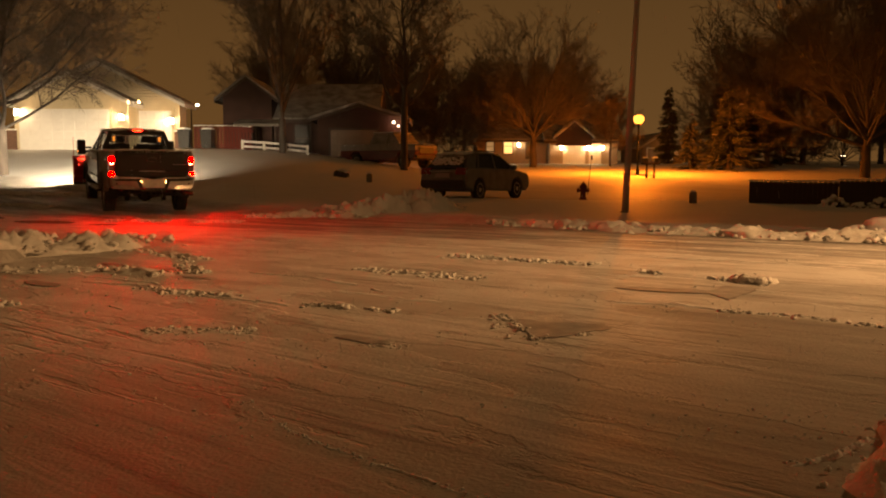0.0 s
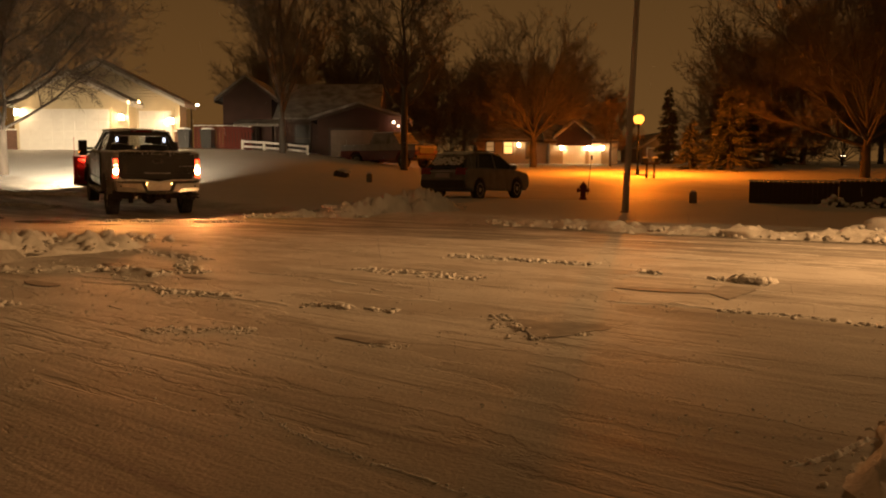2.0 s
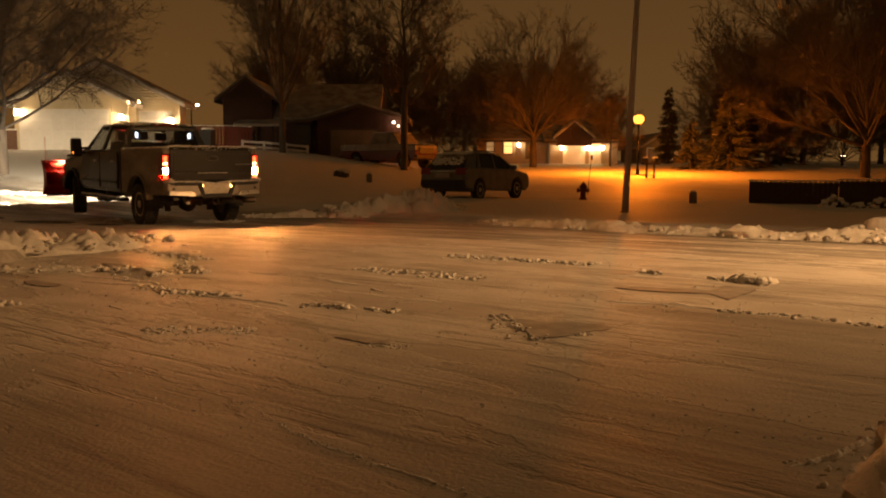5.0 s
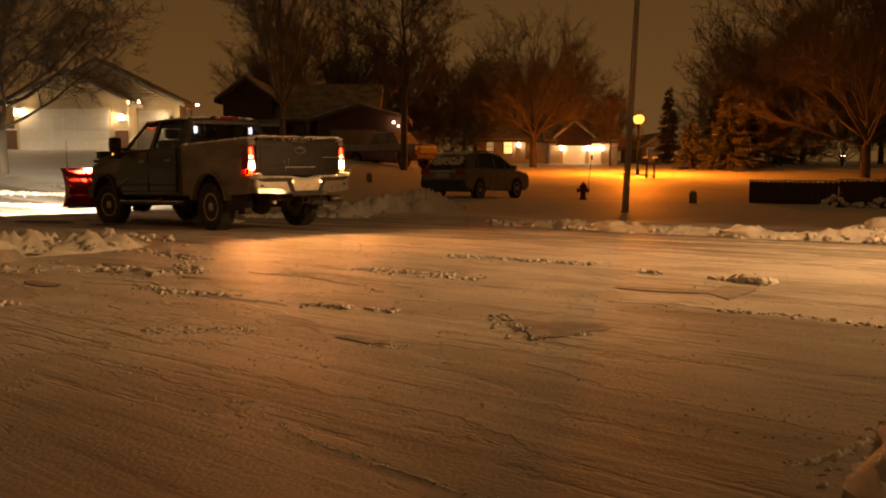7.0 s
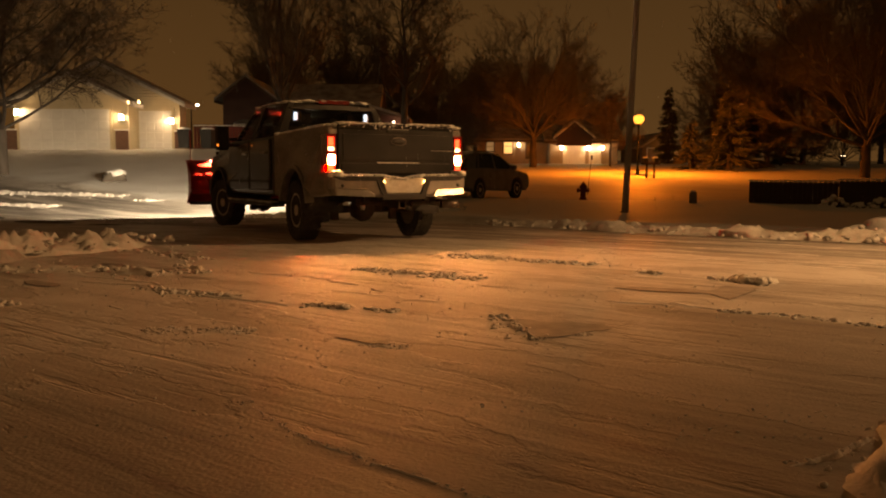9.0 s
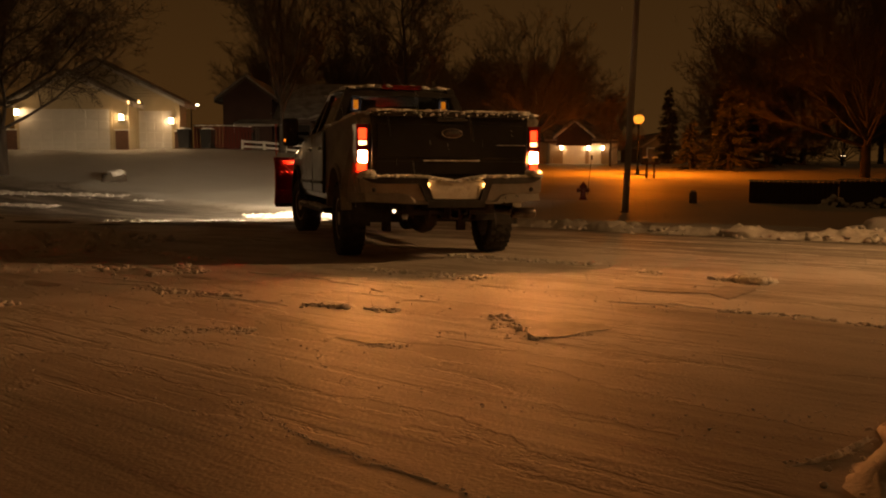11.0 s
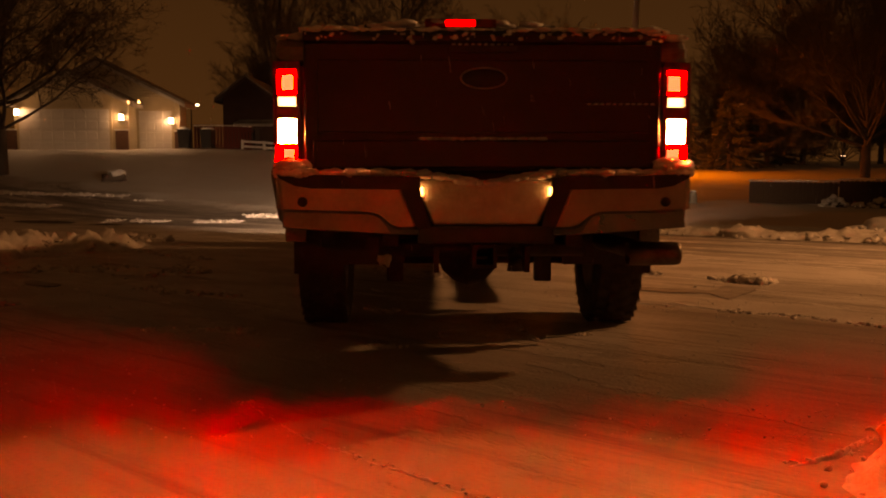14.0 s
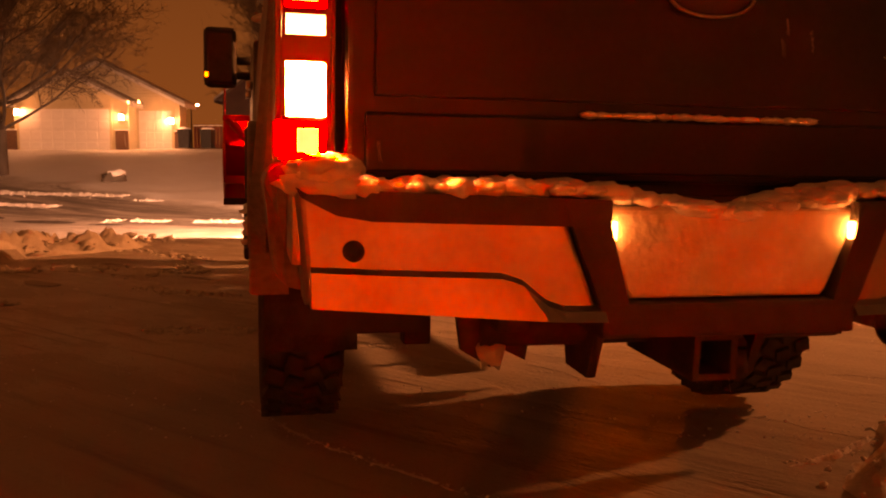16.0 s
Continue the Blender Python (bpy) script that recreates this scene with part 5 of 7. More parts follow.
for i, (x, y, hh, rr) in enumerate(((25.5, 68, 13.0, 5.0), (30.0, 72, 14.5, 5.5), (34.0, 70, 13.5, 5.5), (38.5, 76, 15.0, 6.0), (29.0, 84, 12.0, 5.0))):
    bare_tree(x, y, hh, rr, 0.26, 2.0, 300 + i, "tall bare tree at the back of the dark yard", 13, 0.1, 0.9, 2, 0.016, 50)
for i, (x, y, hh, rr) in enumerate(((25.0, 64, 5.0, 3.6), (30.5, 66, 5.6, 3.8), (36.0, 68, 5.6, 3.8))):
    bare_tree(x, y, hh, rr, 0.12, 0.4, 320 + i, "low thicket of bare stems at the back of the dark yard", 16, 0.05, 0.9, 2, 0.014, 64)


def conifer(x, y, height, radius, seed, snow=0.0):
    """A spruce: trunk and drooping tiers of needle sprays."""
    rng = random.Random(seed)
    tree = thing("conifer", pose(x, y, lie(x, y) - 0.05), "dark spruce with snow-dusted drooping branches", "tree", "spruces")
    bm = bmesh.new()
    tube(bm, (0, 0, 0), (0, 0, height * 0.97), 0.16, 0.02, 8)
    part("trunk", bm, BARK, tree)
    verts, faces = [], []
    tiers = int(height * 7)
    for t in range(tiers):
        z = 0.35 + (height - 0.4) * (t + rng.uniform(-0.9, 0.9)) / tiers
        reach = radius * (1 - t / tiers) ** 0.85 + 0.08
        for b in range(6):
            a, z = rng.uniform(0, math.tau), z + rng.gauss(0, 0.12)
            L = reach * rng.uniform(0.65, 1.15)
            way = Vector((math.cos(a), math.sin(a), -0.28 + 0.3 * t / tiers))
            for k in range(int(8 + L * 8)):
                f = rng.uniform(0.15, 1.0)
                c = Vector((0, 0, z)) + way * L * f + Vector((0, 0, 0.12 * f * f * L))
                s = 0.10 + 0.14 * (1 - f) + 0.05
                out = Vector((way.x, way.y, rng.uniform(-0.9, 0.1))).normalized()
                side = out.cross(Vector((rng.uniform(-1, 1), rng.uniform(-1, 1), 1))).normalized()
                base = len(verts)
                verts += [c - side * s * 0.35, c + side * s * 0.35, c + out * s * 2.0]
                faces.append((base, base + 1, base + 2))
    data = bpy.data.meshes.new("crown")
    data.from_pydata(verts, [], faces)
    data.materials.append(NEEDLES)
    if snow:
        data.materials.append(SNOW)
        data.polygons.foreach_set("material_index", [1 if rng.random() < snow else 0 for _ in faces])
    new("crown", data).parent = tree


conifer(18.2, 55.0, 5.6, 1.9, 5, 0.012)
conifer(16.3, 57.0, 3.0, 1.1, 6, 0.03)
conifer(19.8, 76.0, 6.5, 1.2, 7)
conifer(20.8, 59.0, 5.0, 1.7, 8)
for i, (x, y, hh, rr) in enumerate(((24.5, 72, 5.2, 2.1), (28.2, 72, 5.6, 2.2), (25.0, 78, 7.2, 2.6))):
    conifer(x, y, hh, rr, 70 + i)

# ---- street furniture ----


SODIUM_GLASS = glow("sodium_globe", (1.0, 0.36, 0.04), 3.2)


def post_top_lamp():
    x, y = 11.27, 50.0
    z = lie(x, y)
    ob = thing("street_lamp", pose(x, y, z), "post-top street lamp glowing sodium orange", "street lamp", "street lamps")
    bm = bmesh.new()
    tube(bm, (0, 0, -0.2), (0, 0, 2.95), 0.07, 0.05, 12)
    lathe(bm, [(0.11, -0.1), (0.11, 0.35), (0.07, 0.42), (0.05, 0.45)], "z", seg=14)
    part("post", bm, BLACK_PLASTIC, ob)
    bm = bmesh.new()
    lathe(bm, [(0.06, 2.90), (0.15, 2.98), (0.17, 3.01), (0.12, 3.02)], "z", seg=20)
    lathe(bm, [(0.12, 3.52), (0.08, 3.57), (0.0, 3.60)], "z", seg=16)
    part("fitter", bm, STEEL, ob)
    bm = bmesh.new()
    lathe(bm, [(0.12, 3.02), (0.22, 3.08), (0.29, 3.18), (0.31, 3.28), (0.305, 3.355)], "z", seg=24)
    g = part("globe", bm, SODIUM_GLASS, ob, "glowing orange globe")
    g.visible_shadow = False
    bm = bmesh.new()
    lathe(bm, [(0.304, 3.357), (0.28, 3.41), (0.22, 3.47), (0.12, 3.52)], "z", seg=24)
    part("globe_cap", bm, SODIUM_GLASS, ob, "glowing orange upper globe")


post_top_lamp()


def tall_pole(x, y, lean_x, height, label, arm=None):
    z = lie(x, y)
    ob = thing("street_lamp", pose(x, y, z), label, "street lamp", "street lamps")
    bm = bmesh.new()
    tube(bm, (0, 0, -0.1), (lean_x, 0, height), 0.085, 0.05, 16)
    part("pole", bm, mat("galvanised_pole", (0.50, 0.48, 0.45), (0.38, 0.36, 0.34), rough=0.55, metal=0.0, scale=6.0, stretch=(1, 1, 0.2)), ob)
    bm = bmesh.new()
    lathe(bm, [(0.15, -0.05), (0.15, 0.05), (0.11, 0.08), (0.10, 0.14)], "z", seg=14)
    part("base_collar", bm, LAMP_OFF, ob)
    bm = bmesh.new()
    a = Vector((lean_x, 0, height - 0.1))
    b = a + Vector(arm)
    tube(bm, a, b, 0.045, 0.035, 10)
    part("arm", bm, STEEL, ob)
    bm = bmesh.new()
    w = Vector(arm).normalized() * 0.3
    tube(bm, b - w * 0.2, b + w, 0.09, 0.15, 12)
    head = part("lamp_head", bm, STEEL, ob)
    return ob


tall_pole(4.42, 20.9, 0.32, 9.0, "tall grey street lamp pole at the corner", (-0.6, -0.8, 0.35))
# unseen post that only carries the added left fill
tall_pole(-11.3, 10.3, 0.0, 5.5, "made-up lamp post out of view, for the added corner light", (0.5, 0.08, 0.05))
tall_pole(10.15, 8.4, 0.0, 5.3, "street lamp post beside the street", (-0.5, 0.08, 0.05))


def hydrant(x, y):
    ob = thing("fire_hydrant", pose(x, y, lie(x, y) + 0.02), "dark red fire hydrant with a marker rod in snow", "fire hydrant")
    red = mat("hydrant_paint", (0.20, 0.03, 0.02), (0.12, 0.02, 0.016), rough=0.5, scale=10.0)
    bm = bmesh.new()
    lathe(bm, [(0.13, -0.1), (0.13, 0.08), (0.10, 0.10), (0.10, 0.42), (0.14, 0.44), (0.14, 0.47), (0.12, 0.52), (0.07, 0.60), (0.03, 0.62), (0.03, 0.67), (0.0, 0.675)], "z", seg=18)
    part("body", bm, red, ob)
    for d in ((-0.2, 0, 0), (0.2, 0, 0), (0, -0.2, 0)):
        bm = bmesh.new()
        tube(bm, (0, 0, 0.36), (d[0], d[1], 0.36), 0.06, 0.06, 10)
        tube(bm, (d[0] * 0.85, d[1] * 0.85, 0.36), (d[0] * 1.1, d[1] * 1.1, 0.36), 0.08, 0.08, 8)
        part("outlet", bm, red, ob)
    bm = bmesh.new()
    tube(bm, (0.17, 0.05, 0.2), (0.30, 0.05, 1.62), 0.012, seg=5)
    box(bm, 0.26, 0.34, 0.045, 0.055, 1.45, 1.62)
    part("marker_rod", bm, STEEL, ob)


hydrant(5.09, 31.3)


def utility_box(x, y):
    ob = thing("utility_pedestal", pose(x, y, lie(x, y)), "grey utility pedestal standing in the snow", "utility box")
    bm = bmesh.new()
    lathe(bm, [(0.12, -0.1), (0.12, 0.36), (0.115, 0.42), (0.08, 0.46), (0.0, 0.475)], "z", seg=16)
    part("body", bm, mat("grey_pedestal", (0.22, 0.21, 0.19), (0.16, 0.15, 0.14), rough=0.6, scale=7.0), ob)
    bm = bmesh.new()
    lump(bm, (0, 0, 0.475), 0.11, 2.0, 0.3, 0.2, 2)
    part("snow_cap", bm, SNOW, ob)


utility_box(7.91, 27.2)
utility_box(-3.0, 35.0)


def mailbox(x, y):
    ob = thing("mailbox", pose(x, y, lie(x, y)), "pair of mailboxes on wooden posts with snow caps", "mailbox")
    wood = mat("post_wood", (0.16, 0.10, 0.06), (0.10, 0.07, 0.045), rough=0.8, scale=9.0, stretch=(1, 1, 0.2))
    for dx in (-0.2, 0.2):
        bm = bmesh.new()
        box(bm, dx - 0.05, dx + 0.05, -0.05, 0.05, -0.2, 1.0)
        part("post", bm, wood, ob)
    bm = bmesh.new()
    box(bm, -0.5, 0.5, -0.06, 0.06, 0.82, 0.92)
    part("crossbar", bm, wood, ob)
    for dx in (-0.3, 0.25):
        bm = bmesh.new()
        prism(bm, [(dx - 0.1, 0.93)] + [(dx + 0.1, 0.93)] + [(dx + 0.1 * math.cos(a), 1.08 + 0.1 * math.sin(a)) for a in np.linspace(0, math.pi, 9)], "y", -0.28, 0.28)
        part("box", bm, BLACK_PLASTIC, ob)
        bm = bmesh.new()
        lump(bm, (dx, 0, 1.19), 0.16, dx, 0.35, 0.3, 2)
        part("snow_cap", bm, SNOW, ob)


mailbox(11.05, 46.0)


def rail_fence(p, q, posts):
    ob = thing("rail_fence", pose(0, 0, 0), "low white two-rail fence in the snow", "fence")
    pts = [Vector(p).lerp(Vector(q), k / (posts - 1)) for k in range(posts)]
    for c in pts:
        bm = bmesh.new()
        z = lie(c.x, c.y)
        box(bm, c.x - 0.06, c.x + 0.06, c.y - 0.06, c.y + 0.06, z - 0.1, z + 0.62, 0.01, 1)
        part("post", bm, TRIM, ob)
    for a, b in zip(pts, pts[1:]):
        za, zb = lie(a.x, a.y), lie(b.x, b.y)
        for h in (0.22, 0.48):
            bm = bmesh.new()
            hexa(bm, [(a.x, a.y - 0.02, za + h), (a.x, a.y + 0.02, za + h), (a.x, a.y + 0.02, za + h + 0.11), (a.x, a.y - 0.02, za + h + 0.11)], [(b.x, b.y - 0.02, zb + h), (b.x, b.y + 0.02, zb + h), (b.x, b.y + 0.02, zb + h + 0.11), (b.x, b.y - 0.02, zb + h + 0.11)])
            part("rail", bm, TRIM, ob)


rail_fence((-10.8, 46.5, 0), (-7.3, 46.5, 0), 4)


def board_fence(p, q, height, material, label, board=0.14, gap=0.004, cap=True):
    """A tight fence of upright boards on rails, each board its own piece."""
    ob = thing("board_fence", pose(0, 0, 0), label, "fence")
    p, q = Vector(p), Vector(q)
    way = (q - p).normalized()
    turn = math.atan2(way.y, way.x)
    n = int((q - p).length / (board + gap))
    bm = bmesh.new()
    prism(bm, [(0, -0.1), (board, -0.1), (board, height - 0.05), (board / 2, height), (0, height - 0.05)], "y", -0.012, 0.012)
    data = mesh_of("board", bm, material)
    for k in range(n):
        c = p + way * (k * (board + gap))
        b = new("board", data)
        b.parent = ob
        b.matrix_basis = pose(c.x, c.y, lie(c.x, c.y) + random.uniform(-0.015, 0.015), 0, 0, math.degrees(turn))
    bm = bmesh.new()
    for h in (0.2 * height, 0.8 * height):
        za, zb = lie(p.x, p.y) + h, lie(q.x, q.y) + h
        nrm = Vector((-way.y, way.x)) * 0.05
        hexa(bm, [(p.x, p.y, za), (p.x + nrm.x, p.y + nrm.y, za), (p.x + nrm.x, p.y + nrm.y, za + 0.09), (p.x, p.y, za + 0.09)], [(q.x, q.y, zb), (q.x + nrm.x, q.y + nrm.y, zb), (q.x + nrm.x, q.y + nrm.y, zb + 0.09), (q.x, q.y, zb + 0.09)])
    part("fence_rail", bm, material, ob)
    if cap:
        bm = bmesh.new()
        for k in range(n):
            c = p + way * (k * (board + gap) + board / 2)
            lump(bm, (c.x, c.y, lie(c.x, c.y) + height + 0.015), random.uniform(0.08, 0.12), k, 0.35, 0.4, 1)
        part("snow_cap", bm, SNOW, ob)
    return ob


RED_WOOD = mat("red_fence_wood", (0.15, 0.028, 0.018), (0.10, 0.022, 0.014), rough=0.8, scale=5.0, stretch=(1, 1, 0.2))
BROWN_WOOD = mat("brown_fence_wood", (0.075, 0.05, 0.035), (0.05, 0.034, 0.025), rough=0.85, scale=5.0, stretch=(1, 1, 0.2))
board_fence((-13.7, 47.6, 0), (-10.4, 47.4, 0), 1.35, RED_WOOD, "red-brown board fence beside the garage", 0.13, 0.05, True)
board_fence((9.75, 27.4, 0), (12.1, 26.0, 0), 0.80, BROWN_WOOD, "low dark board fence capped with snow")
board_fence((11.6, 25.2, 0), (16.5, 24.6, 0), 0.86, BROWN_WOOD, "dark board fence behind snowy shrubs")


def bin_cart(x, y, turn):
    ob = thing("wheelie_bin", pose(x, y, lie(x, y) + 0.08, 0, 0, turn), "dark wheeled refuse bin with snow on its lid", "bin", "refuse bins")
    bm = bmesh.new()
    hexa(bm, [(-0.25, -0.27, 0.06), (0.25, -0.27, 0.06), (0.25, 0.27, 0.06), (-0.25, 0.27, 0.06)], [(-0.31, -0.35, 0.95), (0.31, -0.35, 0.95), (0.31, 0.35, 0.95), (-0.31, 0.35, 0.95)])
    part("body", bm, BLACK_PLASTIC, ob)
    bm = bmesh.new()
    box(bm, -0.33, 0.33, -0.38, 0.36, 0.95, 1.03, 0.025)
    tube(bm, (-0.3, 0.40, 0.98), (0.3, 0.40, 0.98), 0.02, seg=6)
    part("lid", bm, BLACK_PLASTIC, ob)
    bm = bmesh.new()
    lump(bm, (0, 0, 1.05), 0.36, x, 0.25, 0.2, 2)
    part("snow_cap", bm, SNOW, ob)
    for s in (-1, 1):
        bm = bmesh.new()
        lathe(bm, [(0.10, -0.03), (0.12, -0.02), (0.12, 0.02), (0.10, 0.03)], "x", (s * 0.27, 0.25, 0.08), 14)
        part("wheel", bm, RUBBER, ob)


bin_cart(-13.75, 46.0, 5)
bin_cart(-12.55, 46.1, -4)

# ---- parked cars ----


def parked_suv(x, y, turn):
    """Compact SUV under snow; x ahead."""
    car = thing("suv", pose(x, y, lie(x, y) + 0.02, 0, 0, turn), "grey compact SUV parked under a coat of snow", "car")
    paint = mat("grey_car_paint", (0.10, 0.097, 0.094), (0.20, 0.195, 0.19), rough=0.3, rough_b=0.6, metal=0.3, scale=3.0, coat=0.4)
    side = [(-2.20, 0.42), (-1.72, 0.28)] + arch(-1.31, 0.34, 0.40, 9, 180, 0) + [(0.9, 0.26)] + arch(1.31, 0.34, 0.40, 9, 180, 0) + [(2.05, 0.26), (2.25, 0.40), (2.27, 0.72), (2.10, 0.90), (1.15, 1.04), (-1.95, 1.10), (-2.22, 1.02), (-2.27, 0.62)]
    bm = bmesh.new()
    prism(bm, side, "y", 0.0, 0.90, 0.07)
    prism(bm, side, "y", 0.0, -0.90, 0.07)
    part("body", bm, paint, car)
    lowp = [(-2.12, 0.80), (-1.40, 0.84), (-0.28, 0.86), (1.18, 0.82)]
    topp = [(-1.50, 0.60), (-1.12, 0.64), (-0.20, 0.66), (0.35, 0.62)]
    zb, zt = 1.05, 1.55
    for s in (1, -1):
        for k, w in enumerate((0.16, 0.10, 0.09, 0.08)):
            bm = bmesh.new()
            (a, b), (c, d) = lowp[k], topp[k]
            hexa(bm, [(a, s * b, zb), (a + w, s * b, zb), (a + w, s * (b - 0.05), zb), (a, s * (b - 0.05), zb)], [(c, s * d, zt), (c + w, s * d, zt), (c + w, s * (d - 0.05), zt), (c, s * (d - 0.05), zt)])
            part("pillar", bm, paint, car)
        bm = bmesh.new()
        hexa(bm, [(-2.14, s * 0.79, zb), (-1.52, s * 0.835, zb), (-1.52, s * 0.78, zb), (-2.14, s * 0.70, zb)], [(-1.62, s * 0.60, zt - 0.05), (-1.16, s * 0.638, zt), (-1.16, s * 0.58, zt), (-1.62, s * 0.52, zt - 0.05)])
        part("rear_quarter", bm, paint, car)
    bm = bmesh.new()
    rings = []
    for px, hw, z in ((-1.86, 0.56, 1.46), (-1.66, 0.61, 1.535), (-1.3, 0.655, 1.60), (-0.75, 0.68, 1.64), (-0.2, 0.68, 1.635), (0.2, 0.655, 1.60), (0.50, 0.62, 1.54)):
        rings.append([bm.verts.new((px, k * hw, z - 0.05 * abs(k) ** 3)) for k in (-1, -0.5, 0, 0.5, 1)] + [bm.verts.new((px, k * hw, z - 0.09)) for k in (1, -1)])
    for a, b in zip(rings, rings[1:]):
        for k in range(7):
            bm.faces.new((a[k], a[(k + 1) % 7], b[(k + 1) % 7], b[k])).smooth = True
    bm.faces.new(rings[0])
    bm.faces.new(rings[-1][::-1])
    bmesh.ops.recalc_face_normals(bm, faces=bm.faces[:])
    part("roof", bm, paint, car)
    for s in (1, -1):
        for k in range(3):
            bm = bmesh.new()
            a, b, c, d = lowp[k], lowp[k + 1], topp[k + 1], topp[k]
            bm.faces.new([bm.verts.new((u + e, s * (v - 0.03), z)) for (u, v), z, e in ((a, zb, 0.08), (b, zb, 0.02), (c, zt, 0.02), (d, zt, 0.08))])
            part("side_window", bm, DARK_PANE, car)
        bm = bmesh.new()
        box(bm, 0.78, 0.95, s * 0.88, s * 1.08, 1.03, 1.18, 0.04)
        part("mirror", bm, paint, car)
        bm = bmesh.new()
        box(bm, -1.3, 0.2, s * 0.60, s * 0.63, 1.63, 1.665, 0.01)
        part("roof_rail", bm, BLACK_PLASTIC, car)
        bm = bmesh.new()
        prism(bm, [(-2.29, 0.86), (-2.10, 0.86), (-2.08, 1.08), (-2.23, 1.08)], "y", s * 0.50, s * 0.87)
        part("tail_lamp", bm, RED_LENS, car, "red tail lamp")
    for pts, nm in ((((-2.16, -0.72, 1.08), (-2.16, 0.72, 1.08), (-1.78, 0.56, 1.48), (-1.78, -0.56, 1.48)), "rear_window"), (((1.2, -0.78, 1.05), (1.2, 0.78, 1.05), (0.42, 0.6, 1.57), (0.42, -0.6, 1.57)), "windshield")):
        bm = bmesh.new()
        bm.faces.new([bm.verts.new(p) for p in pts])
        part(nm, bm, DARK_PANE, car)
    bm = bmesh.new()
    box(bm, -2.34, -2.15, -0.86, 0.86, 0.40, 0.68, 0.05)
    part("rear_bumper", bm, BLACK_PLASTIC, car)
    bm = bmesh.new()
    box(bm, -2.30, -2.25, -0.28, 0.28, 0.76, 0.90, 0.01)
    part("number_plate", bm, LAMP_OFF, car)
    bm = bmesh.new()
    box(bm, -2.29, -2.26, -0.5, 0.5, 0.955, 0.985, 0.005)
    part("chrome_strip", bm, CHROME, car)
    bm = bmesh.new()
    for k in range(260):
        u, v = random.uniform(-1.75, 0.35), random.uniform(-0.58, 0.58)
        lump(bm, (u, v, 1.625 - 0.04 * abs(v) ** 2 - 0.13 * max(0, abs(u + 0.6) - 0.45)), random.uniform(0.08, 0.13), k, 0.22, 0.3, 2)
    for k in range(140):
        u, v = random.uniform(1.2, 2.1), random.uniform(-0.75, 0.75)
        lump(bm, (u, v, 1.03 - 0.14 * (u - 1.2)), random.uniform(0.06, 0.12), k, 0.2, 0.3, 2)
    for k in range(150):
        f = 0.25 + 0.75 * random.random()
        v = random.uniform(-0.64, 0.64) * (1 - 0.2 * f)
        lump(bm, (-2.14 + 0.37 * f, v, 1.09 + 0.38 * f), random.uniform(0.03, 0.07), k, 0.6, 0.3, 2)
    part("snow_cap", bm, SNOW, car, "snow coat on roof, hood and back window")
    tyre, rim, tread = wheel_meshes(0.34, 0.22, 0.22, 36)
    for u in (-1.31, 1.31):
        for s in (1, -1):
            w = new("wheel", tyre)
            w.parent = car
            w.location = (u, s * 0.80, 0.34)
            r = new("rim", rim)
            r.parent = w
            tagged(new("tread", tread), kind="stuff").parent = w
            if s < 0:
                r.rotation_euler = (0, 0, math.pi)


parked_suv(1.22, 30.6, 57)


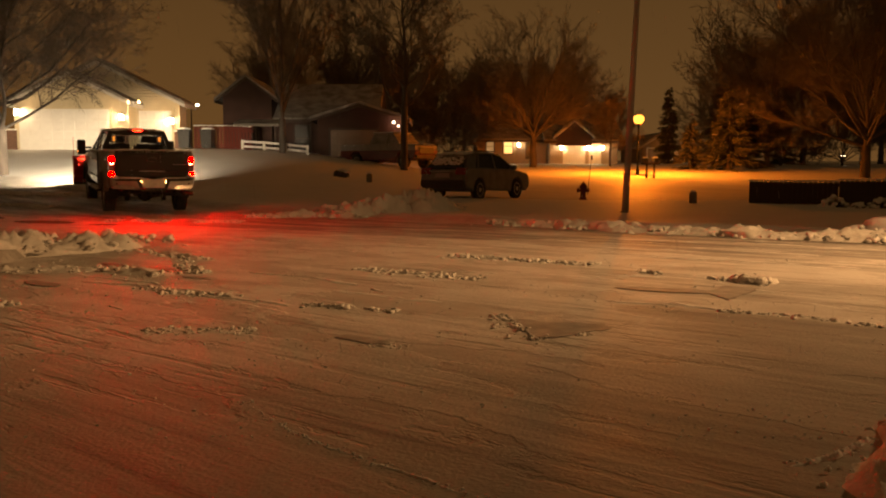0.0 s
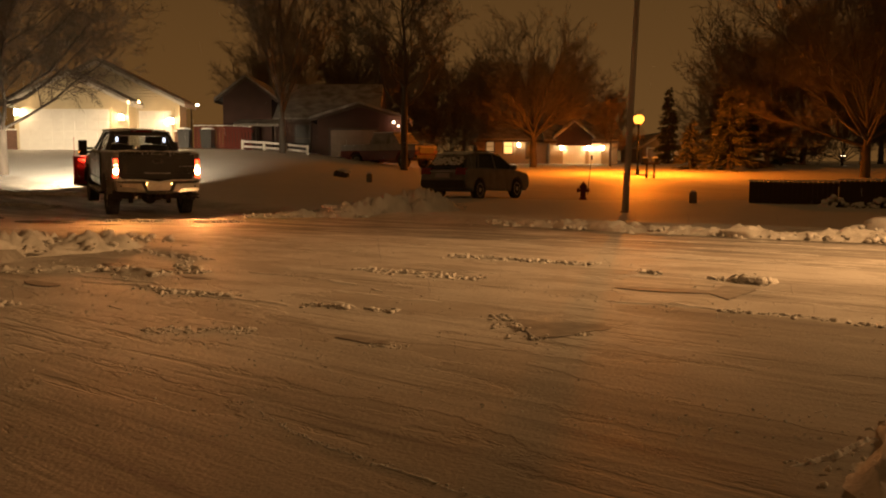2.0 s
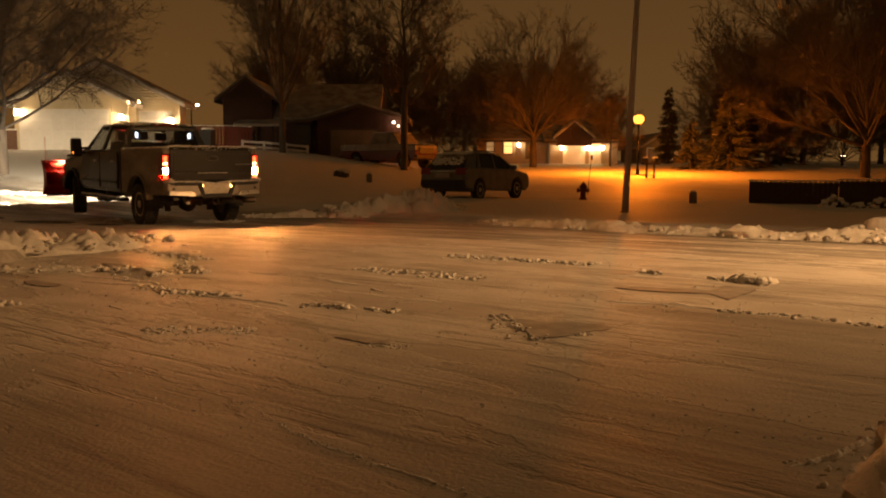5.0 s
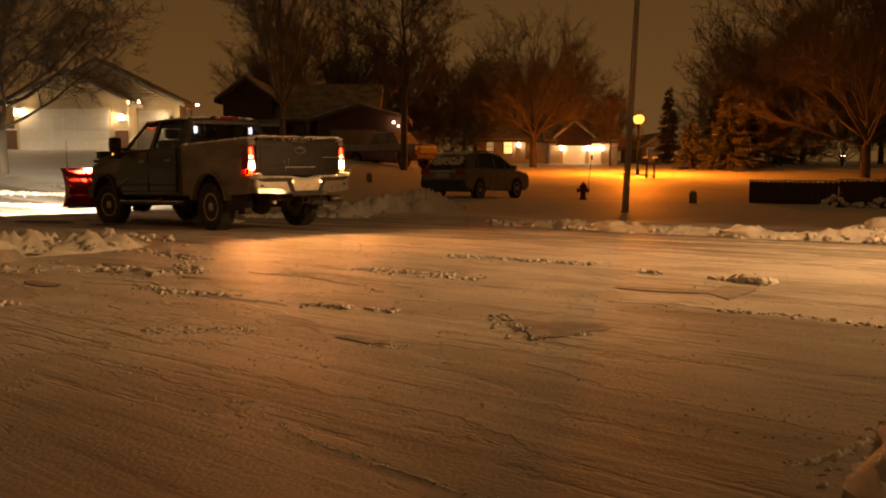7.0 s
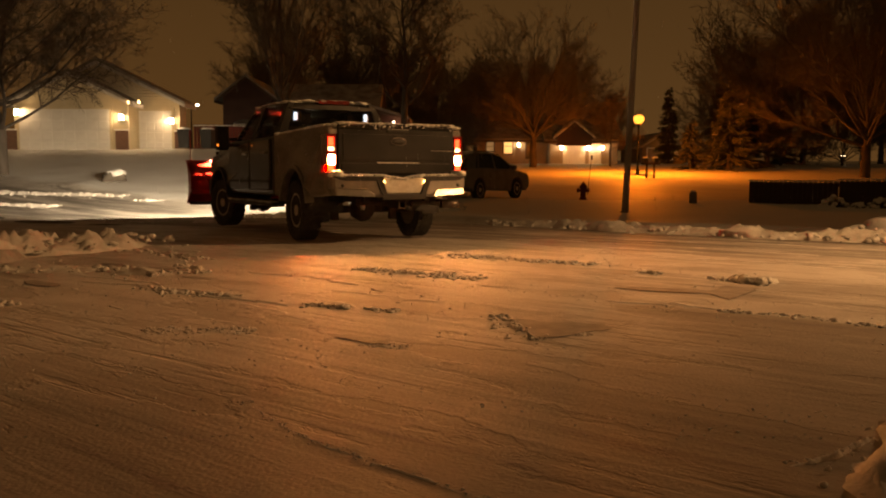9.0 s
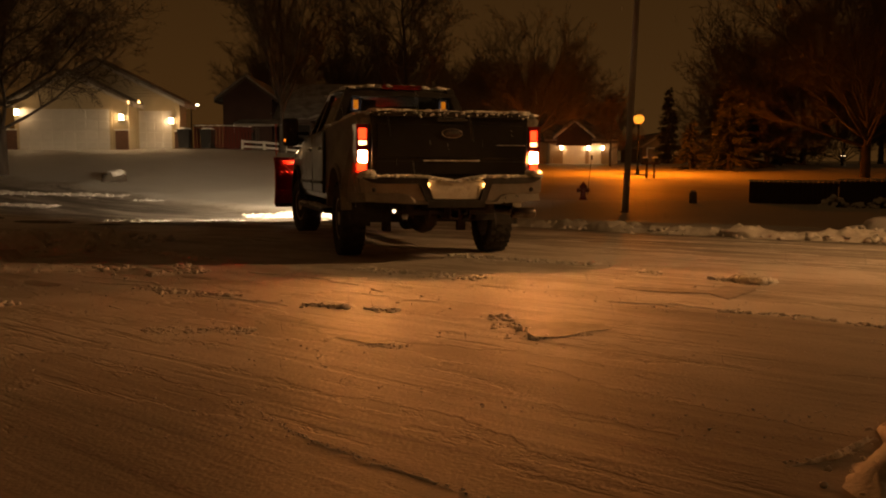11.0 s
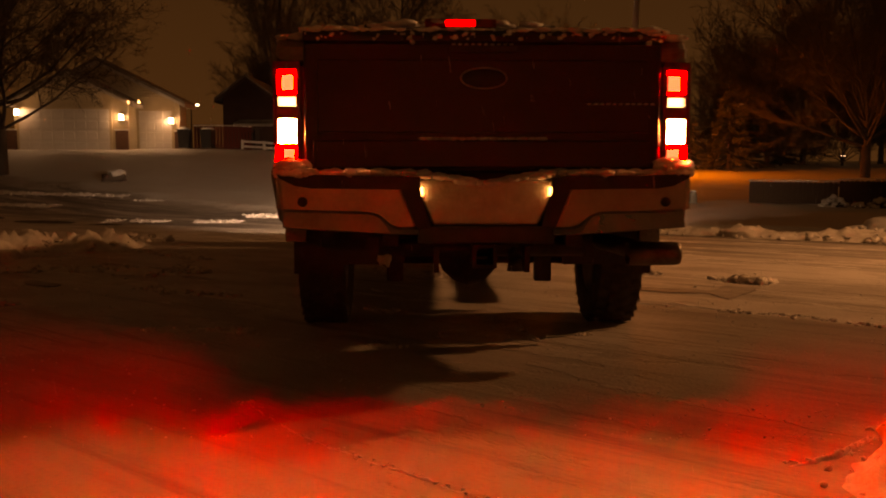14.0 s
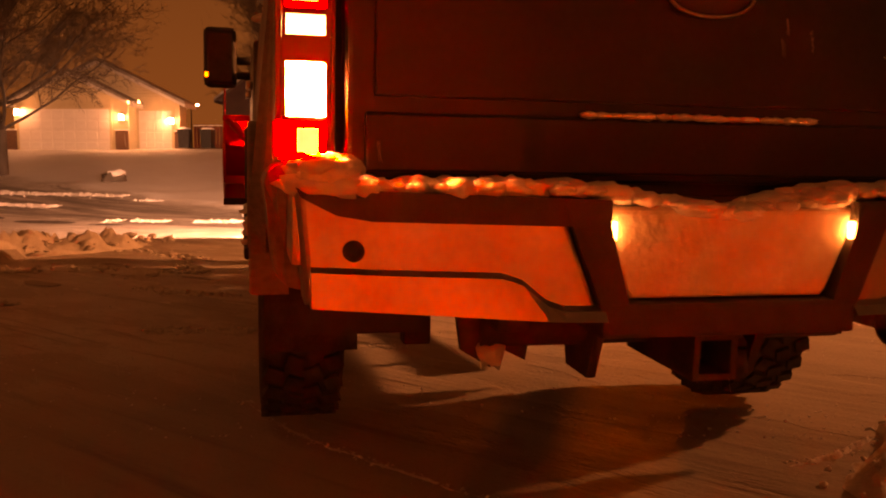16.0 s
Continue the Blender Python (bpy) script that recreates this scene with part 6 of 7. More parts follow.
def parked_pickup(x, y, turn):
    car = thing("pickup_truck", pose(x, y, lie(x, y) - 0.1, 0, 0, turn), "older maroon and white pickup parked in snow", "truck")
    lower = mat("maroon_paint", (0.16, 0.025, 0.02), (0.10, 0.02, 0.016), rough=0.4, scale=4.0, coat=0.3)
    upper = mat("white_paint", (0.32, 0.30, 0.28), (0.25, 0.235, 0.22), rough=0.6, scale=4.0)
    side = [(-2.70, 0.62), (-2.2, 0.50)] + arch(-1.55, 0.42, 0.48, 9, 180, 0) + [(1.2, 0.45)] + arch(1.85, 0.42, 0.48, 9, 180, 0) + [(2.6, 0.5), (2.72, 0.9), (2.66, 0.95), (-2.70, 0.95)]
    bm = bmesh.new()
    prism(bm, side, "y", 0.0, 0.95, 0.03)
    prism(bm, side, "y", 0.0, -0.95, 0.03)
    part("lower_body", bm, lower, car)
    bm = bmesh.new()
    for s in (1, -1):
        box(bm, -2.70, -0.55, s * 0.78, s * 0.94, 0.95, 1.28, 0.02)
    box(bm, -2.72, -2.62, -0.78, 0.78, 0.95, 1.28, 0.02)
    prism(bm, [(-0.55, 0.95), (2.68, 0.95), (2.66, 1.18), (1.5, 1.30), (-0.55, 1.30)], "y", -0.93, 0.93)
    part("upper_body", bm, upper, car)
    bm = bmesh.new()
    for s in (1, -1):
        for u0, u1, w in ((-0.55, -0.42, 0.16), (0.55, 0.50, 0.08), (1.5, 0.95, 0.08)):
            hexa(bm, [(u0, s * 0.90, 1.28), (u0 + w, s * 0.90, 1.28), (u0 + w, s * 0.84, 1.28), (u0, s * 0.84, 1.28)], [(u1, s * 0.72, 1.84), (u1 + w, s * 0.72, 1.84), (u1 + w, s * 0.66, 1.84), (u1, s * 0.66, 1.84)])
    box(bm, -0.48, 1.05, -0.74, 0.74, 1.82, 1.90, 0.03)
    part("cab", bm, upper, car)
    bm = bmesh.new()
    for s in (1, -1):
        bm.faces.new([bm.verts.new(p) for p in ((-0.4, s * 0.87, 1.28), (1.5, s * 0.87, 1.28), (1.0, s * 0.70, 1.84), (-0.3, s * 0.70, 1.84))])
    bm.faces.new([bm.verts.new(p) for p in ((-0.52, -0.8, 1.28), (-0.52, 0.8, 1.28), (-0.42, 0.66, 1.84), (-0.42, -0.66, 1.84))])
    bm.faces.new([bm.verts.new(p) for p in ((1.55, -0.8, 1.28), (1.55, 0.8, 1.28), (1.02, 0.66, 1.84), (1.02, -0.66, 1.84))])
    part("window", bm, mat("snowed_glass", (0.34, 0.32, 0.30), (0.16, 0.15, 0.14), rough=0.7, scale=3.0), car, "windows crusted with snow")
    bm = bmesh.new()
    for k in range(200):
        u, v = random.uniform(-0.4, 1.0), random.uniform(-0.68, 0.68)
        lump(bm, (u, v, 1.9), random.uniform(0.09, 0.14), k, 0.3, 0.3, 1)
        lump(bm, (random.uniform(1.5, 2.6), v, 1.26), random.uniform(0.09, 0.14), k, 0.3, 0.3, 1)
        lump(bm, (random.uniform(-2.6, -0.6), v * 1.2, 1.24), random.uniform(0.1, 0.18), k, 0.3, 0.3, 1)
    part("snow_cap", bm, SNOW, car, "thick snow on roof, hood and bed")
    bm = bmesh.new()
    box(bm, 2.66, 2.80, -0.93, 0.93, 0.50, 0.68, 0.03)
    box(bm, -2.86, -2.70, -0.93, 0.93, 0.50, 0.66, 0.03)
    part("bumper", bm, STEEL, car)
    bm = bmesh.new()
    box(bm, 2.66, 2.72, -0.6, 0.6, 0.78, 1.08, 0.01)
    part("grille", bm, BLACK_PLASTIC, car)
    tyre, rim, tread = wheel_meshes(0.38, 0.22, 0.21, 30)
    for u in (-1.55, 1.85):
        for s in (1, -1):
            w = new("wheel", tyre)
            w.parent = car
            w.location = (u, s * 0.82, 0.38)
            r = new("rim", rim)
            r.parent = w
            tagged(new("tread", tread), kind="stuff").parent = w
            if s < 0:
                r.rotation_euler = (0, 0, math.pi)


parked_pickup(-3.0, 47.2, -38)

# ---- snow banks, windrows and clods ----


def snow_ridge(name, pts, width, height, seed, label, clods=40, size=(0.02, 0.05), material=None, skip=0.0, base=1.0, gaps=True):
    """A ragged strip of thrown-up snow along a line, with clods on and beside it."""
    rng = random.Random(seed)
    pts = [Vector((*p, 0)) for p in pts]
    bm = bmesh.new()
    total = sum((b - a).length for a, b in zip(pts, pts[1:]))

    def along(f):
        d = f * total
        for a, b in zip(pts, pts[1:]):
            s = (b - a).length
            if d <= s:
                return a.lerp(b, d / s), (b - a).normalized()
            d -= s
        return pts[-1], (pts[-1] - pts[-2]).normalized()
    n = max(8, int(total / min(0.05, width * 0.12)))
    cross = 9 if width < 0.2 else 25
    prev = None
    for k in range(n + 1):
        f = k / n
        c, way = along(f)
        nrm = Vector((-way.y, way.x, 0))
        end = min(1.0, 6 * f, 6 * (1 - f))
        row = []
        for j in range(cross):
            u = (j / (cross - 1) - 0.5) * 2
            wob = 0.25 * width * noise.noise(Vector((c.x * 2.1 / width * 0.3, c.y * 2.1 / width * 0.3, seed)))
            p = c + nrm * (u * width * 0.5 * (0.7 + 0.5 * noise.noise(Vector((f * total / width, seed, u)))) + wob)
            bumpy = 0.55 + 0.75 * noise.noise(Vector((p.x / width * 1.4, p.y / width * 1.4, seed * 1.7))) + 0.55 * noise.noise(Vector((p.x / width * 5, p.y / width * 5, seed))) + 0.55 * abs(noise.noise(Vector((p.x / width * 11, p.y / width * 11, seed)))) + 0.16 * noise.noise(Vector((p.x / width * 26, p.y / width * 26, seed)))
            gap = 1.0 if not gaps else ease(0.55 + 1.6 * noise.noise(Vector((c.x / width * 0.45, c.y / width * 0.45, seed * 3.3))))
            z = lie(p.x, p.y) - 0.03 + (0.026 + height * base * max(0.0, bumpy) * end * gap) * (1 - u * u) ** 0.8
            row.append(bm.verts.new((p.x, p.y, z)))
        if prev:
            for j in range(cross - 1):
                bm.faces.new((prev[j], prev[j + 1], row[j + 1], row[j])).smooth = True
        prev = row
    for k in range(clods * 4):
        f = rng.random()
        c, way = along(f)
        if gaps and noise.noise(Vector((c.x / width * 0.45, c.y / width * 0.45, seed * 3.3))) < skip - 0.2:
            continue
        nrm = Vector((-way.y, way.x, 0))
        off = rng.gauss(0, 0.34) * width
        r = soft_rng(rng, size[0] * 0.22, size[1] * 0.72)
        p = c + nrm * off
        h = height * max(0.0, 1 - (2 * off / width) ** 2) * 0.6
        lump(bm, (p.x, p.y, lie(p.x, p.y) + h * 0.8 - 0.25 * r), r, rng.random() * 50, rng.uniform(0.45, 0.8), 1.25, 2 if r > 0.015 else 1)
    return tagged(part(name, bm, material or DIRTY_SNOW), label, "snow", kind="stuff")


snow_ridge("snow_windrow", [(0.1, 9.75), (0.9, 9.15), (1.53, 8.71)], 0.28, 0.05, 1, "broken ridge of ploughed snow on the street", 120, (0.015, 0.04))
snow_ridge("snow_windrow", [(1.85, 8.1), (2.12, 7.68), (2.6, 7.26)], 0.18, 0.035, 2, "broken ridge of ploughed snow on the street", 60, (0.02, 0.05))
snow_ridge("snow_windrow", [(2.5, 7.3), (2.72, 7.1)], 0.22, 0.08, 3, "small heap of snow clods on the street", 26, (0.03, 0.08))
snow_ridge("snow_windrow", [(1.84, 5.7), (2.3, 5.44), (2.62, 5.1), (3.2, 4.7)], 0.12, 0.012, 4, "thin line of snow left by the blade", 60, (0.01, 0.03))
snow_ridge("snow_windrow", [(-0.3, 6.0), (0.28, 5.52), (0.45, 5.15), (0.49, 4.68)], 0.20, 0.016, 5, "scalloped edge of packed snow", 90, (0.01, 0.03))
snow_ridge("snow_windrow", [(0.49, 4.68), (0.68, 4.71), (1.02, 5.01), (1.2, 5.1)], 0.13, 0.010, 6, "scalloped edge of packed snow", 50, (0.01, 0.025))
snow_ridge("snow_windrow", [(-1.75, 4.93), (-1.09, 4.89)], 0.20, 0.013, 7, "clods of snow pushed into a line", 60, (0.008, 0.024))
snow_ridge("snow_windrow", [(-0.66, 4.6), (-0.19, 4.43)], 0.20, 0.012, 8, "clods of snow pushed into a line", 46, (0.006, 0.015))
snow_ridge("snow_windrow", [(-0.80, 3.40), (-0.53, 2.97), (-0.24, 2.68), (0.05, 2.42), (0.15, 2.34)], 0.05, 0.006, 9, "thin line of snow left by the blade", 60, (0.003, 0.008), SNOW, gaps=False)
snow_ridge("snow_windrow", [(1.10, 2.64), (1.29, 2.74), (1.55, 2.95)], 0.05, 0.02, 10, "thin line of snow left by the blade", 30, (0.003, 0.009), SNOW, gaps=False)
snow_ridge("snow_bank", [(-6.4, 8.6), (-5.6, 9.2), (-4.6, 10.0), (-4.0, 11.5)], 1.3, 0.30, 11, "lumpy snow bank at the drive's edge", 110, (0.02, 0.07), gaps=False)
snow_ridge("snow_bank", [(-5.0, 7.6), (-4.2, 8.0), (-3.2, 8.2), (-2.4, 7.6)], 0.5, 0.05, 12, "trampled low ridge of snow at the drive's edge", 45, (0.02, 0.06), gaps=False)
snow_ridge("snow_bank", [(0.7, 17.9), (2.3, 16.5), (3.4, 14.6), (4.6, 13.5), (5.7, 12.4), (7.5, 11.0), (10, 9.4)], 0.9, 0.16, 13, "lumpy ploughed snow bank along the far kerb", 150, (0.03, 0.11), gaps=False)
snow_ridge("snow_bank", [(-4.7, 20.0), (-3.6, 20.2), (-2.3, 20.6)], 0.7, 0.15, 14, "low tail of ploughed snow at the street corner", 70, (0.03, 0.10), SNOW, gaps=False)
snow_ridge("snow_bank", [(-2.9, 20.5), (-2.0, 20.9), (-1.0, 21.4), (0.5, 21.9)], 1.6, 0.55, 27, "high heap of ploughed snow at the street corner", 110, (0.04, 0.12), SNOW, gaps=False)
snow_ridge("snow_bank", [(5.9, 12.5), (7.2, 12.0), (9.0, 11.0)], 1.7, 0.42, 15, "smooth white snow heap beside the kerb", 20, (0.03, 0.08), SNOW, gaps=False)
snow_ridge("snow_bank", [(1.25, 2.15), (1.42, 2.55), (1.72, 2.95), (2.2, 3.2)], 0.5, 0.12, 16, "edge of a snow bank beside the drive", 40, (0.006, 0.02), gaps=False)
snow_ridge("snow_bank", [(-16, 27.4), (-12, 26.9), (-8.6, 26.6)], 0.7, 0.08, 17, "low snow edge along the far kerb", 120, (0.03, 0.09), gaps=False)
snow_ridge("snow_bank", [(-13.5, 24.2), (-10.5, 23.4)], 0.6, 0.07, 18, "broken clods of ploughed snow", 120, (0.03, 0.09), gaps=False)


snow_ridge("snow_windrow", [(-9.2, 25.6), (-8.2, 25.4), (-7.0, 25.5)], 0.4, 0.06, 19, "pale strip of snow left on the street", 60, (0.02, 0.06), SNOW)
snow_ridge("snow_windrow", [(-7.2, 18.5), (-5.6, 18.2), (-4.3, 18.3)], 0.6, 0.05, 20, "broken clods of snow beside the bare asphalt", 140, (0.03, 0.08), SNOW)

for pts, width, high, seed, clods in (([(-3.3, 9.9), (-2.75, 9.3), (-2.5, 9.0)], 0.34, 0.05, 21, 60), ([(-2.6, 8.5), (-2.35, 8.1), (-2.2, 7.8)], 0.24, 0.04, 22, 40),
                                      ([(-2.7, 7.0), (-2.0, 6.5), (-1.5, 6.3)], 0.16, 0.022, 23, 40), ([(-1.0, 5.95), (-0.3, 5.6)], 0.10, 0.014, 24, 24),
                                      ([(-0.85, 8.3), (-0.2, 7.8), (0.35, 7.45)], 0.26, 0.022, 25, 80), ([(-4.0, 6.4), (-3.2, 6.0), (-2.6, 5.4)], 0.22, 0.04, 26, 60)):
    snow_ridge("snow_windrow", pts, width, high, seed, "trodden clods and ribs of snow on the street", clods, (0.012, 0.04))


def street_crust():
    """Short ragged ribs of packed snow that the blade left lying along the street."""
    rng = random.Random(31)
    bm = bmesh.new()
    for k in range(170):
        y = 5.6 + 7.5 * rng.random() ** 0.9
        x = rng.uniform(-0.50, 0.50) * y
        turn = math.atan2(0.62, -0.785) + rng.gauss(0, 0.16)
        d, e = Vector((math.cos(turn), math.sin(turn), 0)), Vector((-math.sin(turn), math.cos(turn), 0))
        length, width, high = rng.uniform(0.15, 0.9) * (0.5 + y / 12), rng.uniform(0.018, 0.06), rng.uniform(0.003, 0.008)
        n = max(6, int(length / 0.04))
        prev, off = None, rng.random() * 90
        for i in range(n + 1):
            f = i / n
            c = Vector((x, y, 0)) + d * length * (f - 0.5) + e * 0.08 * noise.noise(Vector((off, f * length * 3, 0)))
            grow = math.sin(math.pi * f) ** 0.6 * max(0.0, 0.55 + 0.9 * noise.noise(Vector((off, f * length * 9, 4.0))))
            row = []
            for u, h in ((-1.0, -0.012), (-0.45, 0.9), (0.1, 1.0), (0.55, 0.45), (1.0, -0.012)):
                p = c + e * u * width * (0.4 + grow)
                row.append(bm.verts.new((p.x, p.y, lie(p.x, p.y) + (high * grow * h * (1 + 0.5 * noise.noise(p * 40)) if h > 0 else h))))
            if prev:
                for a in range(4):
                    bm.faces.new((prev[a], prev[a + 1], row[a + 1], row[a])).smooth = True
            prev = row
    bmesh.ops.recalc_face_normals(bm, faces=bm.faces[:])
    return tagged(part("snow_ribs", bm, DIRTY_SNOW), "thin ragged ribs of packed snow along the street", "snow", kind="stuff")


street_crust()


def snow_heap():
    """A rounded loaf of clean snow on the far kerb."""
    bm = bmesh.new()
    for x, y, r, q in ((6.75, 12.75, 0.55, 0.55), (7.4, 12.5, 0.75, 0.5), (8.3, 12.1, 0.9, 0.5), (9.4, 11.6, 0.9, 0.5), (6.35, 12.9, 0.3, 0.5)):
        lump(bm, (x, y, lie(x, y) + 0.06), r, x * 3, q, 0.22, 3)
    return tagged(part("snow_heap", bm, SNOW), "smooth rounded heap of clean white snow", "snow", kind="stuff")


snow_heap()
ICE = mat("scraped_ice", (0.46, 0.43, 0.40), (0.27, 0.25, 0.23), rough=0.55, scale=7.0, fine=50.0, bump=0.35)
BARE = mat("bare_asphalt", (0.06, 0.055, 0.05), (0.15, 0.14, 0.13), rough=0.75, scale=5.0, fine=60.0, bump=0.4)


def scraped_patch(pts, seed, label, material=None):
    """A thin ragged patch where the blade took the snow down to ice."""
    line = []
    n = len(pts)
    for i in range(n):
        a, b = Vector((*pts[i], 0)), Vector((*pts[(i + 1) % n], 0))
        steps = max(3, int((b - a).length / 0.04))
        nrm = Vector((a.y - b.y, b.x - a.x, 0)).normalized()
        for k in range(steps):
            p = a.lerp(b, k / steps)
            line.append(p + nrm * (0.035 * noise.noise(Vector((p.x * 9, p.y * 9, seed))) + 0.02 * noise.noise(Vector((p.x * 30, p.y * 30, seed)))))
    bm = bmesh.new()
    made = [bm.verts.new((p.x, p.y, lie(p.x, p.y) + 0.006)) for p in line]
    face = bm.faces.new(made)
    bmesh.ops.triangulate(bm, faces=[face])
    bmesh.ops.recalc_face_normals(bm, faces=bm.faces[:])
    if sum(f.normal.z for f in bm.faces) < 0:
        bmesh.ops.reverse_faces(bm, faces=bm.faces[:])
    low = bmesh.ops.extrude_face_region(bm, geom=bm.faces[:])
    for v in low["geom"]:
        if isinstance(v, bmesh.types.BMVert):
            v.co.z += 0.0015
    return tagged(part("scraped_patch", bm, material or ICE), label, "ice patch", "scraped patches")


def blade_mark(x, y, length, width, seed, label, material=None):
    c, d, e = Vector((x, y)), Vector((-0.785, 0.62)), Vector((0.62, 0.785))
    pts = [c + d * length * 0.5 * math.cos(a) * (0.8 + 0.3 * noise.noise(Vector((a, seed, 0)))) + e * width * 0.5 * math.sin(a) for a in np.linspace(0, math.tau, 11)[:-1]]
    return scraped_patch([(p.x, p.y) for p in pts], seed, label, material)


scraped_patch([(0.38, 5.36), (0.46, 5.12), (0.50, 4.70), (0.68, 4.74), (1.02, 5.03), (0.96, 5.12), (0.66, 5.2)], 1.0, "dark wedge of scraped ice between snow edges")
scraped_patch([(1.38, 6.85), (1.63, 6.62), (2.05, 6.48), (2.0, 6.72), (1.7, 6.86)], 2.0, "dark strip of scraped ice on the street")
scraped_patch([(2.07, 6.16), (2.54, 6.82), (2.3, 6.98), (2.02, 6.56)], 3.0, "dark wedge of scraped ice between snow edges")
for i, (x, y, l, w) in enumerate(((-3.75, 12.0, 1.6, 0.22), (-2.75, 9.4, 0.9, 0.18), (-2.6, 8.1, 1.0, 0.16), (-3.3, 7.0, 0.7, 0.16), (-2.15, 7.45, 0.5, 0.1), (-3.2, 8.5, 0.9, 0.14), (-0.42, 4.62, 0.5, 0.12))):
    blade_mark(x, y, l, w, 10.0 + i, "ragged dark streak scraped in the packed snow")
for i, (x, y, l, w) in enumerate(((-8.3, 17.9, 2.4, 0.9), (-6.6, 16.8, 1.2, 0.5), (-10.6, 19.6, 2.2, 0.8))):
    blade_mark(x, y, l, w, 40.0 + i, "bare wet asphalt showing through the snow", BARE)


def snow_crumbs():
    """Small crumbs of snow scattered over the scraped drive, thicker along the blade's lines."""
    rng = random.Random(5)
    made = 0
    verts, faces = [], []
    corners = [Vector(c).normalized() for c in ((1, 0.2, 0), (-0.4, 1, 0.1), (-0.7, -0.8, 0), (0.1, 0, 1.1), (0, 0.1, -0.9))]
    while made < 6000:
        x, y = rng.uniform(-4.5, 5.0), 2.9 + 9.3 * rng.random() ** 1.2
        along, s = -0.785 * x + 0.62 * y, across(x, y)
        thick = noise.noise(Vector((along * 0.5, s * 2.4, 3.0))) + 0.5 * noise.noise(Vector((x * 2, y * 2, 8.0))) + (0.25 if x < -0.22 * y else 0.0)
        if thick < rng.uniform(-0.1, 0.75):
            continue
        made += 1
        r = soft_rng(rng, 0.002, 0.009)
        turn = Euler((rng.uniform(0, 6), rng.uniform(0, 6), rng.uniform(0, 6))).to_matrix()
        base = len(verts)
        for c in corners:
            d = turn @ c
            verts.append((x + d.x * r * rng.uniform(0.7, 1.4), y + d.y * r * rng.uniform(0.7, 1.4), lie(x, y) + r * 0.15 + d.z * r * 0.8))
        faces += [(base + i, base + j, base + k) for i, j, k in ((0, 1, 3), (1, 2, 3), (2, 0, 3), (1, 0, 4), (2, 1, 4), (0, 2, 4))]
    data = bpy.data.meshes.new("snow_crumbs")
    data.from_pydata(verts, [], faces)
    data.materials.append(SNOW)
    return tagged(new("snow_crumbs", data), "crumbs of broken snow scattered over the drive", "snow", kind="stuff")


snow_crumbs()


def snowy_shrub(x, y, r, seed):
    rng = random.Random(seed)
    ob = thing("shrub", pose(x, y, lie(x, y)), "round shrub loaded with snow", "shrub", "snowy shrubs")
    verts, faces = [], []
    for k in range(260):
        d = Vector((rng.gauss(0, 1), rng.gauss(0, 1), abs(rng.gauss(0, 1)))).normalized()
        limb_mesh(verts, faces, Vector((0, 0, 0.05)), d * r * rng.uniform(0.7, 1.05), 0.012, 0.004, 3)
    data = bpy.data.meshes.new("branches")
    data.from_pydata(verts, [], faces)
    data.materials.append(TWIG)
    new("branches", data).parent = ob
    bm = bmesh.new()
    for k in range(46):
        d = Vector((rng.gauss(0, 1), rng.gauss(0, 1), abs(rng.gauss(0, 1.2)) + 0.2)).normalized()
        lump(bm, d * r * rng.uniform(0.75, 1.0), r * rng.uniform(0.12, 0.28), k, 0.7, 0.5, 1)
    part("snow_cap", bm, SNOW, ob)


snowy_shrub(11.1, 24.4, 0.42, 1)
for i, (x, y, r) in enumerate(((12.2, 24.0, 0.36), (12.9, 23.8, 0.40), (11.6, 24.0, 0.26), (13.7, 24.0, 0.38))):
    snowy_shrub(x, y, r, 10 + i)


def yard_stone(x, y, r, seed, label):
    ob = thing("boulder", pose(x, y, lie(x, y) + 0.08), label, "rock", "yard boulders")
    bm = bmesh.new()
    lump(bm, (0, 0, 0.1), r, seed, 0.65, 0.5, 3)
    part("stone", bm, mat("boulder_stone", (0.12, 0.105, 0.09), (0.08, 0.07, 0.06), rough=0.85, scale=7.0, bump=0.5), ob)
    bm = bmesh.new()
    lump(bm, (0.1, -0.02, 0.1 + r * 0.45), r * 0.8, seed + 2, 0.45, 0.3, 3)
    part("snow_cap", bm, SNOW, ob)


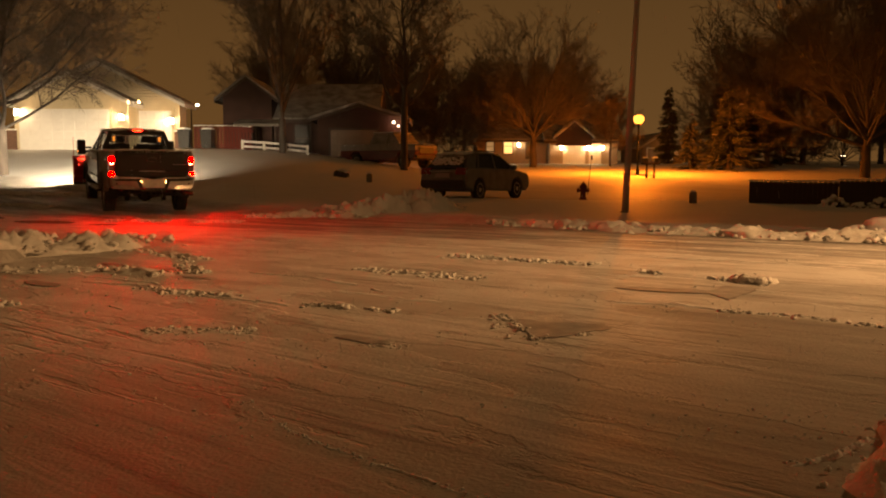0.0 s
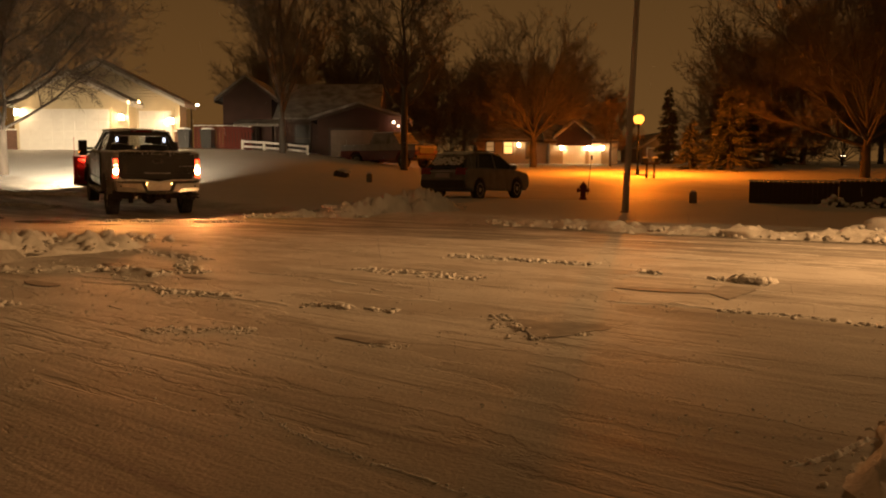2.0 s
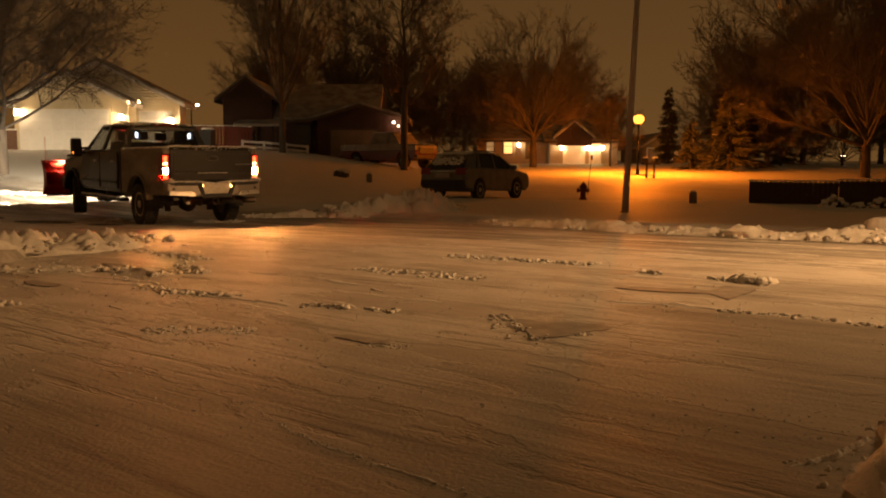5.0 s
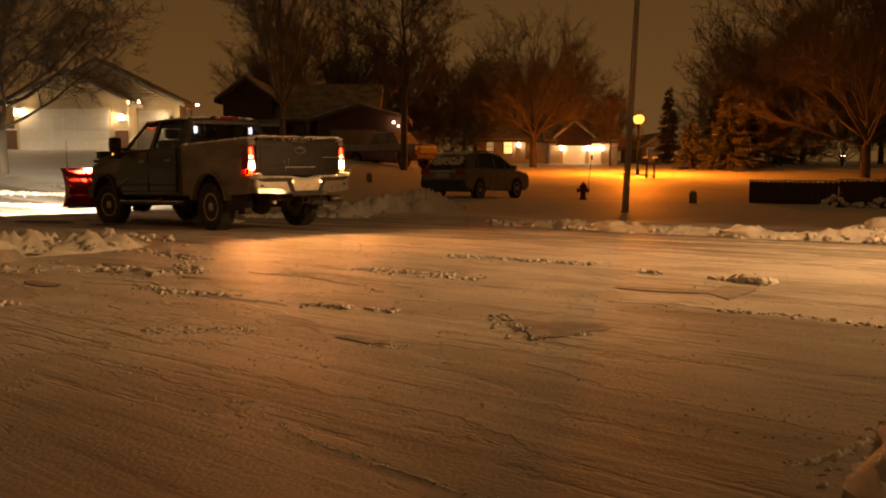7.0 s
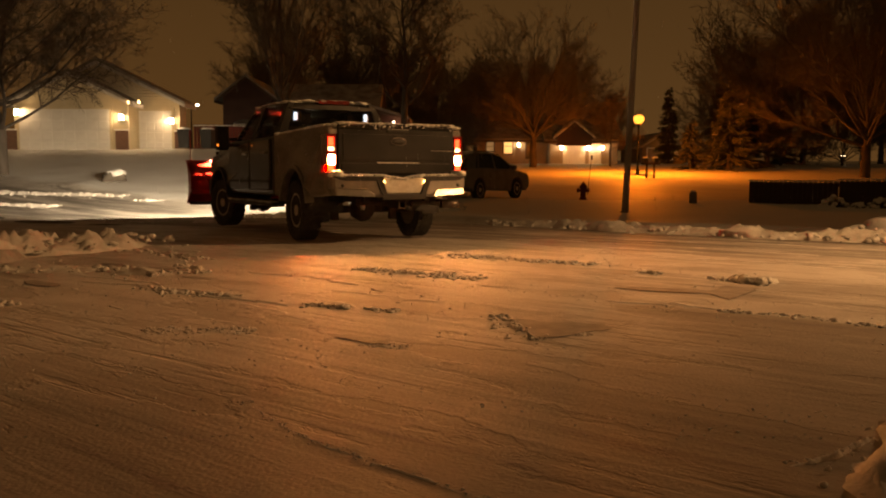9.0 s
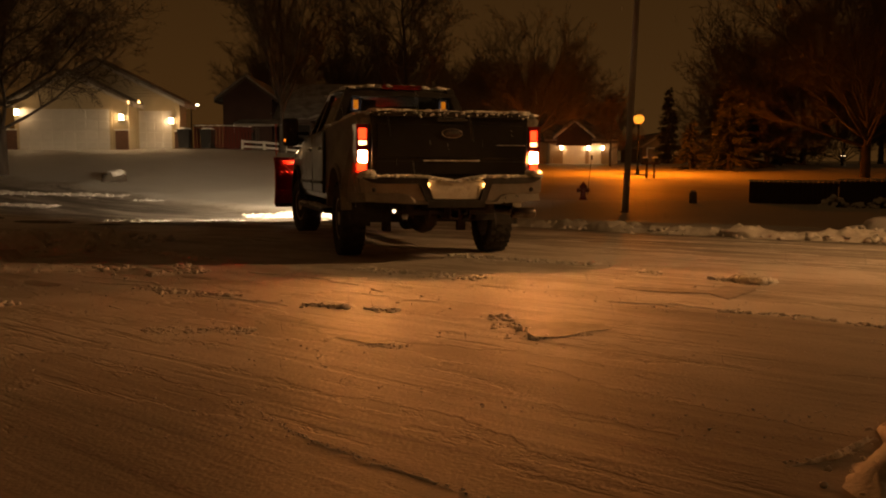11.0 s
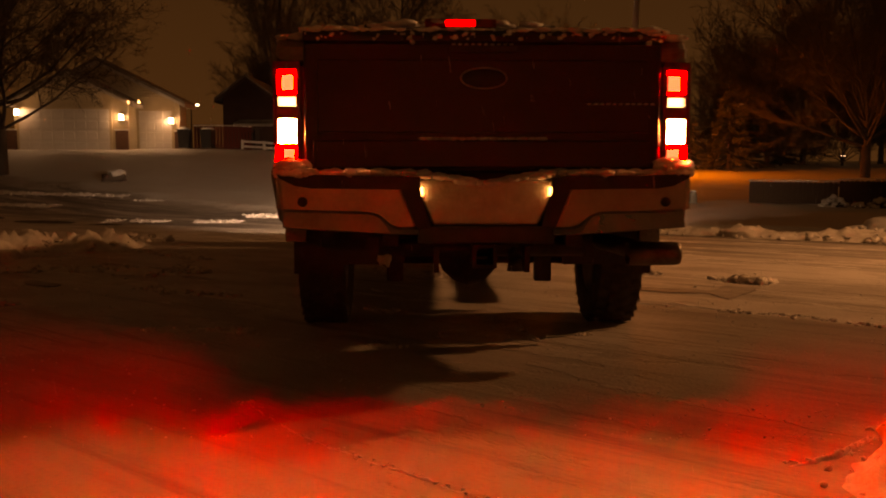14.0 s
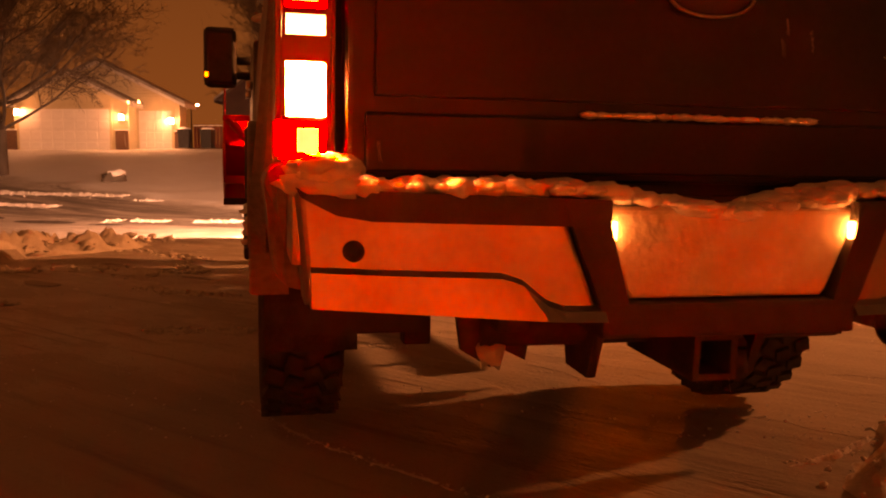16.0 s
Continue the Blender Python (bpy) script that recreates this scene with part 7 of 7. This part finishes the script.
yard_stone(-11.45, 30.0, 0.42, 3.0, "dark boulder half capped with snow")
yard_stone(-4.3, 36.5, 0.36, 5.0, "dark boulder half capped with snow")


def unseen_house():
    """The drive's house: unseen garage front behind the camera, added to bounce lamp light."""
    h = thing("house", pose(0, 0, 0), "unseen cream-sided house with a white garage door, added to bounce light", "house", "street houses")
    bm = bmesh.new()
    box(bm, -7.0, 4.6, -5.6, -5.3, -0.3, 3.2)
    prism(bm, [(-7.0, 3.2), (4.6, 3.2), (-1.2, 5.6)], "y", -5.6, -5.3)
    part("wall", bm, SIDING, h)
    garage_door(h, -2.6, 2.4, -5.26, 0.1, 2.3, DOOR_WHITE)


unseen_house()


def far_lamp(x, y, z):
    ob = thing("porch_lamp", pose(x, y, lie(x, y)), "small white lamp on a post far across the yard", "outdoor lamp")
    bm = bmesh.new()
    h = z - lie(x, y)
    tube(bm, (0, 0, -0.2), (0, 0, h), 0.06, 0.05, 8)
    part("post", bm, STEEL, ob)
    bm = bmesh.new()
    lump(bm, (0, 0, h + 0.1), 0.14, 1.0, 1.0, 0.0, 2)
    part("globe", bm, glow("porch_globe_glow", (1.0, 0.7, 0.4), 9.0), ob)


far_lamp(32.4, 70.0, 2.05)


def falling_snow():
    """Fine flakes drifting down between the camera and the truck."""
    rng = random.Random(77)
    verts, faces = [], []
    for k in range(22000):
        c = Vector((rng.uniform(-2.4, 6.4), rng.uniform(0.9, 6.0), rng.uniform(-0.2, 35.0)))
        r = rng.uniform(0.0018, 0.0062)
        a, b, d = (Vector((rng.gauss(0, 1), rng.gauss(0, 1), rng.gauss(0, 1))).normalized() * r for _ in range(3))
        base = len(verts)
        verts += [c + a, c + b, c + d, c - a * 0.8]
        faces += [(base, base + 1, base + 2), (base, base + 2, base + 3), (base + 1, base + 3, base + 2)]
    data = bpy.data.meshes.new("falling_snow")
    data.from_pydata(verts, [], faces)
    data.materials.append(SNOW)
    ob = new("falling_snow", data)
    return tagged(ob, "fine snow drifting down through the lamp light", "snow", kind="stuff")


FLAKES = falling_snow()

motions()
